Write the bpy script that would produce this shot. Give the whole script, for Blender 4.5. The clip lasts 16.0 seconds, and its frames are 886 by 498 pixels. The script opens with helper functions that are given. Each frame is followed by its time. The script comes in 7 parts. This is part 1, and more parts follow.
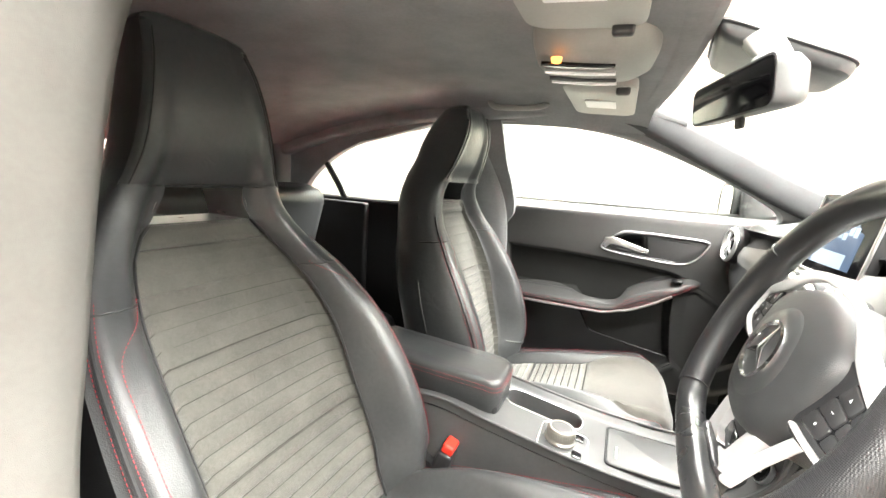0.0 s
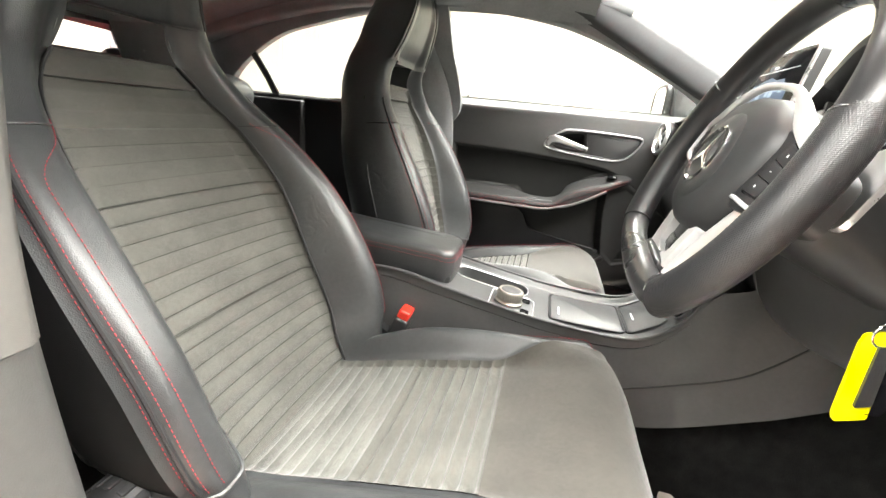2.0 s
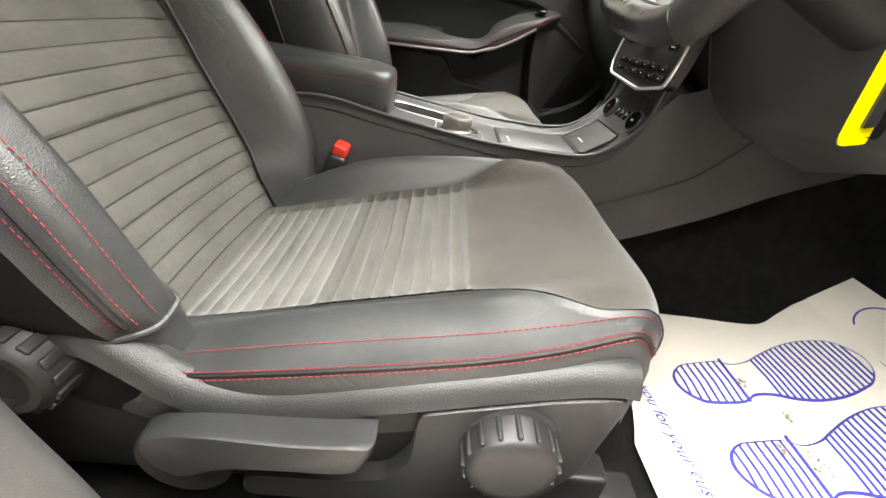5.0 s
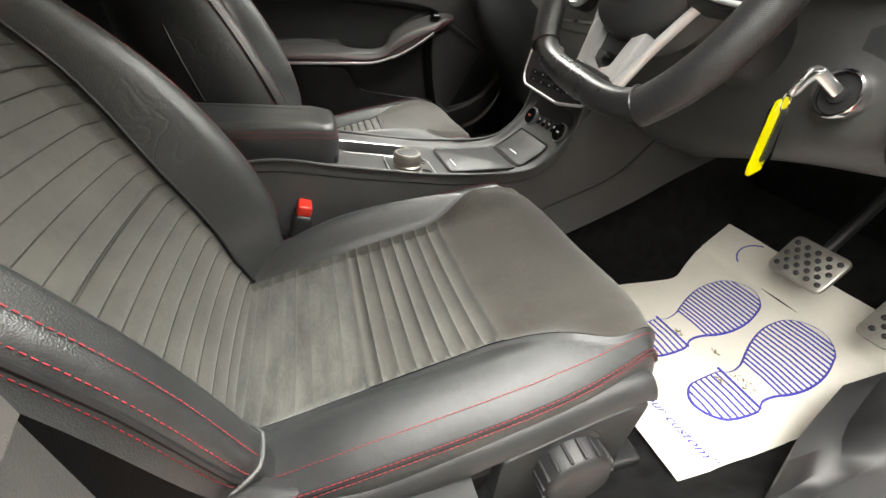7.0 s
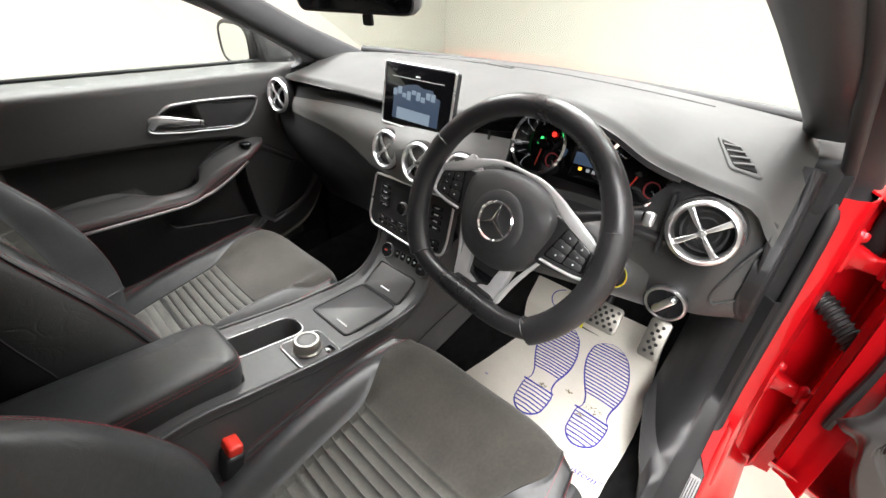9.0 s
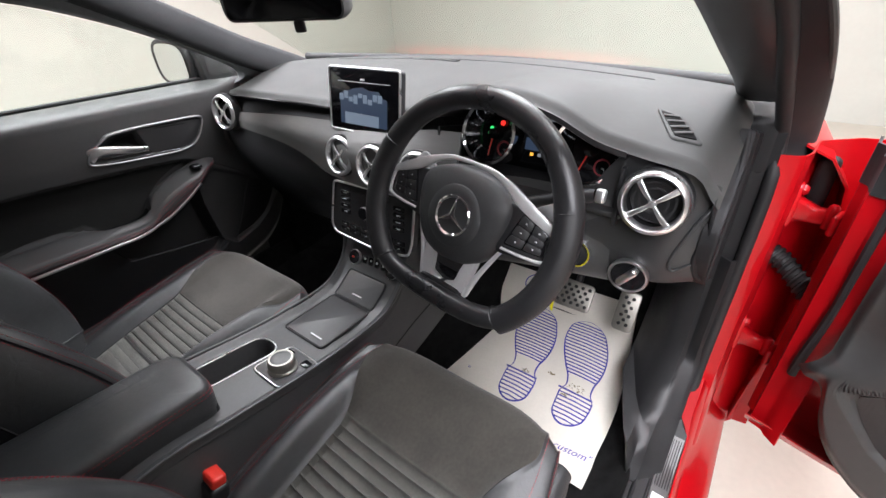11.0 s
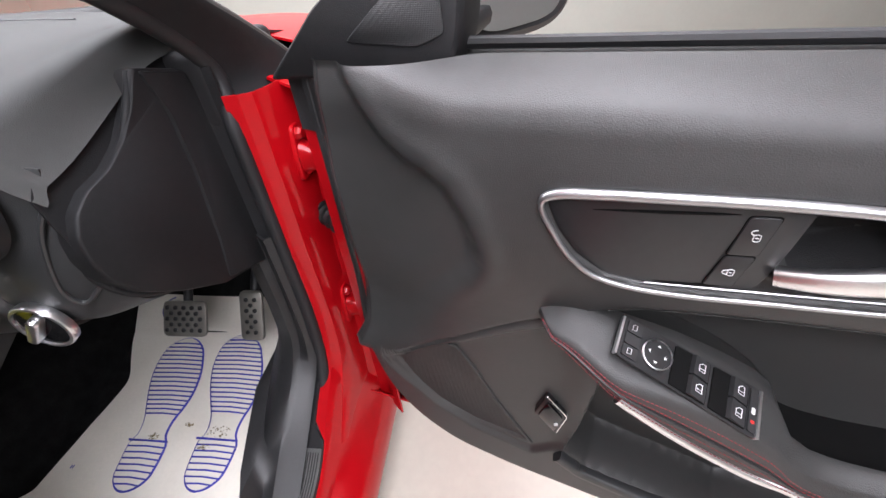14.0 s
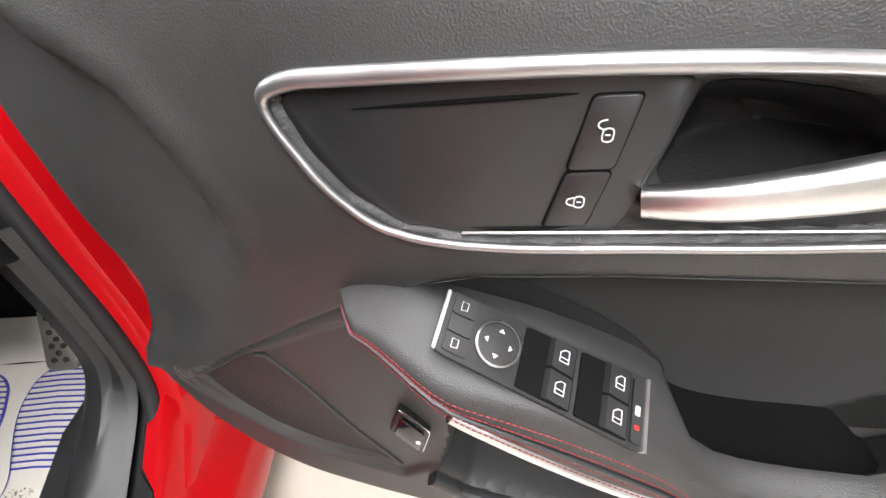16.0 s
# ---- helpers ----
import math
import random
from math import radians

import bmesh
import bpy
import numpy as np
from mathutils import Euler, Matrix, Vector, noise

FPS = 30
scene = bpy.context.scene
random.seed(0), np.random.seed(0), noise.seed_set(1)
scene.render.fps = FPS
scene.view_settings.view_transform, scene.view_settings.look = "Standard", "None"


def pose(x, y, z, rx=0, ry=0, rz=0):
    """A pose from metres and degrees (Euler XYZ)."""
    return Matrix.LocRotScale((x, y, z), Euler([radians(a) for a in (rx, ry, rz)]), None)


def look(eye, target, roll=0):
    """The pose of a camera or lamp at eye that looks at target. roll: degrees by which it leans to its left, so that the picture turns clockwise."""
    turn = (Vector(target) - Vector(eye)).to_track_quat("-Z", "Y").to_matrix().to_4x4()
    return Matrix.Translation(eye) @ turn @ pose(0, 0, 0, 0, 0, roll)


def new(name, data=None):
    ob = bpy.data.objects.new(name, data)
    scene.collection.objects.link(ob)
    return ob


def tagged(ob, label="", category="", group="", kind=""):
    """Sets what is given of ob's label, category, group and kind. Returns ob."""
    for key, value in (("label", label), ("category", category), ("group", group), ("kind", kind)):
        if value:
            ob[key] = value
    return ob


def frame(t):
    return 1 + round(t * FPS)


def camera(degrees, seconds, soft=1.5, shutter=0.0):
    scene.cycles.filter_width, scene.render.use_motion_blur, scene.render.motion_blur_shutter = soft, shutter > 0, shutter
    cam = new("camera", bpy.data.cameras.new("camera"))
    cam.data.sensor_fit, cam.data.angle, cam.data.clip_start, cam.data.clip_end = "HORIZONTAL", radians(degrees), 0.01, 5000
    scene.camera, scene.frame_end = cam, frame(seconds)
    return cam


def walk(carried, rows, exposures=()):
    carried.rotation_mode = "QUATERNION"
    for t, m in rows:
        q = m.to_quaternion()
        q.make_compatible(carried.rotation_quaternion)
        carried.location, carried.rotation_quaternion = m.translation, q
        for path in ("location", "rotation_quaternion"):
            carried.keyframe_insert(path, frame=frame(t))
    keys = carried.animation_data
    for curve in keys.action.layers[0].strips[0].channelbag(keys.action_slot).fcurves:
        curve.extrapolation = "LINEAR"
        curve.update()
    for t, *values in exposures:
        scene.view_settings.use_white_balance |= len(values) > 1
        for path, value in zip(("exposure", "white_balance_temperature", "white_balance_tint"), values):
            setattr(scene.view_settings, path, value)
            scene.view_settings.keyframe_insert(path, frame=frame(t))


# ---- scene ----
cam = camera(93.2, 16.0)
METRES, EYE, TILT, LEAN, TURN = 1.78, 1.1393, -9.55, -4.17, 23.12
ORIGIN = (-0.1520, -0.8700, EYE)
ROWS = [
    (0.0, 0.0, 0.0, 0.0, 0.0, 0.0, -0.0),
    (0.5, 0.0019, -0.0057, -0.0162, -1.89, -0.29, 0.34),
    (1.0, -0.0043, -0.006, -0.0357, -3.54, -2.04, 0.12),
    (1.5, -0.014, -0.0034, -0.0548, -5.94, -4.87, 0.12),
    (2.0, -0.0215, -0.0003, -0.0786, -8.7, -8.57, -0.1),
    (2.5, -0.0255, 0.0052, -0.1014, -11.13, -12.26, -0.05),
    (3.0, -0.0335, 0.0126, -0.1242, -13.41, -15.92, 0.13),
    (3.5, -0.0413, 0.0203, -0.1464, -15.4, -18.59, 0.38),
    (4.0, -0.0481, 0.0314, -0.1637, -17.34, -20.5, 0.5),
    (6.5, -0.0934, 0.0665, -0.1414, -32.97, -25.74, 5.13),
    (7.0, -0.1173, 0.0755, -0.0857, -38.75, -27.63, 6.85),
    (7.5, -0.1363, 0.0903, -0.015, -46.51, -29.6, 7.98),
    (8.0, -0.144, 0.1156, 0.0508, -56.54, -31.11, 8.26),
    (8.5, -0.1441, 0.1331, 0.0967, -64.9, -32.41, 7.89),
    (9.0, -0.1346, 0.1442, 0.1272, -69.55, -32.09, 8.96),
    (11.5, -0.1239, 0.1193, 0.1212, -78.81, -34.41, 14.5),
    (12.0, -0.1135, 0.0779, 0.1006, -83.77, -35.91, 14.68),
    (12.5, -0.0972, 0.0244, 0.0804, -89.04, -37.42, 14.82),
    (13.0, -0.0784, -0.034, 0.0596, -95.2, -39.3, 14.63),
    (13.5, -0.0484, -0.0935, 0.0321, -101.74, -41.75, 13.89),
    (14.0, -0.0183, -0.1447, -0.0028, -107.49, -44.3, 12.72),
    (14.5, -0.0045, -0.1774, -0.0344, -111.94, -46.57, 11.52),
    (15.0, -0.0003, -0.1985, -0.0553, -114.69, -47.85, 10.63),
    (15.5, 0.0027, -0.2089, -0.0695, -116.03, -47.99, 10.05),
    (16.0, 0.0059, -0.2122, -0.0852, -116.51, -46.89, 9.83),
]
EXPOSURES = [(0.0, 2.5, 6830, 7), (0.5, 2.25, 6830, 7), (1.5, 2.1, 6830, 7), (3.5, 1.7, 6900, 7), (5.0, 1.5, 6900, 7), (6.5, 1.05, 6900, 6), (7.5, 0.90, 6850, 6), (8.2, 0.72, 6700, 8), (9.0, 0.78, 6600, 10), (10.2, 0.40, 6400, 12), (11.5, 0.10, 6230, 15), (12.5, -0.08, 6230, 15), (14.0, -0.12, 6150, 16), (14.5, -0.34, 6250, 14), (15.0, -0.38, 6300, 13), (15.5, -0.15, 6350, 12), (16.0, 0.36, 6400, 10)]
walk(cam, [(t, pose(*ORIGIN, TILT, LEAN, TURN) @ pose(METRES * x, METRES * y, METRES * z, 90 + pitch, roll, yaw)) for t, x, y, z, yaw, pitch, roll in ROWS], EXPOSURES)

# ---- light ----
world = bpy.data.worlds.new("showroom_air")
scene.world = world
world.use_nodes = True
world.node_tree.nodes["Background"].inputs[0].default_value = (0.9, 0.95, 1.0, 1)
world.node_tree.nodes["Background"].inputs[1].default_value = 0.25


def area_lamp(name, at, target, sx, sy, power, colour):
    data = bpy.data.lights.new(name, "AREA")
    data.shape, data.size, data.size_y, data.energy, data.color = "RECTANGLE", sx, sy, power, colour
    ob = new(name, data)
    ob.matrix_world = look(at, target)
    return ob


# unseen stand-ins for the showroom's ceiling lights, placed to suit the cabin
area_lamp("ceiling_lamp_left", (-0.2, 1.75, 2.75), (-0.2, 1.2, 0.0), 4.0, 0.8, 195, (0.99, 0.99, 1.0))
area_lamp("ceiling_lamp_right", (-0.3, -1.40, 2.75), (-0.3, -1.25, 0.0), 3.8, 0.7, 130, (0.99, 0.99, 1.0))
# added fill from behind for the dash and cabin; no known source
area_lamp("added_fill_lamp_rear", (-2.1, -2.0, 2.75), (-0.2, -0.5, 0.8), 1.4, 1.4, 60, (0.99, 0.99, 1.0))
area_lamp("ceiling_lamp_front", (1.75, 0.0, 2.75), (1.35, 0.0, 0.0), 0.8, 3.0, 140, (0.99, 0.99, 1.0))

# ---- materials ----


def nodes_of(name):
    m = bpy.data.materials.new(name)
    m.use_nodes = True
    nt = m.node_tree
    return m, nt, nt.nodes["Principled BSDF"]


def link(nt, a, b):
    nt.links.new(a, b)


def surface(name, colour, rough=0.5, metal=0.0, vary=0.15, scale=12.0, bump=0.0, bump_scale=400.0, kind="noise", coat=0.0, sheen=0.0, rough_vary=0.08, spec=0.5, stretch=(1, 1, 1), crease=0.0):
    """A procedural surface: base colour with soft stains, grain in the relief, uneven gloss."""
    m, nt, p = nodes_of(name)
    coord = nt.nodes.new("ShaderNodeTexCoord")
    mapping = nt.nodes.new("ShaderNodeMapping")
    mapping.inputs["Scale"].default_value = stretch
    link(nt, coord.outputs["Object"], mapping.inputs[0])
    big = nt.nodes.new("ShaderNodeTexNoise")
    big.inputs["Scale"].default_value, big.inputs["Detail"].default_value = scale, 5
    link(nt, mapping.outputs[0], big.inputs["Vector"])
    fine = nt.nodes.new("ShaderNodeTexNoise")
    fine.inputs["Scale"].default_value, fine.inputs["Detail"].default_value = scale * 14, 3
    link(nt, mapping.outputs[0], fine.inputs["Vector"])
    blend = nt.nodes.new("ShaderNodeMath")
    blend.operation = "MULTIPLY_ADD"
    link(nt, fine.outputs[0], blend.inputs[0])
    blend.inputs[1].default_value = 0.45
    link(nt, big.outputs[0], blend.inputs[2])
    ramp = nt.nodes.new("ShaderNodeValToRGB")
    lo = [max(0.0, c * (1 - vary)) for c in colour]
    hi = [min(1.0, c * (1 + vary)) for c in colour]
    ramp.color_ramp.elements[0].position, ramp.color_ramp.elements[1].position = 0.5, 0.95
    ramp.color_ramp.elements[0].color, ramp.color_ramp.elements[1].color = (*lo, 1), (*hi, 1)
    link(nt, blend.outputs[0], ramp.inputs[0])
    link(nt, ramp.outputs[0], p.inputs["Base Color"])
    span = nt.nodes.new("ShaderNodeMapRange")
    span.inputs[1].default_value, span.inputs[2].default_value = 0.3, 0.8
    span.inputs[3].default_value, span.inputs[4].default_value = max(0.02, rough - rough_vary), min(1, rough + rough_vary)
    link(nt, big.outputs[0], span.inputs[0])
    link(nt, span.outputs[0], p.inputs["Roughness"])
    p.inputs["Metallic"].default_value = metal
    p.inputs["Specular IOR Level"].default_value = spec
    p.inputs["Coat Weight"].default_value = coat
    p.inputs["Coat Roughness"].default_value = 0.04
    p.inputs["Sheen Weight"].default_value = sheen
    p.inputs["Sheen Roughness"].default_value = 0.5
    if bump:
        if kind == "noise":
            grain = nt.nodes.new("ShaderNodeTexNoise")
            grain.inputs["Detail"].default_value = 3
            out = 0
        elif kind == "cells":
            grain = nt.nodes.new("ShaderNodeTexVoronoi")
            grain.feature = "SMOOTH_F1"
            out = 0
        elif kind == "dots":
            grain = nt.nodes.new("ShaderNodeTexVoronoi")
            grain.inputs["Randomness"].default_value = 0.0
            out = 0
        grain.inputs["Scale"].default_value = bump_scale
        link(nt, mapping.outputs[0], grain.inputs["Vector"])
        b = nt.nodes.new("ShaderNodeBump")
        b.inputs["Strength"].default_value, b.inputs["Distance"].default_value = bump, 0.002
        link(nt, grain.outputs[out], b.inputs["Height"])
        link(nt, b.outputs[0], p.inputs["Normal"])
        if crease:
            # thin wandering folds in patches, as in worn hide
            fold = nt.nodes.new("ShaderNodeTexNoise")
            fold.inputs["Scale"].default_value, fold.inputs["Detail"].default_value, fold.inputs["Distortion"].default_value = 17, 2, 1.2
            link(nt, mapping.outputs[0], fold.inputs["Vector"])
            line = nt.nodes.new("ShaderNodeValToRGB")
            els = line.color_ramp.elements
            els[0].position, els[0].color = 0.43, (1, 1, 1, 1)
            els[1].position, els[1].color = 0.57, (1, 1, 1, 1)
            mid = els.new(0.50)
            mid.color = (0, 0, 0, 1)
            link(nt, fold.outputs[0], line.inputs[0])
            where = nt.nodes.new("ShaderNodeMapRange")
            where.inputs[1].default_value, where.inputs[2].default_value = 0.48, 0.66
            where.inputs[3].default_value, where.inputs[4].default_value = 0.0, crease
            link(nt, big.outputs[0], where.inputs[0])
            b2 = nt.nodes.new("ShaderNodeBump")
            b2.inputs["Distance"].default_value = 0.002
            link(nt, where.outputs[0], b2.inputs["Strength"])
            link(nt, line.outputs[0], b2.inputs["Height"])
            link(nt, b.outputs[0], b2.inputs["Normal"])
            link(nt, b2.outputs[0], p.inputs["Normal"])
    return m


def glow(name, colour, strength):
    m, nt, p = nodes_of(name)
    p.inputs["Base Color"].default_value = (0.01, 0.01, 0.01, 1)
    p.inputs["Emission Color"].default_value = (*colour, 1)
    p.inputs["Emission Strength"].default_value = strength
    return m


LEATHER = surface("black_leather", (0.036, 0.038, 0.039), 0.38, vary=0.25, scale=9, bump=0.2, bump_scale=900, kind="cells", rough_vary=0.09, crease=0.16, spec=0.65)
SUEDE = surface("charcoal_suede_fabric", (0.046, 0.043, 0.037), 0.92, vary=0.28, scale=11, bump=0.25, bump_scale=900, sheen=0.25, spec=0.2)
RIBBED = surface("ribbed_charcoal_fabric", (0.066, 0.065, 0.057), 0.9, vary=0.25, scale=14, bump=0.35, bump_scale=1300, sheen=0.25, spec=0.2)
SOFT = surface("soft_black_plastic", (0.030, 0.031, 0.032), 0.48, vary=0.18, scale=7, bump=0.13, bump_scale=1200, kind="cells")
DOORSKIN = surface("soft_door_skin", (0.037, 0.037, 0.0365), 0.47, vary=0.14, scale=6, bump=0.17, bump_scale=1050, kind="cells")
DASHSKIN = surface("grained_dash_skin", (0.038, 0.039, 0.0375), 0.68, vary=0.12, scale=6, bump=0.15, bump_scale=1100, kind="cells")
HARD = surface("hard_black_plastic", (0.019, 0.019, 0.020), 0.45, vary=0.2, scale=16, bump=0.1, bump_scale=900)
GLOSS = surface("gloss_black_plastic", (0.006, 0.006, 0.007), 0.09, vary=0.2, scale=20, rough_vary=0.03)
CONSOLE = surface("satin_anthracite_plastic", (0.062, 0.063, 0.064), 0.42, vary=0.14, scale=10, bump=0.08, bump_scale=1200)
SEATTRIM = surface("satin_dark_seat_trim", (0.026, 0.027, 0.028), 0.40, vary=0.16, scale=10, bump=0.3, bump_scale=700)
ENDBLACK = surface("matt_black_moulding", (0.015, 0.015, 0.016), 0.6, vary=0.2, scale=9, bump=0.15, bump_scale=900, kind="cells", spec=0.25)
# near-black laid in recesses and gaps as their shade
RECESS_SHADE = surface("black_recess_shade", (0.0035, 0.0035, 0.0035), 0.85, vary=0.2, scale=30, spec=0.15)
TRIMFAB = surface("matt_grey_trim_panel", (0.165, 0.165, 0.16), 0.5, vary=0.12, scale=9, bump=0.15, bump_scale=900, stretch=(1, 0.2, 1))
RUBBER = surface("black_rubber", (0.014, 0.014, 0.015), 0.6, vary=0.25, scale=15, bump=0.1, bump_scale=300)
CARPET = surface("black_carpet", (0.010, 0.010, 0.010), 0.98, vary=0.5, scale=30, bump=0.9, bump_scale=700, spec=0.1)
LINING = surface("dark_grey_headlining", (0.235, 0.243, 0.25), 0.95, vary=0.12, scale=10, bump=0.4, bump_scale=1500, spec=0.1)
PILLAR = surface("grey_pillar_cloth", (0.122, 0.119, 0.112), 0.9, vary=0.08, scale=12, bump=0.35, bump_scale=1600, spec=0.1)
PLATE = surface("brushed_sill_plate", (0.17, 0.17, 0.17), 0.38, metal=0.6, vary=0.15, scale=30, rough_vary=0.1)
PILLARFOOT = surface("grey_pillar_plastic", (0.070, 0.070, 0.067), 0.6, vary=0.12, scale=9, bump=0.25, bump_scale=800)
PILLARDARK = surface("charcoal_pillar_cloth", (0.060, 0.061, 0.063), 0.9, vary=0.1, scale=12, bump=0.3, bump_scale=1600, spec=0.1)
PALE = surface("pale_grey_plastic", (0.28, 0.28, 0.265), 0.55, vary=0.07, scale=15, bump=0.08, bump_scale=1000)
CHROME = surface("bright_chrome", (0.78, 0.78, 0.79), 0.13, metal=1.0, vary=0.04, scale=20, rough_vary=0.05)
SATIN = surface("satin_silver_metal", (0.76, 0.76, 0.77), 0.34, metal=1.0, vary=0.06, scale=30, rough_vary=0.08)
BEZELTRIM = surface("brushed_bezel_silver", (0.42, 0.42, 0.43), 0.36, metal=0.9, vary=0.06, scale=30, rough_vary=0.08)
SILVER = surface("satin_silver_paint", (0.62, 0.62, 0.62), 0.38, metal=0.45, vary=0.06, scale=30, rough_vary=0.06)
STEEL = surface("brushed_pedal_steel", (0.36, 0.345, 0.31), 0.42, metal=0.75, vary=0.15, scale=30, rough_vary=0.1)
PAINT = surface("bright_red_car_paint", (0.43, 0.0025, 0.006), 0.45, vary=0.05, scale=4, spec=0.12, coat=0.45, rough_vary=0.04)
# black seat flank, with the shade on that side put into its colour
FLANK_SHADE = surface("shaded_black_seat_flank", (0.0065, 0.0065, 0.007), 0.7, vary=0.25, scale=9, bump=0.15, bump_scale=900, kind="cells", spec=0.18)
WORN = surface("worn_charcoal_fabric", (0.075, 0.075, 0.067), 0.95, vary=0.42, scale=18, bump=0.3, bump_scale=1300, sheen=0.3, spec=0.15, stretch=(1.6, 0.5, 1))
# dark cord colours: shade between the ribs, the first also for cross seams
SEAM_GROOVE_SHADE = surface("dark_seam_and_groove_shade", (0.045, 0.045, 0.040), 0.95, vary=0.3, scale=40, spec=0.1)
CREASE_SHADE = surface("dark_cushion_groove_shade", (0.014, 0.014, 0.012), 0.95, vary=0.3, scale=40, spec=0.1)
RIMLEATHER = surface("smooth_black_rim_leather", (0.016, 0.016, 0.017), 0.34, vary=0.3, scale=12, bump=0.08, bump_scale=1300, kind="cells", rough_vary=0.1)
GRIPLEATHER = surface("perforated_rim_leather", (0.013, 0.013, 0.014), 0.38, vary=0.2, scale=12, bump=0.28, bump_scale=760, kind="dots")
PAPER = surface("cream_paper", (0.74, 0.70, 0.62), 0.85, vary=0.05, scale=9, bump=0.15, bump_scale=160)
INK = surface("blue_ink", (0.045, 0.045, 0.33), 0.8, vary=0.2, scale=60)
DIRT = surface("brown_dirt", (0.20, 0.16, 0.09), 0.95, vary=0.4, scale=120)
THREAD = surface("red_thread", (0.30, 0.030, 0.040), 0.8, vary=0.2, scale=90)
BUCKLE = surface("red_buckle_plastic", (0.72, 0.035, 0.02), 0.4, vary=0.08, scale=40)
YELLOW = surface("yellow_tag_plastic", (0.86, 0.80, 0.0), 0.45, vary=0.05, scale=30)
WHITE = surface("white_marking", (0.75, 0.76, 0.77), 0.5, vary=0.04, scale=50)
WALLPAINT = surface("cream_wall_paint", (0.62, 0.63, 0.58), 0.85, vary=0.03, scale=2, bump=0.05, bump_scale=60)
# darkened colour for the unseen wall, to weaken bounce onto the seats
DIMMING_WALL = surface("side_light_cutting_grey", (0.24, 0.24, 0.235), 0.85, vary=0.04, scale=2, bump=0.05, bump_scale=60)
FLOORMAT = surface("pale_showroom_floor", (0.64, 0.59, 0.51), 0.45, vary=0.06, scale=3, bump=0.04, bump_scale=40)
CEILING = surface("white_ceiling", (0.8, 0.8, 0.78), 0.9, vary=0.03, scale=3)
SCREENBLACK = surface("dark_display_glass", (0.004, 0.004, 0.005), 0.1, vary=0.2, scale=12, rough_vary=0.04)
GLOW_WHITE = glow("lit_white_symbols", (0.8, 0.85, 0.9), 0.22)
GLOW_RED = glow("lit_red_lamp", (1.0, 0.03, 0.02), 1.3)
GLOW_GREEN = glow("lit_green_lamp", (0.05, 0.9, 0.2), 1.2)
GLOW_AMBER = glow("lit_amber_lamp", (1.0, 0.45, 0.05), 1.2)
GLOW_ORANGE = glow("lit_orange_bulb", (1.0, 0.32, 0.06), 1.0)
GLOW_BLUE = glow("lit_blue_screen", (0.10, 0.17, 0.30), 0.22)
GLOW_PALE = glow("lit_pale_blue_screen", (0.42, 0.55, 0.70), 0.32)
MIRROR, _nt, _p = nodes_of("mirror_glass")
_p.inputs["Base Color"].default_value, _p.inputs["Metallic"].default_value, _p.inputs["Roughness"].default_value = (0.8, 0.82, 0.82, 1), 1.0, 0.02


def pane_glass():
    m, nt, p = nodes_of("clear_window_glass")
    out = nt.nodes["Material Output"]
    clear, shine, mix = nt.nodes.new("ShaderNodeBsdfTransparent"), nt.nodes.new("ShaderNodeBsdfGlossy"), nt.nodes.new("ShaderNodeMixShader")
    clear.inputs[0].default_value = (0.93, 0.96, 0.94, 1)
    shine.inputs["Roughness"].default_value = 0.02
    mix.inputs[0].default_value = 0.06
    link(nt, clear.outputs[0], mix.inputs[1])
    link(nt, shine.outputs[0], mix.inputs[2])
    link(nt, mix.outputs[0], out.inputs[0])
    return m


GLASS = pane_glass()

# ---- shape helpers ----


def thing(name, label, category, group="", kind="", at=(0, 0, 0)):
    ob = new(name)
    ob.location = at
    ob.empty_display_size = 0.05
    return tagged(ob, label, category, group, kind)


def part(name, bm, material, parent=None, label="", sharp=40):
    """Links a bmesh as one mesh object under a thing or a part."""
    bmesh.ops.recalc_face_normals(bm, faces=bm.faces)
    me = bpy.data.meshes.new(name)
    bm.to_mesh(me)
    bm.free()
    me.polygons.foreach_set("use_smooth", [True] * len(me.polygons))
    me.set_sharp_from_angle(angle=radians(sharp))
    me.materials.append(material)
    ob = new(name, me)
    if parent is not None:
        ob.parent = parent
        off = Vector((0, 0, 0))
        up = parent
        while up is not None:
            off += up.location
            up = up.parent
        ob.location = -off
    if label:
        ob["label"] = label
    return ob


def V(*c):
    return Vector(c)


def spline(pts, n, closed=False):
    """n points along a Catmull-Rom curve through pts, evenly by parameter."""
    pts = [Vector(p) for p in pts]
    m = len(pts)
    out = []
    segs = m if closed else m - 1
    for k in range(n):
        f = k / (n if closed else n - 1) * segs
        i = min(int(f), segs - 1)
        t = f - i
        if closed:
            a, b, c, d = (pts[(i + j) % m] for j in (-1, 0, 1, 2))
        else:
            b, c = pts[i], pts[i + 1]
            a = pts[i - 1] if i > 0 else b * 2 - c
            d = pts[i + 2] if i + 2 < m else c * 2 - b
        out.append(0.5 * ((2 * b) + (c - a) * t + (2 * a - 5 * b + 4 * c - d) * t * t + (3 * b - a - 3 * c + d) * t ** 3))
    return out


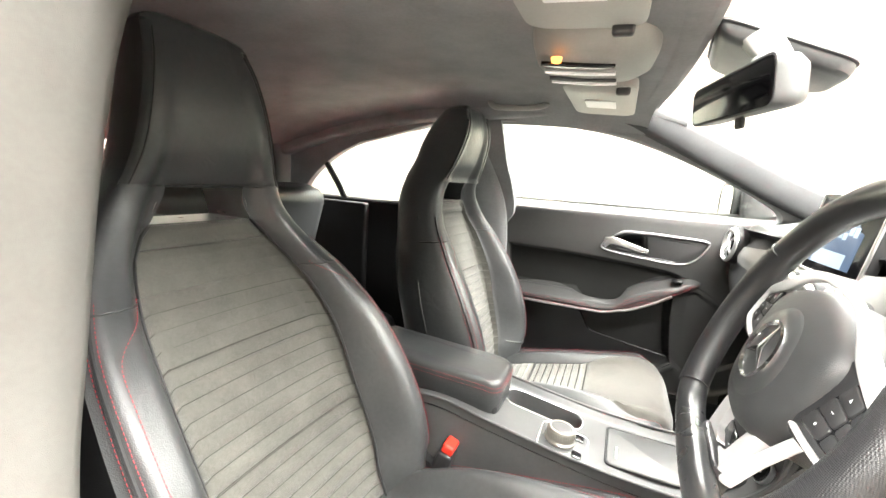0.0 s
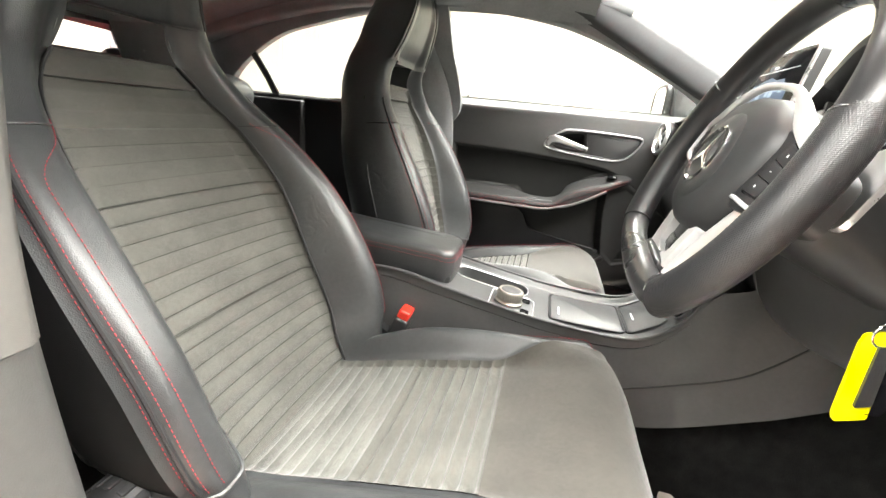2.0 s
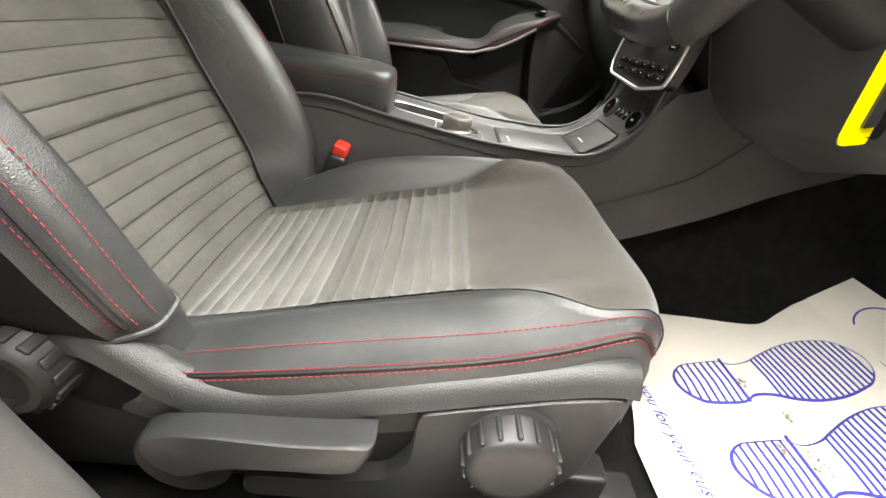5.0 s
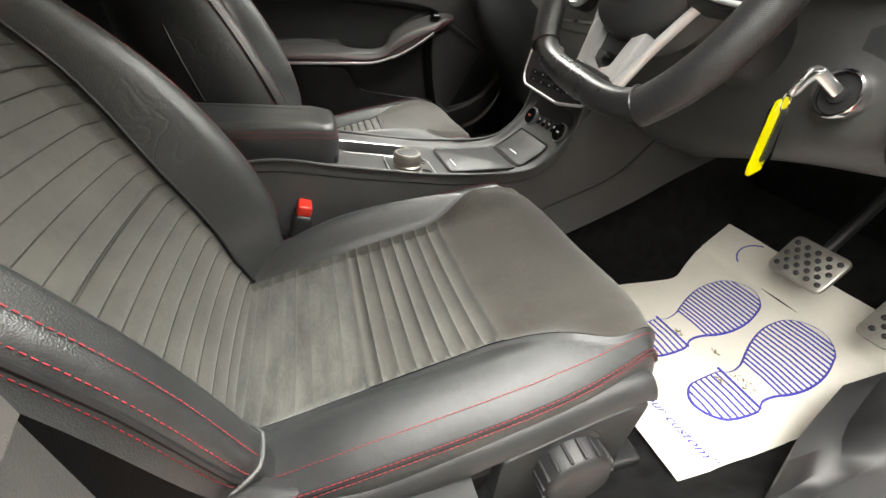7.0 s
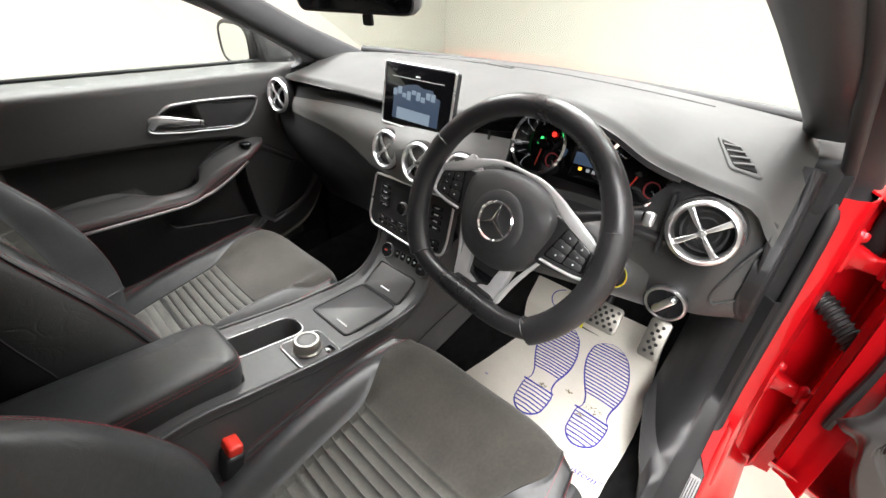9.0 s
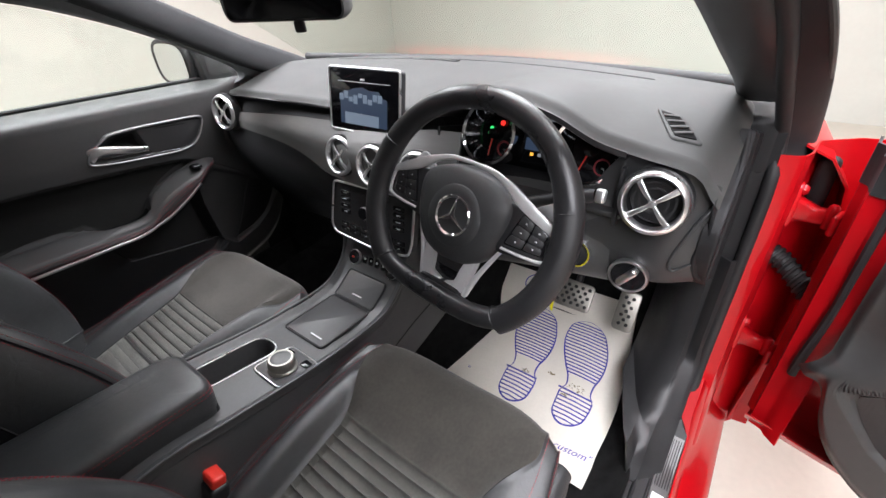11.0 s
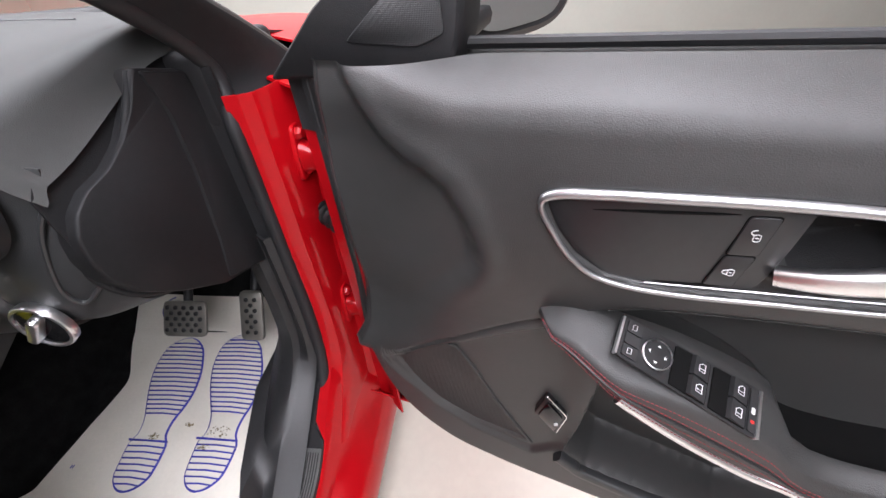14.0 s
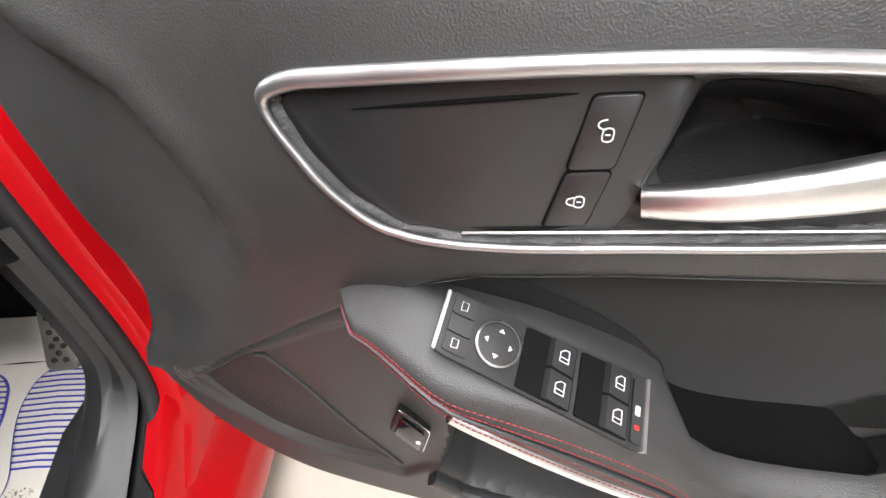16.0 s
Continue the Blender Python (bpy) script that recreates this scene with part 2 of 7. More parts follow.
def table(rows, key):
    """Smooth look-up of the rows' columns by their first column."""
    i = 0
    while i < len(rows) - 2 and key > rows[i + 1][0]:
        i += 1
    r0, r1 = rows[i], rows[i + 1]
    t = min(1.0, max(0.0, (key - r0[0]) / (r1[0] - r0[0])))
    rp = rows[i - 1] if i else None
    rn = rows[i + 2] if i + 2 < len(rows) else None
    res = []
    for c in range(1, len(r0)):
        h = r1[0] - r0[0]
        d = (r1[c] - r0[c]) / h
        m0 = d if rp is None else 0.5 * (d + (r0[c] - rp[c]) / (r0[0] - rp[0]))
        m1 = d if rn is None else 0.5 * (d + (rn[c] - r1[c]) / (rn[0] - r1[0]))
        t2, t3 = t * t, t ** 3
        res.append(r0[c] * (2 * t3 - 3 * t2 + 1) + m0 * h * (t3 - 2 * t2 + t) + r1[c] * (3 * t2 - 2 * t3) + m1 * h * (t3 - t2))
    return res


def smooth01(x, a=0.0, b=1.0):
    t = min(1.0, max(0.0, (x - a) / (b - a)))
    return t * t * (3 - 2 * t)


def grid_into(bm, rows, closed_u=False, closed_v=False):
    vs = [[bm.verts.new(p) for p in r] for r in rows]
    nr, nc = len(vs), len(vs[0])
    for i in range(nr - (0 if closed_v else 1)):
        for j in range(nc - (0 if closed_u else 1)):
            q = (vs[i][j], vs[i][(j + 1) % nc], vs[(i + 1) % nr][(j + 1) % nc], vs[(i + 1) % nr][j])
            try:
                bm.faces.new(q)
            except ValueError:
                pass
    return vs


def loft(rings, caps=True, bm=None):
    """A closed skin over rings of equal length."""
    bm = bm or bmesh.new()
    vs = grid_into(bm, rings, closed_u=True)
    if caps:
        for r in (vs[0], vs[-1]):
            try:
                bm.faces.new(r)
            except ValueError:
                pass
    return bm


def sheet(rows, thick=0.0, bm=None):
    """A skin over rows of points, with a thickness against its normals where asked."""
    bm = bm or bmesh.new()
    grid_into(bm, rows)
    if thick:
        bmesh.ops.recalc_face_normals(bm, faces=bm.faces)
        bmesh.ops.solidify(bm, geom=list(bm.faces), thickness=thick)
    return bm


def tube(path, r, n=8, bm=None, closed=False, flat=1.0):
    """A round cord along a path; r may be a number or one for each point."""
    bm = bm or bmesh.new()
    path = [Vector(p) for p in path]
    m = len(path)
    side = None
    rings = []
    for i, p in enumerate(path):
        a = path[(i - 1) % m] if (closed or i) else p
        b = path[(i + 1) % m] if (closed or i < m - 1) else p
        d = (b - a).normalized()
        if side is None:
            side = d.orthogonal().normalized()
        side = (side - d * side.dot(d)).normalized()
        up = d.cross(side)
        rad = r[i] if isinstance(r, (list, tuple)) else r
        rings.append([p + side * (rad * math.cos(6.28318 * k / n)) + up * (rad * flat * math.sin(6.28318 * k / n)) for k in range(n)])
    if closed:
        grid_into(bm, rings, closed_u=True, closed_v=True)
        return bm
    return loft(rings, False, bm)


def lathe(profile, centre, axis, n=32, bm=None):
    """Turns (radius, height) pairs round an axis through centre."""
    bm = bm or bmesh.new()
    ax = Vector(axis).normalized()
    s = ax.orthogonal().normalized()
    u = ax.cross(s)
    c = Vector(centre)
    rings = [[c + ax * h + (s * math.cos(6.28318 * k / n) + u * math.sin(6.28318 * k / n)) * max(r, 1e-5) for k in range(n)] for r, h in profile]
    if profile[0][0] > 1e-3 and profile[-1][0] > 1e-3:
        grid_into(bm, rings, closed_u=True, closed_v=True)
        return bm
    return loft(rings, False, bm)


def rounded(poly, r, n=4):
    """A polygon in the plane with its corners rounded."""
    out = []
    m = len(poly)
    for i in range(m):
        a, b, c = (Vector((*poly[(i + k) % m][:2], 0)) for k in (-1, 0, 1))
        d1, d2 = (a - b), (c - b)
        rr = r[i] if isinstance(r, (list, tuple)) else r
        rr = min(rr, d1.length * 0.48, d2.length * 0.48)
        p, q = b + d1.normalized() * rr, b + d2.normalized() * rr
        for k in range(n + 1):
            t = k / n
            w = p * (1 - t) ** 2 + b * 2 * t * (1 - t) + q * t * t
            out.append((w.x, w.y))
    return out


def extrude(poly, place, depth, bevel=0.002, bm=None, steps=2):
    """A plate from a plane polygon; place(a, b, h) gives the world point at height h over it; edges rounded off at the top."""
    bm = bm or bmesh.new()
    cx = sum(p[0] for p in poly) / len(poly)
    cy = sum(p[1] for p in poly) / len(poly)
    size = max(math.hypot(p[0] - cx, p[1] - cy) for p in poly)
    rings = [[place(a, b, 0.0) for a, b in poly]]
    for k in range(steps + 1):
        an = 1.5708 * k / steps
        inset = bevel * (1 - math.cos(an)) / size
        h = depth - bevel + bevel * math.sin(an)
        rings.append([place(a + (cx - a) * inset, b + (cy - b) * inset, h) for a, b in poly])
    return loft(rings, True, bm)


def box_frame(centre, xa, ya):
    """place() for extrude: a along xa, b along ya, height along their cross product."""
    c, xa, ya = Vector(centre), Vector(xa).normalized(), Vector(ya).normalized()
    za = xa.cross(ya).normalized()
    ya = za.cross(xa)
    return lambda a, b, h: c + xa * a + ya * b + za * h


def rect(w, h, r=0.003, n=3):
    return rounded([(-w / 2, -h / 2), (w / 2, -h / 2), (w / 2, h / 2), (-w / 2, h / 2)], r, n)


def brick(centre, size, r=0.006, xa=(1, 0, 0), ya=(0, 1, 0), bm=None):
    """A block with rounded edges all round, centred."""
    w, d, h = size
    r = min(r, w * 0.49, d * 0.49, h * 0.49)
    pl = box_frame(centre, xa, ya)
    rings = []
    base = rect(w, d, r * 1.2, 3)
    for k in range(4):
        an = 1.5708 * k / 3
        f = r * (1 - math.sin(an))
        hh = -h / 2 + r * (1 - math.cos(an))
        rings.append([pl(a * (1 - 2 * f / w), b * (1 - 2 * f / d), hh) for a, b in base])
    for k in range(4):
        an = 1.5708 * k / 3
        f = r * (1 - math.cos(an))
        hh = h / 2 - r + r * math.sin(an)
        rings.append([pl(a * (1 - 2 * f / w), b * (1 - 2 * f / d), hh) for a, b in base])
    return loft(rings, True, bm)


def patch(S, a0, a1, b0, b1, na, nb, edge=0.004, roll=0.010, rib=None, out=1.0, sides=(1, 1, 1, 1)):
    """A padded panel on the surface S(a, b): its edges sink into the seams."""
    P = [[S(a0 + (a1 - a0) * j / na, b0 + (b1 - b0) * i / nb) for j in range(na + 1)] for i in range(nb + 1)]
    rows = []
    for i in range(nb + 1):
        row = []
        for j in range(na + 1):
            p = P[i][j]
            du = P[i][min(j + 1, na)] - P[i][max(j - 1, 0)]
            dv = P[min(i + 1, nb)][j] - P[max(i - 1, 0)][j]
            nn = du.cross(dv)
            nn = nn.normalized() * out if nn.length > 1e-12 else Vector((0, 0, 1))
            d = 1.0
            for flag, q in zip(sides, (P[i][0], P[i][na], P[0][j], P[nb][j])):
                if flag:
                    d = min(d, (p - q).length)
            off = -edge * (1 - smooth01(d, 0, roll))
            if rib:
                off += rib(a0 + (a1 - a0) * j / na, b0 + (b1 - b0) * i / nb, d)
            row.append(p + nn * off)
        rows.append(row)
    bm = bmesh.new()
    grid_into(bm, rows)
    return bm


def stitches(path, pitch=0.0062, length=0.0042, r=0.00058, bm=None):
    """Short thread bars set along a path."""
    bm = bm or bmesh.new()
    path = [Vector(p) for p in path]
    run = 0.0
    nextat = 0.0
    for a, b in zip(path, path[1:]):
        seg = (b - a).length
        if seg < 1e-9:
            continue
        d = (b - a) / seg
        s = d.orthogonal().normalized()
        u = d.cross(s)
        while nextat <= run + seg:
            c = a + d * (nextat - run)
            rings = []
            for h, k in ((-0.5, 0.5), (-0.3, 1), (0.3, 1), (0.5, 0.5)):
                rings.append([c + d * (h * length) + (s * math.cos(1.5708 * q) + u * math.sin(1.5708 * q)) * (r * k) for q in range(4)])
            loft(rings, True, bm)
            nextat += pitch
        run += seg
    return bm


def text_mesh(words, size, place, name, material, parent, depth=0.0006, align="CENTER"):
    """Flat lettering in the built-in font, laid by place(a, b, h)."""
    cu = bpy.data.curves.new(name, "FONT")
    cu.body, cu.size, cu.align_x, cu.align_y, cu.resolution_u = words, size, align, "CENTER", 3
    tmp = new("lettering_form", cu)
    dg = bpy.context.evaluated_depsgraph_get()
    me = bpy.data.meshes.new_from_object(tmp.evaluated_get(dg))
    bpy.data.objects.remove(tmp)
    bm = bmesh.new()
    bm.from_mesh(me)
    bpy.data.meshes.remove(me)
    for v in bm.verts:
        v.co = place(v.co.x, v.co.y, depth)
    return part(name, bm, material, parent)


def stuff(ob):
    return tagged(ob, kind="stuff")

# ---- showroom ----


def slab(name, centre, size, material, label, category):
    ob = part(name, brick(centre, size, 0.01), material)
    return tagged(ob, label, category, kind="structure")


slab("ground", (0, 0, -0.05), (11, 11, 0.1), FLOORMAT, "pale cream polished showroom floor", "floor")
slab("wall_north", (5.2, 0, 1.5), (0.2, 10.6, 3.2), WALLPAINT, "plain cream painted showroom wall", "wall")
slab("wall_south", (-5.2, 0, 1.5), (0.2, 10.6, 3.2), WALLPAINT, "plain cream painted showroom wall", "wall")
# east wall is out of view; its grey only dims light from that side
slab("wall_east", (0, -5.2, 1.5), (10.2, 0.2, 3.2), DIMMING_WALL, "plain unseen showroom wall, greyed to cut side light", "wall")
slab("wall_west", (0, 4.6, 1.5), (10.2, 0.2, 3.2), WALLPAINT, "cream showroom wall with shallow upright panels", "wall")
slab("ceiling", (0, 0, 3.15), (11, 11, 0.1), CEILING, "plain white showroom ceiling", "ceiling")
for px in (-3.9, -3.35):
    tagged(part("trim", brick((px, 4.485, 1.4), (0.05, 0.03, 2.8), 0.008), WALLPAINT), "slim cream upright strip on the wall", "wall trim", kind="structure")

# ---- car body ----
body = thing("car_body", "red saloon car body with dark cabin lining", "car")


def mirror_y(pts, s):
    return [(p[0], p[1] * s, p[2]) for p in pts]


# roof lining: a shallow dome from the windscreen to the rear window
def roof_at(t, b):
    x = -0.06 - 1.75 * b
    w = table([(0, 0.55), (0.3, 0.60), (0.7, 0.60), (1, 0.52)], b)[0]
    zc = table([(0, 1.415), (0.25, 1.445), (0.55, 1.43), (0.8, 1.34), (1, 1.20)], b)[0]
    drop = 0.012 * t * t + 0.075 * max(0, abs(t) - 0.72) ** 2 / 0.0784
    xx = x - 0.05 * (1 - b) * t * t
    return V(xx, w * 1.12 * t, zc - drop)


part("roof_lining", sheet([[roof_at(-1 + 2 * j / 40, i / 40) for j in range(41)] for i in range(41)], 0.012), LINING, body, "dark grey cloth roof lining")
part("roof_skin", sheet([[roof_at(-1 + 2 * j / 20, i / 20) + V(0, 0, 0.035) for j in range(21)] for i in range(21)], 0.004), PAINT, body, "red painted roof")


def strip(path, wide, tall, bm=None, n=14, hint=(0, 0, 1)):
    """A rounded bar along a path, wide across and tall along the hint."""
    path = [Vector(p) for p in path]
    rings = []
    for i, p in enumerate(path):
        d = (path[min(i + 1, len(path) - 1)] - path[max(i - 1, 0)]).normalized()
        side = d.cross(Vector(hint)).normalized()
        up = side.cross(d)
        w = wide[i] if isinstance(wide, (list, tuple)) else wide
        t = tall[i] if isinstance(tall, (list, tuple)) else tall
        ring = []
        for k in range(n):
            an = 6.28318 * k / n
            c, s = math.cos(an), math.sin(an)
            ring.append(p + side * (w / 2 * math.copysign(abs(c) ** 0.6, c)) + up * (t / 2 * math.copysign(abs(s) ** 0.6, s)))
        rings.append(ring)
    return loft(rings, True, bm)


A_PATH = [(0.56, 0.715, 1.105), (0.40, 0.69, 1.175), (0.22, 0.665, 1.265), (0.05, 0.635, 1.345), (-0.10, 0.605, 1.40), (-0.2, 0.60, 1.415)]
A_LEFT = [(0.60, 0.725, 1.040), (0.44, 0.697, 1.106), (0.287, 0.678, 1.170), (0.10, 0.655, 1.262), (-0.086, 0.625, 1.350), (-0.22, 0.605, 1.400)]
RAIL_PATH = [(0.0, 0.635, 1.375), (-0.15, 0.625, 1.40), (-0.40, 0.635, 1.405), (-0.65, 0.64, 1.395), (-0.95, 0.655, 1.375), (-1.25, 0.665, 1.325), (-1.5, 0.645, 1.255), (-1.75, 0.60, 1.15)]
for s in (1, -1):
    part("windscreen_pillar_trim", strip(spline(A_LEFT if s > 0 else mirror_y([(0.50, 0.700, 1.118)] + A_PATH[1:], s), 24), 0.075 if s > 0 else 0.085, [(0.045 if s < 0 else 0.095) + (0.05 * smooth01(k / 23, 0.0, 0.4) if s < 0 else 0.0) - 0.001 * k for k in range(24)], hint=(0.35, 0, 1)), PILLARDARK if s > 0 else SOFT, body, "dark cloth windscreen pillar trim" if s > 0 else "dark windscreen pillar trim")
    part("roof_rail_trim", strip(spline(mirror_y(RAIL_PATH, s), 36), 0.085, 0.07), LINING, body)
# middle pillars
part("centre_pillar_trim", strip(spline([(-0.62, 0.70, 0.40), (-0.61, 0.715, 0.75), (-0.622, 0.705, 1.04), (-0.705, 0.67, 1.25), (-0.755, 0.635, 1.40)], 24), 0.05, [0.16 - 0.0022 * k for k in range(24)], hint=(1, 0, 0)), LINING, body, "dark centre pillar trim")
pillar_line = spline([(-0.44, -0.795, 0.30), (-0.46, -0.795, 0.50), (-0.505, -0.79, 0.64), (-0.53, -0.785, 0.86), (-0.585, -0.744, 0.99), (-0.62, -0.702, 1.17), (-0.637, -0.663, 1.30), (-0.635, -0.62, 1.40)], 48)
part("centre_pillar_trim", strip([p for p in pillar_line if p.z > 0.80], 0.15, 0.115, hint=(1, 0, 0)), PILLAR, body, "grey cloth centre pillar trim beside the driver seat")
foot_line = [p for p in pillar_line if p.z < 0.84]
part("centre_pillar_foot", strip(foot_line, [0.146 + 0.012 * math.sin(3.14159 * k / len(foot_line)) for k in range(len(foot_line))], 0.112, hint=(1, 0, 0)), PILLARFOOT, body, "dark plastic foot of the centre pillar")
part("door_seal", tube(spline([(-0.40, -0.865, 0.36), (-0.42, -0.865, 0.50), (-0.455, -0.862, 0.64), (-0.475, -0.857, 0.86), (-0.53, -0.825, 0.99), (-0.565, -0.79, 1.17), (-0.575, -0.75, 1.30), (-0.57, -0.70, 1.40)], 36), 0.011), RUBBER, body, "black rubber door seal")

# sills and the red opening beside the driver
def sill_edge(x):
    """Where the plastic trim meets the painted sill."""
    return -0.780 + 0.023 * smooth01(x, 0.295, 0.325)


def sill_section(x):
    """Points across the sill from the cabin to the outside."""
    up = 0.13 * smooth01(x, 0.20, 0.46)
    e = sill_edge(x)
    return [V(x, -0.668, 0.30 + up), V(x, -0.674, 0.352 + up), V(x, -0.682, 0.359 + up), V(x, -0.708, 0.361 + up), V(x, -0.712, 0.367 + up), V(x, -0.735, 0.368 + up), V(x, -0.738, 0.364 + up), V(x, e + 0.003, 0.366 + up), V(x, e, 0.358 + up)]


part("sill_trim", sheet([sill_section(-1.0 + 1.43 * k / 120) for k in range(121)], 0.004), HARD, body, "black ridged plastic sill trim")
bm = bmesh.new()
for dy, h, r in ((-0.681, 0.358, 0.0035), (-0.713, 0.367, 0.003)):
    tube([V(-1.0 + 1.36 * k / 40, dy, h + 0.13 * smooth01(-1.0 + 1.36 * k / 40, 0.20, 0.46)) for k in range(41)], r, 6, bm)
part("sill_rib", bm, HARD, body)
part("sill_seal", tube(spline([(0.30, -0.757, 0.388), (0.335, -0.757, 0.412), (0.385, -0.758, 0.45), (0.42, -0.757, 0.52), (0.433, -0.757, 0.64), (0.434, -0.757, 0.82), (0.436, -0.755, 0.97), (0.45, -0.745, 1.06), (0.34, -0.725, 1.16), (0.16, -0.70, 1.27), (-0.02, -0.665, 1.36), (-0.2, -0.64, 1.41)], 80), 0.012, 10), RUBBER, body, "black rubber seal round the door opening")
rows = []
for k in range(61):
    x = -1.0 + 1.66 * k / 60
    up = 0.13 * smooth01(x, 0.20, 0.46)
    e = sill_edge(x)
    rows.append([V(x, e + 0.001, 0.362 + up), V(x, min(-0.775, e - 0.002), 0.362 + up), V(x, -0.788, 0.355 + 0.9 * up), V(x, -0.795, 0.325 + 0.6 * up), V(x, -0.815, 0.318 + 0.25 * up), V(x, -0.84, 0.31), V(x, -0.852, 0.295), V(x, -0.86, 0.25), V(x, -0.845, 0.18)])
part("sill_panel", sheet(rows, 0.003), PAINT, body, "glossy red painted sill")
# hinge pillar: curved red face, forward of the opening
rows = []
for k in range(33):
    f = k / 32
    z = 0.26 + 0.765 * f
    xk = table([(0, 0.24), (0.10, 0.29), (0.16, 0.345), (0.22, 0.395), (0.29, 0.428), (0.36, 0.442), (0.7, 0.446), (1, 0.448)], f)[0]
    xb = table([(0, 0.50), (0.3, 0.525), (0.6, 0.535), (1, 0.555)], f)[0]
    rows.append([V(xk - 0.012, -0.755, z), V(xk - 0.008, -0.775, z), V(xk, -0.790, z), V(xk + 0.018, -0.797, z), V(xk + 0.03, -0.800, z), V(xb - 0.02, -0.806, z), V(xb, -0.83 + 0.02 * smooth01(z, 0.94, 1.02), z), V(xb + 0.05, -0.872, z), V(xb + 0.055, -0.905, z)])
part("hinge_pillar", sheet(rows, 0.003), PAINT, body, "glossy red hinge pillar")
inner_line = spline([(0.436, -0.757, 0.985), (0.450, -0.748, 1.055), (0.345, -0.728, 1.160), (0.165, -0.703, 1.272), (-0.02, -0.668, 1.362), (-0.15, -0.645, 1.405)], 40)
outer_line = spline([(0.575, -0.802, 0.992), (0.585, -0.802, 1.030), (0.430, -0.782, 1.136), (0.230, -0.750, 1.243), (0.055, -0.708, 1.332), (-0.10, -0.672, 1.392)], 40)
rows = []
for a, b in zip(inner_line, outer_line):
    rows.append([a + (b - a) * f + V(0, -0.016, 0.006) * math.sin(3.14159 * f) for f in (0.0, 0.15, 0.35, 0.55, 0.75, 0.9, 1.0)])
part("pillar_base_cover", sheet(rows, 0.003), ENDBLACK, body, "black cover along the windscreen pillar")
part("pillar_edge_strip", tube(outer_line, 0.0045, 8), PILLARFOOT, body, "grey edge strip outside the windscreen pillar")
part("jamb_pad", brick((0.535, -0.835, 0.950), (0.030, 0.034, 0.110), 0.012), ENDBLACK, body, "black foam pad behind the upper hinge")
for hz in (0.905, 0.578):
    # a flat foot bolted to the pillar, a horned arm out to the pin, a small leaf on the door
    hinge = part("door_hinge", extrude(rounded([(0.478, hz - 0.030), (0.508, hz - 0.034), (0.526, hz + 0.004), (0.514, hz + 0.056), (0.488, hz + 0.056), (0.478, hz + 0.010)], 0.009, 4), lambda a, b, h: V(a, -0.800 - h, b), 0.010, 0.003), PAINT, body, "red painted door hinge")
    part("hinge_arm", strip(spline([(0.500, -0.806, hz + 0.004), (0.500, -0.826, hz + 0.000), (0.497, -0.842, hz - 0.002), (0.492, -0.856, hz), (0.486, -0.866, hz + 0.002)], 16), [0.034 - 0.0012 * k for k in range(16)], [0.052 - 0.0042 * k + 0.00022 * k * k for k in range(16)]), PAINT, hinge)
    part("hinge_pin", lathe([(0, -0.022), (0.008, -0.021), (0.009, 0.021), (0.005, 0.026), (0, 0.026)], (0.484, -0.862, hz + 0.002), (0, 0, 1), 14), PAINT, hinge)
    part("hinge_leaf", brick((0.462, -0.870, hz + 0.002), (0.040, 0.012, 0.040), 0.005, xa=(0.9, -0.3, 0)), PAINT, hinge)
    for dz in (-0.016, 0.042):
        part("hinge_bolt", lathe([(0.0105, 0), (0.0105, 0.006), (0.007, 0.010), (0, 0.010)], (0.499, -0.809, hz + dz), (0, -1, 0), 6), PAINT, hinge)
bm = tube(spline([(0.515, -0.795, 0.800), (0.508, -0.825, 0.788), (0.492, -0.858, 0.763), (0.474, -0.888, 0.738)], 30), 0.0175, 12)
loom = part("wiring_sleeve", bm, RUBBER, body, "ribbed black rubber wiring sleeve")
bm = bmesh.new()
for p in spline([(0.515, -0.795, 0.800), (0.508, -0.825, 0.788), (0.492, -0.858, 0.763), (0.474, -0.888, 0.738)], 10):
    lathe([(0.017, -0.004), (0.0220, -0.002), (0.0220, 0.002), (0.017, 0.004)], p, (-0.4, -0.85, -0.3), 16, bm)
part("sleeve_rib", bm, RUBBER, loom)
# bonnet, wings and the ledge under the windscreen
def bonnet_at(t, b):
    x = 0.74 + 1.05 * b - 0.08 * t * t * (1 - b)
    z = 1.075 - 0.06 * b - 0.13 * b * b - 0.05 * t ** 4 + 0.012 * smooth01(abs(abs(t) - 0.55), 0.0, 0.16)
    return V(x, 0.80 * t, z)


part("bonnet", sheet([[bonnet_at(-1 + 2 * j / 40, i / 20) for j in range(41)] for i in range(21)], 0.004), PAINT, body, "glossy red bonnet")
for s in (1, -1):
    rows = []
    for k in range(25):
        f = k / 24
        x = 0.50 + 1.25 * f
        zt = 1.02 - 0.05 * f - 0.16 * f * f
        rows.append([V(x, s * 0.79, zt + 0.01), V(x, s * 0.835, zt - 0.01), V(x, s * 0.87, zt - 0.06), V(x, s * 0.885, zt - 0.16), V(x, s * 0.88, 0.62), V(x, s * 0.86, 0.30)])
    part("front_wing", sheet(rows, 0.004), PAINT, body, "glossy red front wing")
part("scuttle_panel", sheet([[V(0.60 + 0.2 * (1 - (t / 10 - 1) ** 2) + 0.06 * k, 0.72 * (t / 10 - 1), 1.078 - 0.012 * k) for t in range(21)] for k in range(4)], 0.004), HARD, body, "black scuttle panel")
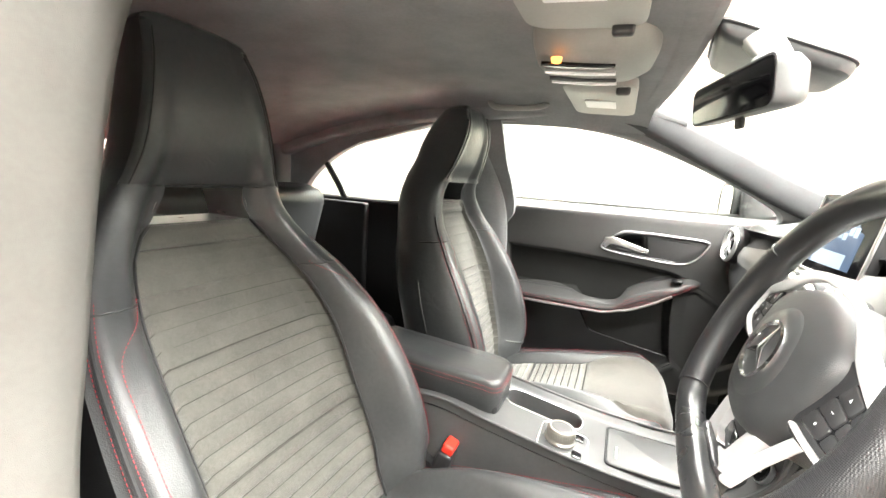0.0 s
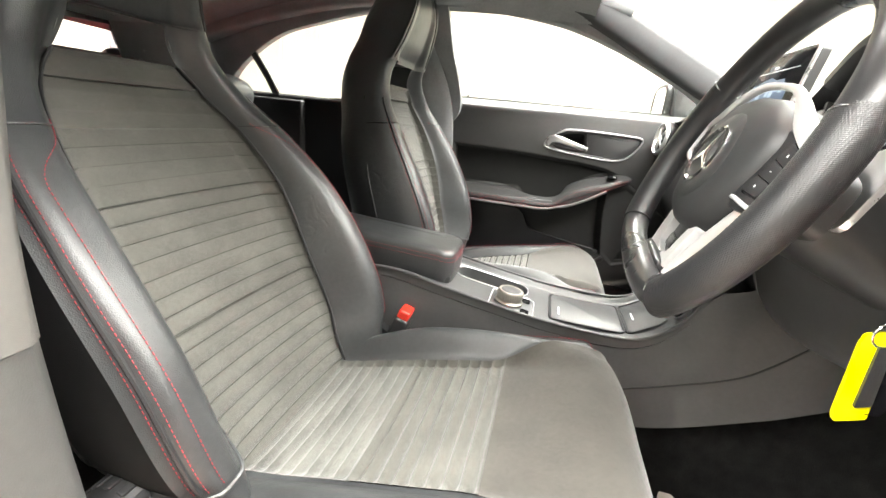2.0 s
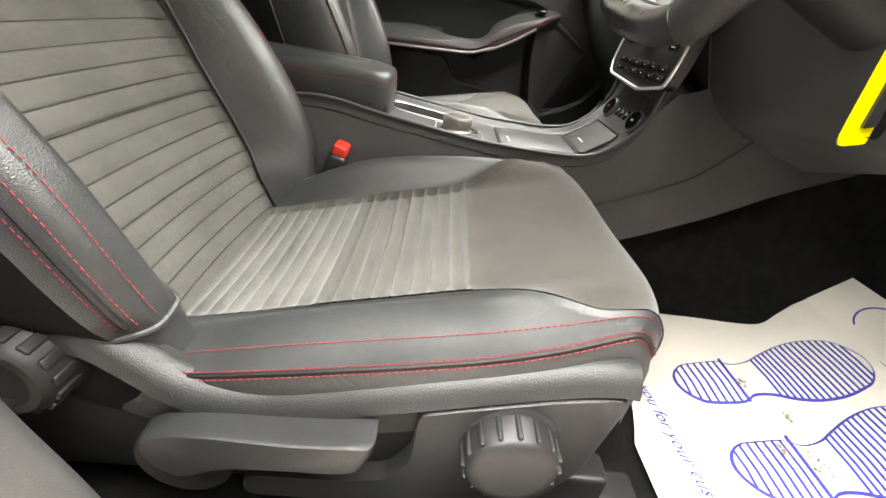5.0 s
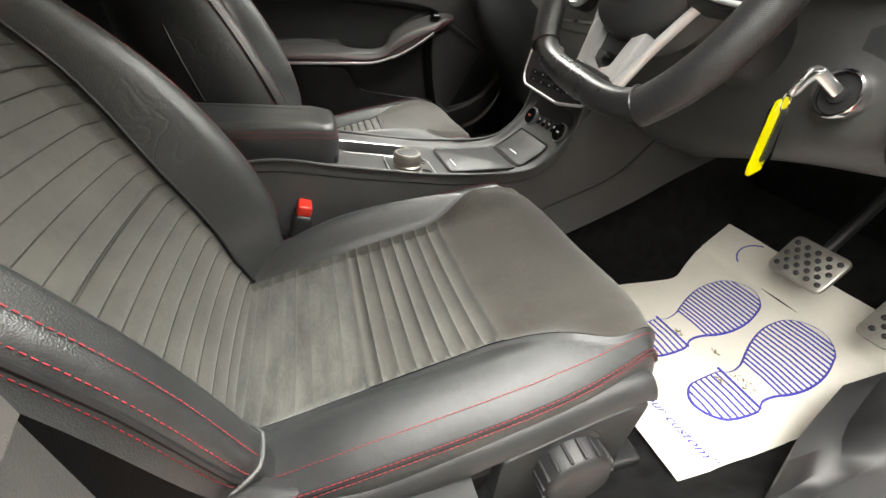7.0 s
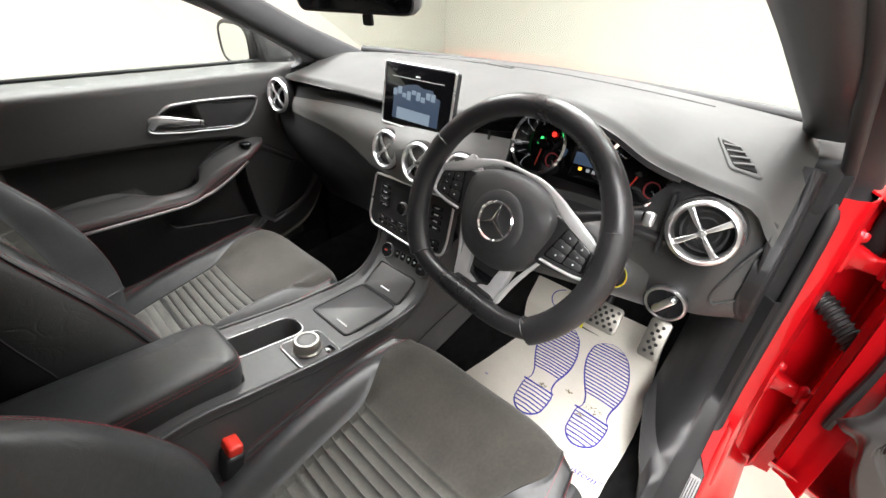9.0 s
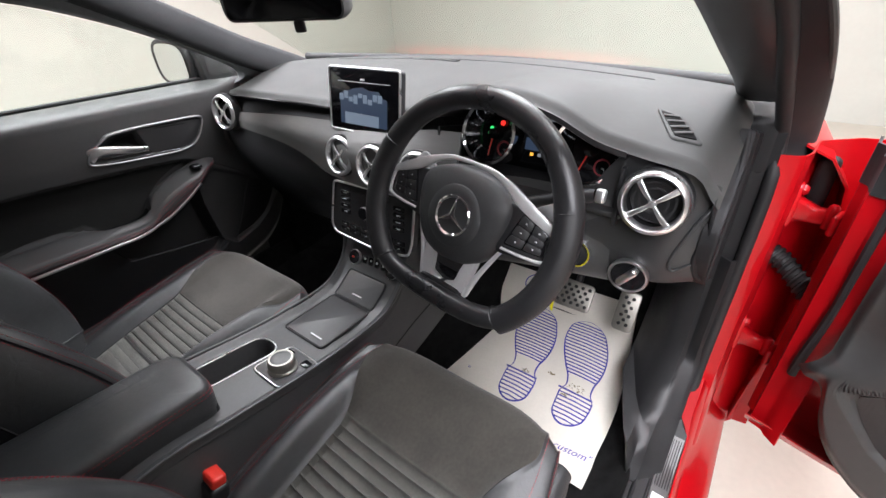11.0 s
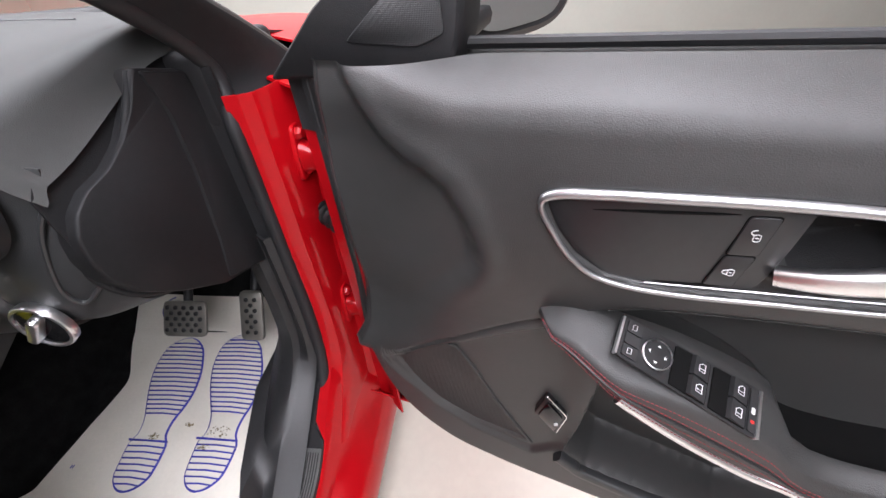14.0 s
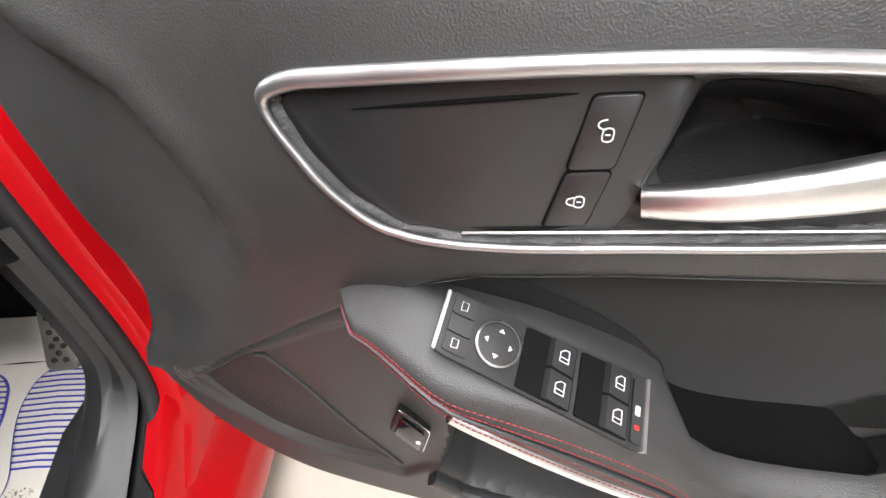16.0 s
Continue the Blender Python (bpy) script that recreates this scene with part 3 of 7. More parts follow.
rows = [[V(*(A_PATH[0][0] + 0.02 + (0.20 + 0.03) * (1 - t * t) * (1 - b) + b * (-0.62) + 0.10 * b * (1 - t * t), (0.70 - 0.12 * b) * t, 1.105 + 0.325 * b + 0.02 * math.sin(3.14 * b))) for t in [-1 + k / 10 for k in range(21)]] for b in [i / 10 for i in range(11)]]
screen_glass = part("windscreen", sheet(rows, 0.004), GLASS, body, "clear windscreen glass")
screen_glass.visible_shadow = False
part("windscreen_edge", tube(spline([(0.56, 0.70, 1.112), (0.66, 0.45, 1.105), (0.735, 0.2, 1.10), (0.76, 0, 1.10), (0.735, -0.2, 1.10), (0.66, -0.45, 1.105), (0.56, -0.70, 1.112)], 40), 0.015, 10), RUBBER, body, "black edge band under the windscreen")
part("windscreen_header", strip([V(-0.075 - 0.04 * (k / 10 - 1) ** 2, 0.60 * (k / 10 - 1), 1.418 - 0.012 * (k / 10 - 1) ** 2) for k in range(21)], 0.06, 0.03), LINING, body)

# cabin floor, bulkhead, rear of the cabin
rows = []
for k in range(30):
    x = -1.55 + 2.35 * k / 29
    z = 0.305 + 0.016 * smooth01(x, 0.15, 0.35) + 0.03 * smooth01(x, 0.38, 0.60) + 0.75 * max(0.0, x - 0.585)
    rows.append([V(x, y, z + 0.06 * smooth01(abs(y), 0.60, 0.70)) for y in [-0.70 + 1.4 * j / 28 for j in range(29)]])
tagged(part("cabin_carpet", sheet(rows, 0.01), CARPET, body), "black cabin carpet")
part("bulkhead", brick((0.80, 0, 0.71), (0.04, 1.40, 0.64), 0.01), CARPET, body)
part("side_lining", brick((-1.12, 0.735, 0.70), (1.08, 0.05, 0.66), 0.02), ENDBLACK, body)
part("rear_side_lining", brick((-1.25, -0.735, 0.75), (1.35, 0.05, 0.95), 0.02), LINING, body)
# added panel where a window would be, to block brightness behind the headrest
part("window_block_panel", brick((-1.28, -0.70, 1.23), (1.15, 0.04, 0.36), 0.01), LINING, body)
part("wing_inner", brick((0.565, 0.728, 0.62), (0.46, 0.03, 0.94), 0.01), CARPET, body)
part("wing_inner", brick((0.66, -0.735, 0.66), (0.28, 0.03, 0.67), 0.01), CARPET, body)
part("sill_lining", brick((-0.30, 0.745, 0.31), (1.5, 0.03, 0.26), 0.01), CARPET, body)
part("kick_lining", brick((0.315, 0.812, 0.45), (0.43, 0.016, 0.46), 0.006), CARPET, body)
for sy in (0.62, -0.62):
    part("rear_pillar_trim", brick((-1.78, sy, 1.10), (0.44, 0.10, 0.36), 0.03), LINING, body)
part("parcel_shelf", brick((-1.66, 0, 0.99), (0.42, 1.3, 0.03), 0.01), ENDBLACK, body)
part("rear_quarter_panel", brick((-1.62, 0.70, 0.70), (0.9, 0.04, 0.62), 0.01), ENDBLACK, body)
part("rear_quarter_outer", brick((-1.45, 0.80, 0.66), (1.75, 0.05, 0.70), 0.02), PAINT, body, "red rear side of the car")
part("rear_quarter_outer", brick((-1.45, -0.82, 0.66), (1.6, 0.05, 0.70), 0.02), PAINT, body, "red rear side of the car")
part("boot_lid", brick((-2.05, 0, 0.85), (0.6, 1.4, 0.25), 0.06), PAINT, body, "red boot lid")
# side windows: dark surrounds with real openings, glass, divider
def ring_panel(inner, grow, y_at, name, label, top):
    """A panel from a window's outline outward; y_at(z) is its slope."""
    pts = [p[:2] for p in spline([(*q, 0) for q in inner], 64, closed=True)]
    cx = sum(p[0] for p in pts) / 64
    cz = sum(p[1] for p in pts) / 64
    rows = []
    for f, back_off in ((0.0, 0.03), (0.0, 0.0), (0.06, -0.006), (0.5, -0.006), (1.0, -0.006), (1.0, 0.03)):
        row = []
        for x, z in pts:
            d = Vector((x - cx, z - cz)).normalized()
            zz = min(z + d.y * grow * f, max(z, top(x)))
            row.append(V(x + d.x * grow * f, y_at(zz) + back_off, zz))
        rows.append(row)
    bm = bmesh.new()
    grid_into(bm, rows, closed_u=True)
    return part(name, bm, LINING, body, label)


def rail_z(x):
    return table([(-1.75, 1.16), (-1.5, 1.265), (-1.25, 1.335), (-0.95, 1.38), (-0.65, 1.395), (-0.40, 1.405), (-0.15, 1.40), (0.05, 1.345), (0.22, 1.265), (0.40, 1.175), (0.56, 1.105)], x)[0]


side_y = lambda z: 0.715 - 0.22 * (z - 1.05)
wl = [(-0.74, 1.040), (-0.76, 1.20), (-0.80, 1.335), (-0.942, 1.321), (-1.081, 1.291), (-1.254, 1.245), (-1.417, 1.153), (-1.515, 1.066), (-1.550, 1.005), (-1.52, 0.990), (-1.343, 1.002), (-1.045, 1.032)]
ring_panel(wl, 0.20, side_y, "rear_window_surround", "dark surround of the rear side window", rail_z)
part("window_divider", strip([V(-1.40, 0.690, 1.185), V(-1.345, 0.712, 1.09), V(-1.30, 0.722, 1.005)], 0.012, 0.03, hint=(1, 0, 0)), RUBBER, body, "black window divider bar")
pane = part("rear_side_window", extrude(wl, lambda a, b, h: V(a, side_y(b) + 0.03 + h, b), 0.004, 0.001), GLASS, body, "clear rear side window")
pane.visible_shadow = False
win = [(-0.545, 1.048), (-0.595, 1.165), (-0.65, 1.28), (-0.655, 1.328), (-0.62, 1.352), (-0.50, 1.357), (-0.363, 1.346), (-0.18, 1.315), (-0.006, 1.257), (0.146, 1.189), (0.227, 1.148), (0.295, 1.100), (0.26, 1.056), (0.0, 1.050)]
ring_panel(win, 0.09, lambda z: side_y(z) + 0.095 * (1 - smooth01(z, 1.045, 1.085)), "window_frame", "dark window frame", rail_z)
pane = part("front_side_window", extrude(win, lambda a, b, h: V(a, side_y(b) + 0.045 + h, b), 0.004, 0.001), GLASS, body, "clear passenger window")
pane.visible_shadow = False

# ---- seats ----
BACK = [  # height, front of the middle, half width, bolster, thickness
    (0.40, -0.500, 0.235, 0.030, 0.16),
    (0.50, -0.512, 0.252, 0.060, 0.17),
    (0.565, -0.540, 0.256, 0.082, 0.17),
    (0.60, -0.556, 0.272, 0.096, 0.17),
    (0.72, -0.620, 0.280, 0.112, 0.16),
    (0.84, -0.690, 0.275, 0.100, 0.15),
    (0.93, -0.752, 0.252, 0.074, 0.13),
    (1.00, -0.800, 0.208, 0.050, 0.14),
    (1.06, -0.812, 0.166, 0.032, 0.15),
    (1.11, -0.800, 0.142, 0.020, 0.16),
    (1.15, -0.789, 0.130, 0.014, 0.16),
    (1.22, -0.786, 0.115, 0.010, 0.16),
    (1.29, -0.797, 0.101, 0.006, 0.14),
    (1.335, -0.815, 0.092, 0.003, 0.10),
]
CUSH = [  # way along, x, height, bolster rise, half width
    (0.0, -0.60, 0.485, 0.015, 0.235),
    (0.15, -0.50, 0.503, 0.028, 0.245),
    (0.40, -0.35, 0.540, 0.048, 0.250),
    (0.65, -0.18, 0.582, 0.034, 0.248),
    (0.80, -0.08, 0.610, 0.012, 0.240),
    (0.88, -0.025, 0.617, 0.003, 0.232),
    (0.93, 0.008, 0.603, 0.004, 0.226),
    (0.97, 0.020, 0.565, 0.0, 0.222),
    (1.0, 0.005, 0.49, 0.0, 0.218),
]


def seat(yc, s, name, label, lean=0.0, lift=0.0):
    """A front seat; s is the sign from its middle towards the middle of the car."""
    root = thing(name, label, "car seat", group="front seats")

    def back(t, z):
        xc, w, bol, th = table(BACK, z)
        xc += lean * (z - 0.40)
        zo = z + lift * smooth01(z, 0.80, 1.05) * (1 - smooth01(z, 1.16, 1.335))
        a = abs(t)
        if a <= 1:
            bump = smooth01(a, 0.54, 0.80) - 0.30 * smooth01(a, 0.86, 1.0) ** 2
            flat = -0.005 * (1 - min(1, a / 0.5) ** 2) if z < 1.0 else 0.006 * (1 - a * a)
            return V(xc + bol * bump + flat, yc + s * w * t, zo)
        e = (a - 1)  # 0..1 round the side to the middle of the back
        x0 = xc + bol * 0.70
        xb = xc - th
        an = 1.5708 * e
        soft_p = 0.5 + 0.40 * smooth01(z, 0.90, 1.02)
        return V(x0 + (xb - x0) * math.sin(an) ** (soft_p + 0.05), yc + s * math.copysign(w * max(0.0, math.cos(an)) ** soft_p, t), zo)

    plain = back
    lim = 0.60

    def edge_at(z):
        return table([(0.40, 0.60), (0.70, 0.60), (0.86, 0.63), (0.93, 0.63), (0.97, 0.62), (1.00, 0.60), (1.025, 0.56), (1.04, 0.52), (1.10, 0.50), (1.12, 0.60)], z)[0]

    def back(t, z):
        # the ribbed panel narrows to a round head
        a, e = abs(t), edge_at(z)
        if a <= lim:
            a = a * e / lim
        elif a < 1:
            a = e + (a - lim) * (1 - e) / (1 - lim)
        return plain(math.copysign(a, t), z)

    rib_pitch, rib_from = 0.0227, 0.691

    def back_rib(t, z, d):
        q = ((z - rib_from) / rib_pitch) % 1.0
        fade = 1 - 0.30 * smooth01(z, 0.68, 0.72) - 0.35 * smooth01(z, 0.84, 0.87)
        return fade * smooth01(d, 0.0, 0.015) * (0.0062 * (abs(math.sin(3.14159 * q)) ** 0.4) - 0.0045)

    rest = part("backrest", patch(back, lim, 2.0, 0.40, 1.034, 34, 56, 0.003, 0.008, sides=(1, 0, 0, 0)), LEATHER, root, "black leather side bolster")
    for ta, tb in ((lim, 1.62), (-1.62, -lim)):
        part("shoulder", patch(back, ta, tb, 1.034, 1.10, 24, 8, 0.0, 0.01), LEATHER, root)
    part("side_bolster", patch(back, -0.99, -lim, 0.40, 1.034, 24, 56, 0.003, 0.008, sides=(0, 1, 0, 0)), LEATHER, root, "black leather side bolster")
    # outer flank: darker than the hide, shade painted in
    part("flank", patch(back, -2.0, -0.99, 0.40, 1.034, 24, 56, 0.0, 0.01), FLANK_SHADE, root, "black outer flank of the backrest, darkened for its shade")
    part("ribbed_panel", patch(back, -lim, lim, 0.43, 1.038, 30, 300, 0.006, 0.012, back_rib), RIBBED, rest, "ribbed charcoal fabric panel")
    # upper part round the slot, and the built-in head restraint
    head = part("headrest", patch(back, -0.999, 0.999, 1.095, 1.335, 40, 26, 0.006, 0.012, sides=(1, 1, 1, 0)), LEATHER, root, "smooth black leather headrest")
    part("headrest_back", patch(back, 1.0, 2.0, 1.095, 1.335, 16, 20, 0.0, 0.01), LEATHER, head)
    part("headrest_back", patch(back, -2.0, -1.0, 1.095, 1.335, 16, 20, 0.0, 0.01), LEATHER, head)
    top = [back(-2.0 + 4.0 * k / 60, 1.335) for k in range(60)]
    mid = sum(top, Vector()) / len(top)
    rings = [top] + [[mid + (p - mid) * math.cos(a) + V(0, 0, 0.022 * math.sin(a)) for p in top] for a in (0.35, 0.7, 1.05, 1.35)]
    part("headrest_top", loft(rings), LEATHER, head)
    # lining of the slot
    ring0, ring1 = [], []
    for t, z in [(-lim + 2 * lim * k / 8, 1.035) for k in range(9)] + [(lim - 2 * lim * k / 8, 1.098) for k in range(9)]:
        p = back(t, z)
        ring0.append(p + V(-0.004, 0, 0))
        ring1.append(p + V(-0.115, 0, 0))
    bm = bmesh.new()
    grid_into(bm, [ring0, ring1], closed_u=True)
    part("slot_lining", bm, SATIN if s > 0 else LEATHER, head)
    # seams
    bm = bmesh.new()
    for t in (lim, -lim):
        tube([back(t, 0.45 + 0.585 * k / 40) + V(0.002, 0, 0) for k in range(41)], 0.0022, 6, bm)
    part("piping", bm, HARD, rest)
    for zs in (0.85, 0.691):
        part("cross_seam", tube([back(-lim + 2 * lim * k / 24, zs) + V(0.0016, 0, 0) for k in range(25)], 0.0009, 6), SEAM_GROOVE_SHADE, rest)
    # dark cords sunk between the back ribs imitate the shade there
    bm = bmesh.new()
    for k in range(-10, 11):
        zr = rib_from + k * rib_pitch
        if zr > 0.46:
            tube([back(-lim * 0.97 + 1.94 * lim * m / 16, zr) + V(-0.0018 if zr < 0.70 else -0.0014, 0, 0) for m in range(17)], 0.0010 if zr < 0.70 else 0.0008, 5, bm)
    stuff(part("rib_groove_shade", bm, SEAM_GROOVE_SHADE, rest))
    # hard moulding line on the outer flank
    for sg in (1, -1):
        part("flank_line", tube(spline([back(sg * 1.30, 0.56) , back(sg * 1.22, 0.60), back(sg * 1.16, 0.70), back(sg * 1.14, 0.85), back(sg * 1.13, 1.0)], 30), 0.0022, 6), HARD, rest)
    bm = bmesh.new()
    tube([back(-0.95 + 1.9 * k / 30, 1.098) + V(-0.002, 0, -0.001) for k in range(31)], 0.002, 6, bm)
    part("headrest_seam", bm, HARD, head)
    bm = bmesh.new()
    for t0, z0, z1 in ((0.875, 0.592, 0.955), (0.932, 0.590, 0.96), (0.962, 0.590, 0.96)):
        for sg in (1, -1):
            line = []
            for k in range(60):
                f = k / 59
                t = t0 - (0.20 * smooth01(f, 0.82, 1.0) ** 1.5 if t0 < 0.9 else 0.0)
                line.append(back(sg * t, z0 + (z1 - z0) * f) + V(0.0016, -s * sg * -0.0016 if t0 > 1 else 0, 0))
            stitches(line, bm=bm)
    stuff(part("red_stitching", bm, THREAD, rest, "red decorative stitching"))
    for sg in (1, -1):
        part("seam_piping", tube([back(sg * 0.947, 0.59 + 0.41 * k / 40) + V(0.001, s * sg * 0.001, 0) for k in range(41)], 0.0028, 6), HARD, rest)

    for sg in (1, -1):
        # hem at the foot of each bolster, seam across its shoulder, edge of the headrest
        if sg == -1:
            part("bolster_hem", tube([back(sg * (lim + 0.06 + (1.35 - lim) * k / 24), 0.586 - 0.012 * math.sin(3.14 * k / 24)) + V(0.001, 0, 0) for k in range(25)], 0.0034, 8), LEATHER, rest)
        part("shoulder_seam", tube([back(sg * (lim + (1.1 - lim) * k / 16), 0.945 + 0.006 * math.sin(3.14 * k / 16)) + V(0.0008, 0, 0) for k in range(17)], 0.0016, 6), HARD, rest)
        part("headrest_edge", tube([plain(sg * table([(1.10, 0.93), (1.17, 0.90), (1.28, 0.88), (1.33, 0.85)], 1.10 + 0.225 * k / 24)[0], 1.10 + 0.225 * k / 24) + V(0.001, 0, 0) for k in range(25)], 0.0018, 6), HARD, head)

    def cushion_plain(t, b):
        x, z, bol, w = table(CUSH, b)
        x -= (0.018 if s > 0 else 0.0) * smooth01(b, 0.74, 0.95)
        a = abs(t)
        bol *= (1.2 if s > 0 else 1.8) if t > 0 else 0.55
        peak = z + bol * smooth01(a, 0.56, 0.76)
        low = 0.537 + 0.195 * (x + 0.43) - 0.09 * smooth01(b, 0.93, 1.0)
        xx = x + 0.022 * smooth01(b, 0.62, 0.9) - 0.045 * (a ** 4) * smooth01(b, 0.62, 0.9)
        return V(xx, yc + s * w * t, peak + (min(low, peak) - peak) * smooth01(a, 0.76, 1.0) - 0.006 * (1 - min(1, a / 0.55) ** 2))

    def cushion(t, b):
        # the suede widens over the thigh bolsters towards the front
        a = abs(t)
        e = lim + 0.27 * smooth01(b, 0.60, 0.86)
        a = a * e / lim if a <= lim else e + (a - lim) * (1 - e) / (1 - lim)
        return cushion_plain(math.copysign(a, t), b)

    def cush_rib(t, b, d):
        x = table(CUSH, b)[0]
        q = ((x + 0.186) / 0.0208) % 1.0
        depth = 0.0095 if x > -0.350 else 0.0042
        return smooth01(d, 0.0, 0.012) * depth * (abs(math.sin(3.14159 * q)) ** 0.45 - 0.7)

    pad = part("cushion", patch(cushion, lim, 1.0, 0.0, 0.97, 18, 60, 0.003, 0.008, sides=(1, 0, 0, 0)), LEATHER, root, "creased black leather cushion bolster")
    part("cushion_bolster", patch(cushion, -1.0, -lim, 0.0, 0.97, 18, 60, 0.003, 0.008, sides=(0, 1, 0, 0)), LEATHER, root, "creased black leather cushion bolster")
    part("ribbed_panel", patch(cushion, -lim, lim, 0.40, 0.645, 30, 130, 0.005, 0.008, cush_rib), RIBBED, pad, "ribbed charcoal fabric panel")
    part("worn_panel", patch(cushion, -lim, lim, 0.05, 0.40, 30, 130, 0.004, 0.008, cush_rib), WORN, pad, "worn pale charcoal fabric panel")
    part("suede_panel", patch(cushion, -lim, lim, 0.645, 1.0, 30, 40, 0.004, 0.010, sides=(1, 1, 1, 0)), SUEDE, pad, "worn charcoal suede thigh panel")
    # cushion cords likewise draw groove shade, blacker in the front field
    bm, worn_bm = bmesh.new(), bmesh.new()
    for k in range(14):
        xr = -0.186 - 0.0208 * k
        lo, hi = 0.05, 0.66
        for _ in range(24):
            half = 0.5 * (lo + hi)
            if table(CUSH, half)[0] < xr:
                lo = half
            else:
                hi = half
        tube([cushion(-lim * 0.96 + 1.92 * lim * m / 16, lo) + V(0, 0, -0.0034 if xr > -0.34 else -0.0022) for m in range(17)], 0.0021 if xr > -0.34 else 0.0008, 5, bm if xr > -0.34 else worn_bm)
    stuff(part("rib_groove_shade", bm, CREASE_SHADE, pad))
    stuff(part("rib_groove_shade", worn_bm, SEAM_GROOVE_SHADE, pad))
    # the folds where the two ribbed fields meet
    part("panel_seam", tube([cushion(-lim + 2 * lim * k / 20, 0.40) + V(0, 0, 0.0005) for k in range(21)], 0.0016, 6), HARD, pad)
    # side wall under the stitching
    for sg in (1, -1):
        rows = []
        for k in range(50):
            b = 0.06 + 0.90 * k / 49
            p = cushion(sg, b)
            rows.append([p, p + V(0, s * sg * 0.004, -0.010), p + V(0, s * sg * 0.005, -0.030), p + V(0, s * sg * 0.002, -0.06), p + V(0, 0, -0.09)])
        part("cushion_side", sheet(rows), LEATHER, pad)
        bm = bmesh.new()
        stitches([cushion_plain(sg * 0.90, 0.10 + 0.84 * k / 80) + V(0, s * sg * 0.0004, 0.0012) for k in range(81)], bm=bm)
        for dz in (0.004, -0.006):
            stitches([cushion(sg, 0.16 + 0.79 * k / 80) + V(0, s * sg * 0.0035, dz) for k in range(81)], bm=bm)
        stuff(part("red_stitching", bm, THREAD, pad, "red decorative stitching"))
        part("seam_piping", tube([cushion(sg, 0.14 + 0.81 * k / 60) + V(0, s * sg * 0.0015, -0.001) for k in range(61)], 0.0028, 6), HARD, pad)
    rows = [[cushion(-1 + 2 * j / 20, 0.97) + V(-0.004 - 0.01 * k, 0, -0.035 * k) for j in range(21)] for k in range(4)]
    part("cushion_front", sheet(rows), LEATHER, pad)
    # base: plastic side trims, runners
    for sg in (1, -1):
        trim = [(-0.62, 0.53), (-0.55, 0.588), (-0.50, 0.580), (-0.45, 0.546), (-0.405, 0.524), (-0.35, 0.523), (-0.203, 0.556), (-0.11, 0.575), (-0.062, 0.581), (-0.050, 0.574), (-0.054, 0.53), (-0.066, 0.455), (-0.09, 0.416), (-0.12, 0.398), (-0.62, 0.388)]
        off = lambda a: 0.224 + 0.008 * smooth01(-a, 0.04, 0.25)
        side = lambda a, b, h: V(a, yc + s * sg * (off(a) + h), b)
        # outer plate goes black to imitate the shaded recess round the lever
        tr = part("side_trim", extrude(rounded(trim, 0.012, 3), side, 0.018 if sg == -1 else 0.034, 0.004), ENDBLACK if sg == -1 else SEATTRIM, root, "satin dark plastic seat side trim")
        if sg == -1:
            # outer side: a proud edge band, the front face, a low ledge, and the controls
            crest = spline([(-0.54, 0, 0.600), (-0.502, 0, 0.592), (-0.450, 0, 0.549), (-0.412, 0, 0.531), (-0.36, 0, 0.528), (-0.28, 0, 0.546), (-0.203, 0, 0.565), (-0.11, 0, 0.584), (-0.062, 0, 0.590), (-0.040, 0, 0.588)], 60)
            rows = []
            for p in crest:
                deep = 0.030 - 0.006 * smooth01(p.x, -0.42, -0.30)
                rows.append([side(p.x, p.z + b, h) for h, b in ((0.000, -0.010), (0.008, -0.001), (0.016, 0.0), (0.024, -0.004), (0.031, -0.011), (0.034, -0.018), (0.035, -deep), (0.018, -deep - 0.002))])
            part("edge_band", sheet(rows), SEATTRIM, tr, "satin dark plastic edge band")
            front = [(-0.228, 0.530), (-0.203, 0.537), (-0.11, 0.556), (-0.062, 0.562), (-0.043, 0.560), (-0.050, 0.52), (-0.062, 0.455), (-0.09, 0.412), (-0.12, 0.395), (-0.30, 0.387), (-0.398, 0.385), (-0.400, 0.402), (-0.391, 0.419), (-0.30, 0.422), (-0.255, 0.430), (-0.232, 0.462)]
            part("front_face", extrude(rounded(front, 0.010, 3), side, 0.0345, 0.007), SEATTRIM, tr, "satin dark plastic face")
            face = yc - s * 0.262
            out = V(0, -s, 0)
            knob = part("height_knob", lathe([(0, -0.006), (0.048, -0.004), (0.048, 0.0), (0.043, 0.003), (0.041, 0.026), (0.036, 0.031), (0.028, 0.033), (0, 0.033)], (-0.143, face, 0.498), out, 36), HARD, tr, "ribbed black adjuster knob")
            bm = bmesh.new()
            for k in range(16):
                an = 6.28318 * k / 16
                brick((-0.143 + 0.0425 * math.cos(an), face - s * 0.015, 0.498 + 0.0425 * math.sin(an)), (0.0045, 0.024, 0.0045), 0.0015, bm=bm, xa=(math.cos(an), 0, math.sin(an)), ya=(0, 1, 0))
            part("knob_rib", bm, HARD, tr)
            part("recline_knob", lathe([(0, -0.03), (0.045, -0.028), (0.045, 0.004), (0.042, 0.010), (0.040, 0.030), (0.034, 0.036), (0.026, 0.036), (0.024, 0.030), (0, 0.028)], (-0.556, yc - s * 0.254, 0.553), out, 40), RUBBER, tr, "ribbed black recline knob")
            bm = bmesh.new()
            for k in range(15):
                an = 6.28318 * k / 15
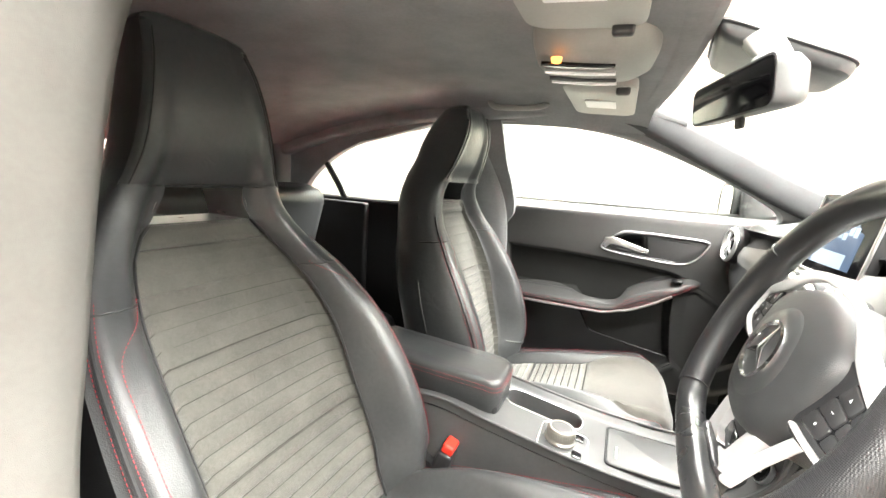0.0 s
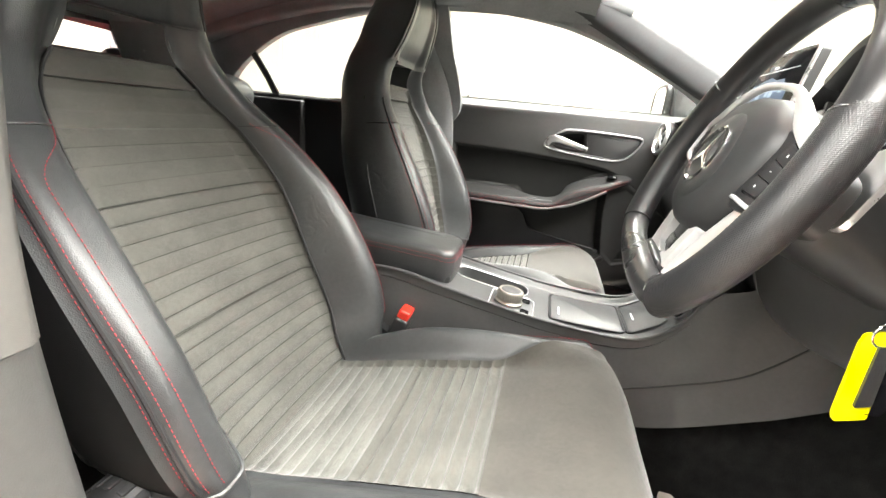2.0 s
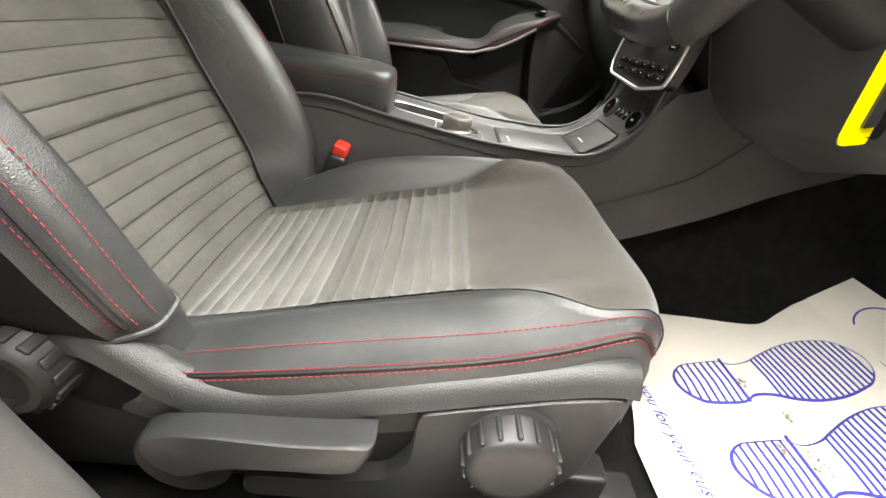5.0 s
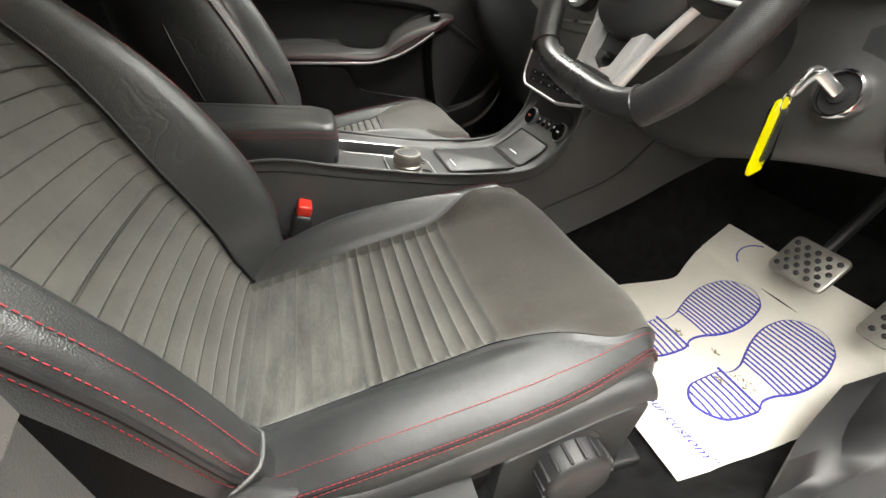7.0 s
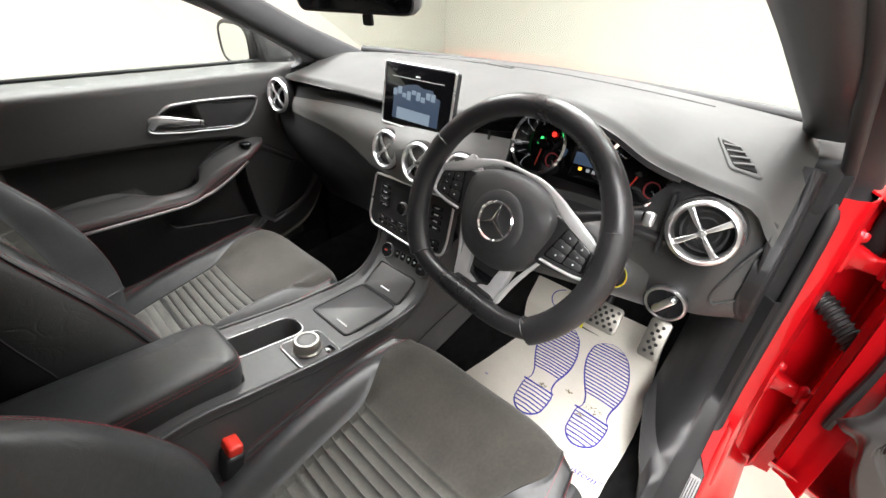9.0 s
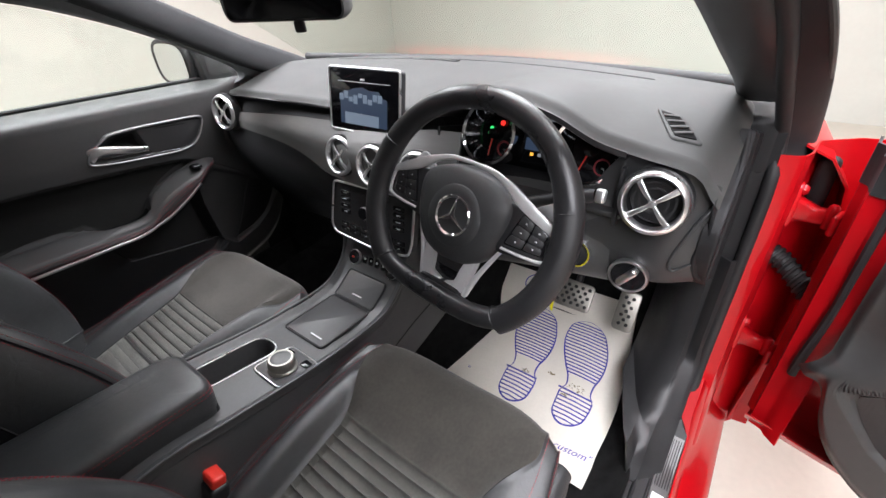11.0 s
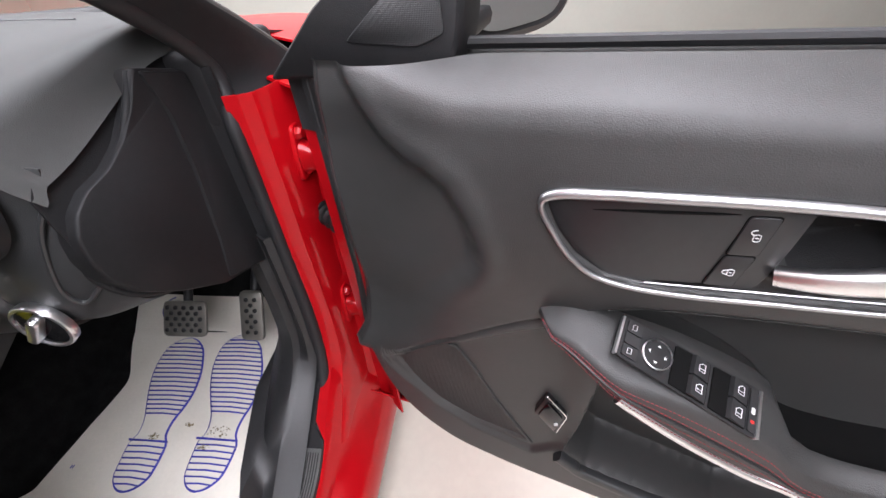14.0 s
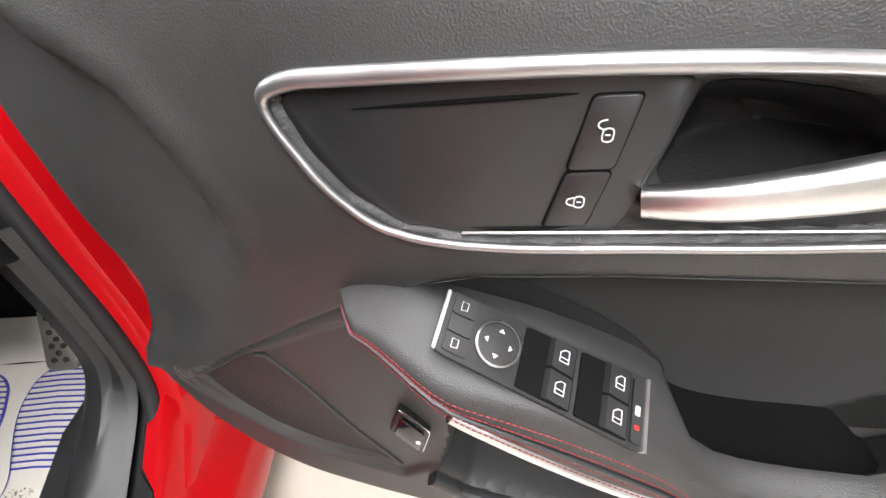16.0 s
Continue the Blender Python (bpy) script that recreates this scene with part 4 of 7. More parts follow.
                brick((-0.556 + 0.0415 * math.cos(an), yc - s * (0.254 + 0.018), 0.553 + 0.0415 * math.sin(an)), (0.004, 0.024, 0.010), 0.002, bm=bm, xa=(math.cos(an), 0, math.sin(an)), ya=(0, 1, 0))
            part("knob_rib", bm, RUBBER, tr)
            part("lever_pivot", lathe([(0.046, -0.014), (0.046, 0.006), (0.043, 0.010), (0.020, 0.0085), (0, 0.0085)], (-0.446, face, 0.440), out, 32), RUBBER, tr, "dark round lever pivot")
            lev = spline([(-0.440, 0.448, 0), (-0.468, 0.470, 0), (-0.462, 0.497, 0), (-0.42, 0.509, 0), (-0.34, 0.513, 0), (-0.272, 0.520, 0), (-0.262, 0.517, 0), (-0.270, 0.492, 0), (-0.284, 0.483, 0), (-0.34, 0.477, 0), (-0.40, 0.466, 0)], 54, closed=True)
            part("height_lever", extrude([(p.x, p.y) for p in lev], lambda a, b, h: V(a, face - s * (0.004 + h * (1 + 0.25 * smooth01(a, -0.45, -0.28))), b), 0.024, 0.008, steps=4), SEATTRIM, tr, "satin black height lever")
            for bx in (-0.385, -0.370):
                part("trim_screw", lathe([(0.004, 0.0), (0.004, 0.003), (0.002, 0.004), (0, 0.004)], (bx, face + s * 0.001, 0.507), out, 10), STEEL, tr)
        part("runner", brick((-0.27, yc + s * sg * 0.19, 0.345), (0.56, 0.04, 0.05), 0.006), HARD, root, "dark steel seat runner")
        part("runner_foot", brick((0.015, yc + s * sg * 0.19, 0.322), (0.09, 0.045, 0.022), 0.006), HARD, root)
    part("seat_pan", brick((-0.30, yc, 0.43), (0.54, 0.40, 0.06), 0.02), CARPET, root)
    part("back_board", brick((-0.62, yc, 0.47), (0.10, 0.38, 0.14), 0.03), CARPET, root)
    return root


seat(-0.365, 1, "driver_seat", "black leather and charcoal fabric sports seat with red stitching")
seat(0.365, -1, "passenger_seat", "black leather and charcoal fabric sports seat beside the console", 0.245, 0.038)

# rear bench in the shade behind
bench = thing("rear_bench", "black leather rear bench in shade", "car seat")
part("bench_cushion", brick((-1.18, 0.0, 0.50), (0.48, 1.25, 0.16), 0.05), LEATHER, bench)
part("bench_back", brick((-1.46, 0.0, 0.78), (0.16, 1.25, 0.60), 0.05, xa=(0.95, 0, -0.25)), LEATHER, bench)
for y in (0.36, -0.36):
    part("rear_headrest", brick((-1.60, y, 1.045), (0.08, 0.24, 0.13), 0.035), LEATHER, bench)

# ---- dashboard ----
dash = thing("dashboard", "dark grained dashboard with grey trim and round silver vents", "dashboard")
FOLD = [  # y, x and height of the fold at the front edge of the dash top
    (-0.70, 0.200, 1.048), (-0.65, 0.172, 1.074), (-0.58, 0.165, 1.088), (-0.52, 0.155, 1.105), (-0.45, 0.150, 1.138), (-0.37, 0.150, 1.155),
    (-0.28, 0.152, 1.146), (-0.20, 0.165, 1.112), (-0.12, 0.185, 1.088), (0.0, 0.195, 1.080), (0.30, 0.195, 1.075), (0.60, 0.190, 1.070), (0.70, 0.215, 1.055),
]


def dash_top(t, b):
    y = 0.70 * t
    xf, zf = table(FOLD, y)
    xw = 0.53 + 0.215 * (1 - t * t)
    x = xf + (xw - xf) * b
    crown = 1.108 + 0.006 * (1 - t * t)
    z = zf + (crown - zf) * smooth01(b, 0.0, 0.75) + 0.006 * math.sin(3.14159 * b)
    z -= 0.014 * (1 - smooth01(b, 0.0, 0.05))
    z -= 0.008 * smooth01(t, 0.95, 1.0) + 0.034 * smooth01(-t, 0.935, 1.0) ** 1.5
    return V(x + 0.004 * (1 - smooth01(b, 0, 0.05)), y, z)


part("dash_top", sheet([[dash_top(-1 + 2 * j / 100, (i / 44) ** 1.4) for j in range(101)] for i in range(45)]), DASHSKIN, dash, "grained dark dash top")
part("dash_end_fill", sheet([[dash_top(-0.985, k / 30 * 0.92) + V(0.002, -0.004 - 0.010 * f, -0.004 - 0.085 * f) for f in (0.0, 0.25, 0.5, 0.75, 1.0)] for k in range(31)], 0.003), ENDBLACK, dash, "soft black end of the dash")
part("dash_corner_fill", brick((0.535, -0.712, 1.030), (0.20, 0.075, 0.10), 0.012), ENDBLACK, dash, "black filler between the dash and the pillar")
part("dash_edge_line", tube([dash_top(-0.72 + 1.44 * k / 60, 0.80) + V(0, 0, 0.0005) for k in range(61)], 0.0018, 6), HARD, dash)


def fascia(rows_by_y, ys, name, material, label="", thick=0.004):
    """A panel from profiles given at some y: (y, [(x, z), ...])."""
    cols = []
    for y in ys:
        row = []
        for k in range(len(rows_by_y[0][1])):
            x, z = table([(r[0], r[1][k][0], r[1][k][1]) for r in rows_by_y], y)
            row.append((x, y, z))
        cols.append(spline(row, 22))
    return part(name, sheet(cols, thick), material, dash, label)


def span(a, b, n):
    return [a + (b - a) * k / n for k in range(n + 1)]


# under the fold on the passenger side, the grey strip and the glovebox below
# fascia band set black to paint the shadow under the overhang
fascia([(-0.20, [(0.172, 1.10), (0.205, 1.07), (0.20, 1.035)]), (-0.12, [(0.19, 1.078), (0.215, 1.058), (0.20, 1.035)]), (0.3, [(0.20, 1.065), (0.228, 1.050), (0.200, 1.020)]), (0.62, [(0.197, 1.06), (0.228, 1.036), (0.200, 1.000)])], span(-0.20, 0.68, 30), "upper_fascia", ENDBLACK)
STRIP = [(-0.255, [(0.176, 1.064), (0.160, 1.0), (0.170, 0.925)]), (-0.19, [(0.178, 1.060), (0.152, 0.99), (0.160, 0.912)]), (-0.10, [(0.180, 1.048), (0.140, 0.985), (0.150, 0.905)]), (0.03, [(0.182, 1.042), (0.138, 0.985), (0.148, 0.900)]),
         (0.15, [(0.188, 1.036), (0.158, 0.985), (0.160, 0.903)]), (0.32, [(0.195, 1.027), (0.176, 0.985), (0.178, 0.940)]), (0.60, [(0.195, 1.007), (0.185, 0.985), (0.185, 0.962)])]
fascia(STRIP, span(-0.255, 0.60, 52), "trim_strip", TRIMFAB, "satin grey trim strip", 0.006)
fascia([(-0.16, [(0.165, 0.915), (0.185, 0.86), (0.215, 0.78), (0.26, 0.68), (0.30, 0.60)]), (0.15, [(0.165, 0.90), (0.185, 0.85), (0.23, 0.76), (0.29, 0.68), (0.33, 0.60)]), (0.32, [(0.185, 0.94), (0.20, 0.86), (0.25, 0.77), (0.31, 0.69), (0.35, 0.60)]),
        (0.69, [(0.195, 0.97), (0.20, 0.88), (0.24, 0.78), (0.30, 0.69), (0.35, 0.60)])], span(-0.10, 0.70, 30), "glovebox_panel", SOFT, "soft black glovebox panel")
part("glovebox_gap", tube(spline([(0.212, 0.24, 0.875), (0.205, 0.45, 0.885), (0.205, 0.64, 0.885), (0.262, 0.655, 0.75)], 30), 0.002, 6), RUBBER, dash)
# the driver's side
fascia([(-0.695, [(0.222, 1.030), (0.215, 1.0), (0.205, 0.93), (0.222, 0.87), (0.27, 0.83), (0.40, 0.80)]), (-0.64, [(0.190, 1.058), (0.19, 1.0), (0.186, 0.93), (0.20, 0.865), (0.235, 0.828), (0.40, 0.79)]),
        (-0.56, [(0.185, 1.070), (0.195, 1.0), (0.192, 0.93), (0.203, 0.865), (0.235, 0.83), (0.40, 0.78)]), (-0.50, [(0.205, 0.985), (0.20, 0.96), (0.195, 0.92), (0.205, 0.87), (0.235, 0.84), (0.40, 0.77)])], span(-0.695, -0.50, 20), "driver_fascia", SOFT, "soft black fascia beside the wheel")
fascia([(-0.56, [(0.20, 0.99), (0.198, 0.94), (0.205, 0.865), (0.24, 0.80), (0.40, 0.76)]), (-0.35, [(0.205, 0.985), (0.20, 0.92), (0.21, 0.84), (0.25, 0.76), (0.40, 0.72)]), (-0.16, [(0.185, 0.95), (0.185, 0.88), (0.21, 0.80), (0.26, 0.72), (0.40, 0.66)])], span(-0.56, -0.096, 24), "knee_panel", CONSOLE, "satin anthracite knee panel")
# hood over the instruments
rows = []
for k in range(31):
    y = -0.565 + 0.37 * k / 30
    xf, zf = table(FOLD, y)
    rows.append(spline([(xf + 0.004, y, zf - 0.012), (xf + 0.010, y, zf - 0.022), (xf + 0.06, y, zf - 0.030), (0.262, y, zf - 0.045)], 10))
part("instrument_hood", sheet(rows, 0.003), HARD, dash)
part("instrument_back", brick((0.262, -0.385, 1.02), (0.01, 0.36, 0.13), 0.004), GLOSS, dash)
for y in (-0.205, -0.565):
    part("instrument_cheek", extrude([(0.17, 0.95), (0.265, 0.95), (0.265, 1.05), (0.175, 1.05 if y < -0.4 else 1.07)], lambda a, b, h: V(a, y + h, b), 0.006, 0.002), HARD, dash)
part("instrument_ledge", brick((0.225, -0.385, 0.972), (0.09, 0.37, 0.012), 0.004, xa=(0.97, 0, 0.2)), HARD, dash)
AIM = Vector((-0.955, 0.06, 0.29)).normalized()


def gauge(y, z, r, needle, name, ticks):
    c = V(0.225, y, z)
    g = part(name, lathe([(r + 0.004, -0.03), (r + 0.005, 0.012), (r + 0.001, 0.016), (r - 0.003, 0.012), (r - 0.004, -0.028)], c, AIM, 44), CHROME, dash, "chrome-ringed round dial")
    part("dial_face", lathe([(0, -0.02), (r - 0.002, -0.02), (r - 0.002, -0.016), (r * 0.62, -0.016), (r * 0.60, -0.019), (0, -0.019)], c, AIM, 44), SCREENBLACK, g)
    right = V(0, -1, 0)
    right = (right - AIM * right.dot(AIM)).normalized()
    u = right.cross(AIM) if right.cross(AIM).z > 0 else AIM.cross(right)
    bm = bmesh.new()
    for k in range(ticks):
        an = radians(225 - 270 * k / (ticks - 1))
        d = right * math.cos(an) + u * math.sin(an)
        o = AIM.cross(d)
        long = 0.010 if k % 2 == 0 else 0.006
        brick(c + AIM * -0.0145 + d * (r * 0.90 - long / 2), (long, 0.0008, 0.001), 0.0002, xa=d, ya=o, bm=bm)
    stuff(part("tick_mark", bm, GLOW_WHITE, g))
    bm = bmesh.new()
    for k in range(0, ticks, 2):
        an = radians(225 - 270 * k / (ticks - 1))
        d = right * math.cos(an) + u * math.sin(an)
        brick(c + AIM * -0.0145 + d * (r * 0.68), (0.0042, 0.0026, 0.0008), 0.0003, xa=right, ya=u, bm=bm)
    stuff(part("dial_figure", bm, TRIMFAB, g))
    an = radians(needle)
    d = right * math.cos(an) + u * math.sin(an)
    part("needle", strip([c + AIM * -0.011 - d * 0.008, c + AIM * -0.011 + d * (r * 0.78)], [0.0045, 0.0016], 0.002, hint=AIM), BUCKLE, g, "red needle")
    part("needle_cap", lathe([(0, -0.014), (0.011, -0.014), (0.010, -0.006), (0, -0.005)], c, AIM, 20), GLOSS, g)
    d2 = right * 0.45 * r - u * 0.45 * r
    part("small_dial", lathe([(0.014, -0.0165), (0.015, -0.015), (0.013, -0.0145), (0.012, -0.0165)], c + d2, AIM, 24), THREAD, g)
    return g, c, right, u


g1, c1, gr, gu = gauge(-0.292, 1.055, 0.057, 262, "speedometer", 15)
gauge(-0.487, 1.052, 0.057, 250, "rev_counter", 9)
part("warning_lamp", lathe([(0, -0.015), (0.005, -0.015), (0.005, -0.0135), (0, -0.0135)], c1 + gr * 0.016 + gu * 0.022, AIM, 12), GLOW_RED, g1, "lit red warning lamp")
for da, db in ((-0.008, 0.010), (-0.012, 0.0)):
    part("indicator_lamp", lathe([(0, -0.015), (0.0035, -0.015), (0.0035, -0.0135), (0, -0.0135)], c1 + gr * da + gu * db, AIM, 10), GLOW_GREEN, g1, "lit green lamp")
mid = box_frame((0.240, -0.393, 1.050), gr, gu)
disp = part("driver_display", extrude(rect(0.072, 0.088, 0.006), mid, 0.004, 0.001), SCREENBLACK, dash, "dark driver display")
part("speed_box", extrude(rect(0.024, 0.022, 0.002), lambda a, b, h: mid(a, b + 0.020, h + 0.004), 0.0008, 0.0003), HARD, disp)
text_mesh("0", 0.016, lambda a, b, h: mid(a, b + 0.022, h + 0.0052), "speed_figure", GLOW_WHITE, disp)
part("display_band", extrude(rect(0.058, 0.022, 0.001), lambda a, b, h: mid(a, b - 0.008, h + 0.004), 0.0008, 0.0003), GLOW_BLUE, disp)
for da, m in ((-0.012, GLOW_AMBER), (0.004, GLOW_WHITE), (0.016, GLOW_WHITE)):
    part("status_sign", extrude(rect(0.007, 0.006, 0.001), lambda a, b, h: mid(a + da, b - 0.026, h + 0.0048), 0.0006, 0.0002), m, disp)
for da in (-0.02, 0.02):
    part("status_sign", extrude(rect(0.015, 0.003, 0.0005), lambda a, b, h: mid(a + da, b + 0.038, h + 0.0048), 0.0006, 0.0002), GLOW_WHITE, disp)


def vent(c, r, aim, spin, name="air_vent"):
    """A round outlet: chrome ring, dark throat, cross of four silver blades."""
    aim = Vector(aim).normalized()
    v = part(name, lathe([(r, -0.012), (r + 0.001, 0.006), (r - 0.002, 0.011), (r - 0.006, 0.0125), (r - 0.009, 0.009), (r - 0.010, -0.004)], c, aim, 48), SATIN, dash, "round air vent with chrome ring")
    part("vent_collar", lathe([(r + 0.004, -0.02), (r + 0.004, 0.002), (r - 0.001, 0.004)], c, aim, 48), HARD, v)
    part("vent_throat", lathe([(r - 0.009, 0.006), (r - 0.010, -0.03), (r * 0.55, -0.034), (0, -0.035)], c, aim, 40), RUBBER, v)
    for rr in (0.42, 0.62):
        part("throat_ring", lathe([(r * rr, -0.010), (r * rr + 0.0015, -0.004), (r * rr - 0.0015, -0.004)], c, aim, 36), HARD, v)
    s = (V(0, -1, 0) - aim * V(0, -1, 0).dot(aim)).normalized()
    u = s.cross(aim)
    for k in range(4):
        an = radians(spin + 90 * k)
        d = s * math.cos(an) + u * math.sin(an)
        part("blade", strip([Vector(c) + aim * 0.006 + d * 0.003, Vector(c) + aim * 0.009 + d * (r * 0.4), Vector(c) + aim * 0.004 + d * (r - 0.009)], [r * 0.10, r * 0.15, r * 0.20], 0.005, hint=aim), SATIN, v, "silver blade")
    part("vent_hub", lathe([(0, 0.002), (r * 0.13, 0.004), (r * 0.11, 0.012), (0, 0.013)], c, aim, 20), SATIN, v)
    return v


vent((0.168, -0.616, 1.008), 0.050, (-0.98, -0.02, 0.12), 50)
vent((0.176, 0.651, 1.004), 0.053, (-0.97, -0.10, 0.12), 45)
vent((0.150, 0.086, 0.968), 0.047, (-0.97, 0.0, 0.2), 48)
vent((0.134, -0.041, 0.970), 0.047, (-0.97, 0.0, 0.2), 42)
vent((0.143, -0.163, 0.972), 0.047, (-0.97, 0.0, 0.2), 45)

# demister grille at the driver's end


def on_top(a, b, h):
    t = b / 0.70
    xf = table(FOLD, b)[0]
    xw = 0.53 + 0.215 * (1 - t * t)
    return V(a, b, dash_top(t, (a - xf) / (xw - xf)).z + h)


dem = [(0.330, -0.561), (0.316, -0.604), (0.236, -0.656), (0.226, -0.610)]
grille = part("demister_grille", extrude(rounded(dem, 0.012, 4), on_top, 0.0035, 0.0025), DASHSKIN, dash, "slatted demister outlet")
mouth = [(0.317, -0.571), (0.307, -0.602), (0.243, -0.644), (0.236, -0.613)]
# flat black plate paints the darkness inside the outlet
part("outlet_mouth", extrude(rounded(mouth, 0.005, 3), on_top, 0.0042, 0.0003), RECESS_SHADE, grille, "black outlet mouth")
for k in range(4):
    f = 0.16 + 0.235 * k
    pa = Vector((*mouth[0], 0)).lerp(Vector((*mouth[3], 0)), min(1.0, f + 0.05))
    pb = Vector((*mouth[1], 0)).lerp(Vector((*mouth[2], 0)), max(0.0, f - 0.13))
    part("slat", strip([on_top(pa.x, pa.y, 0.0040), on_top((pa.x + pb.x) / 2, (pa.y + pb.y) / 2, 0.0044), on_top(pb.x, pb.y, 0.0040)], 0.0085, 0.0030), DASHSKIN, grille)
part("sensor_slot", strip(spline([on_top(0.60, 0.05, 0.001), on_top(0.615, 0.14, 0.001), on_top(0.61, 0.23, 0.001)], 12), 0.018, 0.004), HARD, dash)

# media screen
SC = Vector((0.185, 0.017, 1.094))
SN = Vector((-0.985, 0.0, 0.17)).normalized()
sr = V(0, -1, 0)
su = sr.cross(SN) * -1 if sr.cross(SN).z < 0 else sr.cross(SN)
scr_pl = lambda a, b, h: SC + sr * a + su * b + SN * h
media = thing("media_screen", "flat media screen in a slim silver frame standing on the dash", "screen")
casing = part("casing", extrude(rect(0.222, 0.138, 0.008, 4), lambda a, b, h: scr_pl(a, b, h - 0.016), 0.016, 0.004), HARD, media)
part("silver_rim", tube([scr_pl(a, b, 0.0005) for a, b in rect(0.222, 0.138, 0.008, 4)], 0.0028, 8, closed=True), SATIN, casing, "silver rim")
glass_face = part("screen_glass", extrude(rect(0.217, 0.133, 0.006, 4), lambda a, b, h: scr_pl(a, b, h), 0.0015, 0.0006), SCREENBLACK, media)
part("picture_band", extrude([(-0.075, -0.052), (0.075, -0.052), (0.075, 0.008), (0.058, 0.012), (0.05, 0.024), (0.02, 0.024), (0.0, 0.030), (-0.03, 0.026), (-0.05, 0.02), (-0.075, 0.014)], lambda a, b, h: scr_pl(a, b, h + 0.0016), 0.0004, 0.0002), GLOW_BLUE, glass_face, "dim blue picture of a skyline")
part("picture_glow", extrude([(-0.06, -0.052), (0.05, -0.052), (0.05, -0.028), (-0.06, -0.026)], lambda a, b, h: scr_pl(a, b, h + 0.0021), 0.0003, 0.0001), GLOW_PALE, glass_face)
bm = bmesh.new()
for k in range(9):
    a = -0.07 + 0.0155 * k
    brick(scr_pl(a, 0.006 + 0.006 * math.sin(k * 1.9), 0.0022), (0.013, 0.014 + 0.005 * math.sin(k * 2.7), 0.0005), 0.0002, xa=sr, ya=su, bm=bm)
part("picture_skyline", bm, GLOW_PALE, glass_face)
part("menu_line", extrude(rect(0.165, 0.0012, 0.0005), lambda a, b, h: scr_pl(a, b + 0.040, h + 0.0017), 0.0003, 0.0001), WHITE, glass_face)
part("menu_word", extrude(rect(0.014, 0.004, 0.001), lambda a, b, h: scr_pl(a, b + 0.046, h + 0.0017), 0.0003, 0.0001), WHITE, glass_face)
part("menu_word", extrude(rect(0.016, 0.005, 0.001), lambda a, b, h: scr_pl(a - 0.08, b + 0.054, h + 0.0017), 0.0003, 0.0001), HARD, glass_face)
part("stand", brick((0.215, 0.017, 1.05), (0.04, 0.10, 0.10), 0.008), HARD, media)

# radio and climate panels
UN = Vector((-0.985, 0.0, 0.17)).normalized()
ur = V(0, -1, 0)
uu = su
unit_pl = lambda a, b, h: Vector((0.142, 0.0, 0.825)) + ur * a + uu * b + UN * h
unit = part("radio_panel", extrude(rounded([(-0.135, 0.070), (-0.150, -0.050), (-0.135, -0.073), (0.03, -0.083), (0.125, -0.066), (0.135, -0.03), (0.140, 0.078)], 0.012, 3), lambda a, b, h: unit_pl(a, b, h - 0.02), 0.022, 0.003), HARD, dash, "black radio panel with many keys")
part("radio_trim", tube([unit_pl(a, b, 0.0025) for a, b in rounded([(-0.135, 0.070), (-0.150, -0.050), (-0.135, -0.073), (0.03, -0.083), (0.125, -0.066), (0.135, -0.03), (0.140, 0.078)], 0.012, 3)], 0.0032, 8, closed=True), SATIN, unit, "silver trim line")
for side in (-1, 1):
    for row in range(4):
        key = part("radio_key", extrude(rect(0.034, 0.011, 0.002), lambda a, b, h: unit_pl(a + side * 0.092, b + 0.045 - 0.0165 * row, h + 0.002), 0.0022, 0.0008), GLOSS, unit)
        part("key_mark", extrude(rect(0.014, 0.0016, 0.0005), lambda a, b, h: unit_pl(a + side * 0.092, b + 0.045 - 0.0165 * row, h + 0.0042), 0.0003, 0.0001), WHITE, key)
for col in range(6):
    for row in range(2):
        key = part("radio_key", extrude(rect(0.034, 0.012, 0.002), lambda a, b, h: unit_pl(a - 0.095 + 0.038 * col, b - 0.040 - 0.0155 * row, h + 0.002), 0.0022, 0.0008), GLOSS, unit)
        part("key_mark", extrude(rect(0.006, 0.0016, 0.0005), lambda a, b, h: unit_pl(a - 0.095 + 0.038 * col, b - 0.040 - 0.0155 * row, h + 0.0042), 0.0003, 0.0001), WHITE, key)
part("slot", extrude(rect(0.13, 0.004, 0.001), lambda a, b, h: unit_pl(a, b + 0.055, h + 0.002), 0.0006, 0.0002), RUBBER, unit)
knob = part("volume_knob", lathe([(0.015, 0.0), (0.015, 0.012), (0.0135, 0.014), (0, 0.014)], unit_pl(-0.018, 0.008, 0.002), UN, 28), GLOSS, unit)
part("knob_ring", lathe([(0.0155, 0.0), (0.0165, 0.004), (0.0165, 0.009), (0.015, 0.010)], unit_pl(-0.018, 0.008, 0.002), UN, 28), SATIN, knob, "silver ring")
CN = Vector((-0.90, 0.0, 0.43)).normalized()
cu_ = V(0.43, 0, 0.90)
clim_pl = lambda a, b, h: Vector((0.138, 0.010, 0.685)) + ur * a + cu_ * b + CN * h
clim = part("climate_panel", extrude(rect(0.190, 0.052, 0.008, 4), lambda a, b, h: clim_pl(a, b, h - 0.012), 0.014, 0.003), HARD, dash, "black climate control panel")
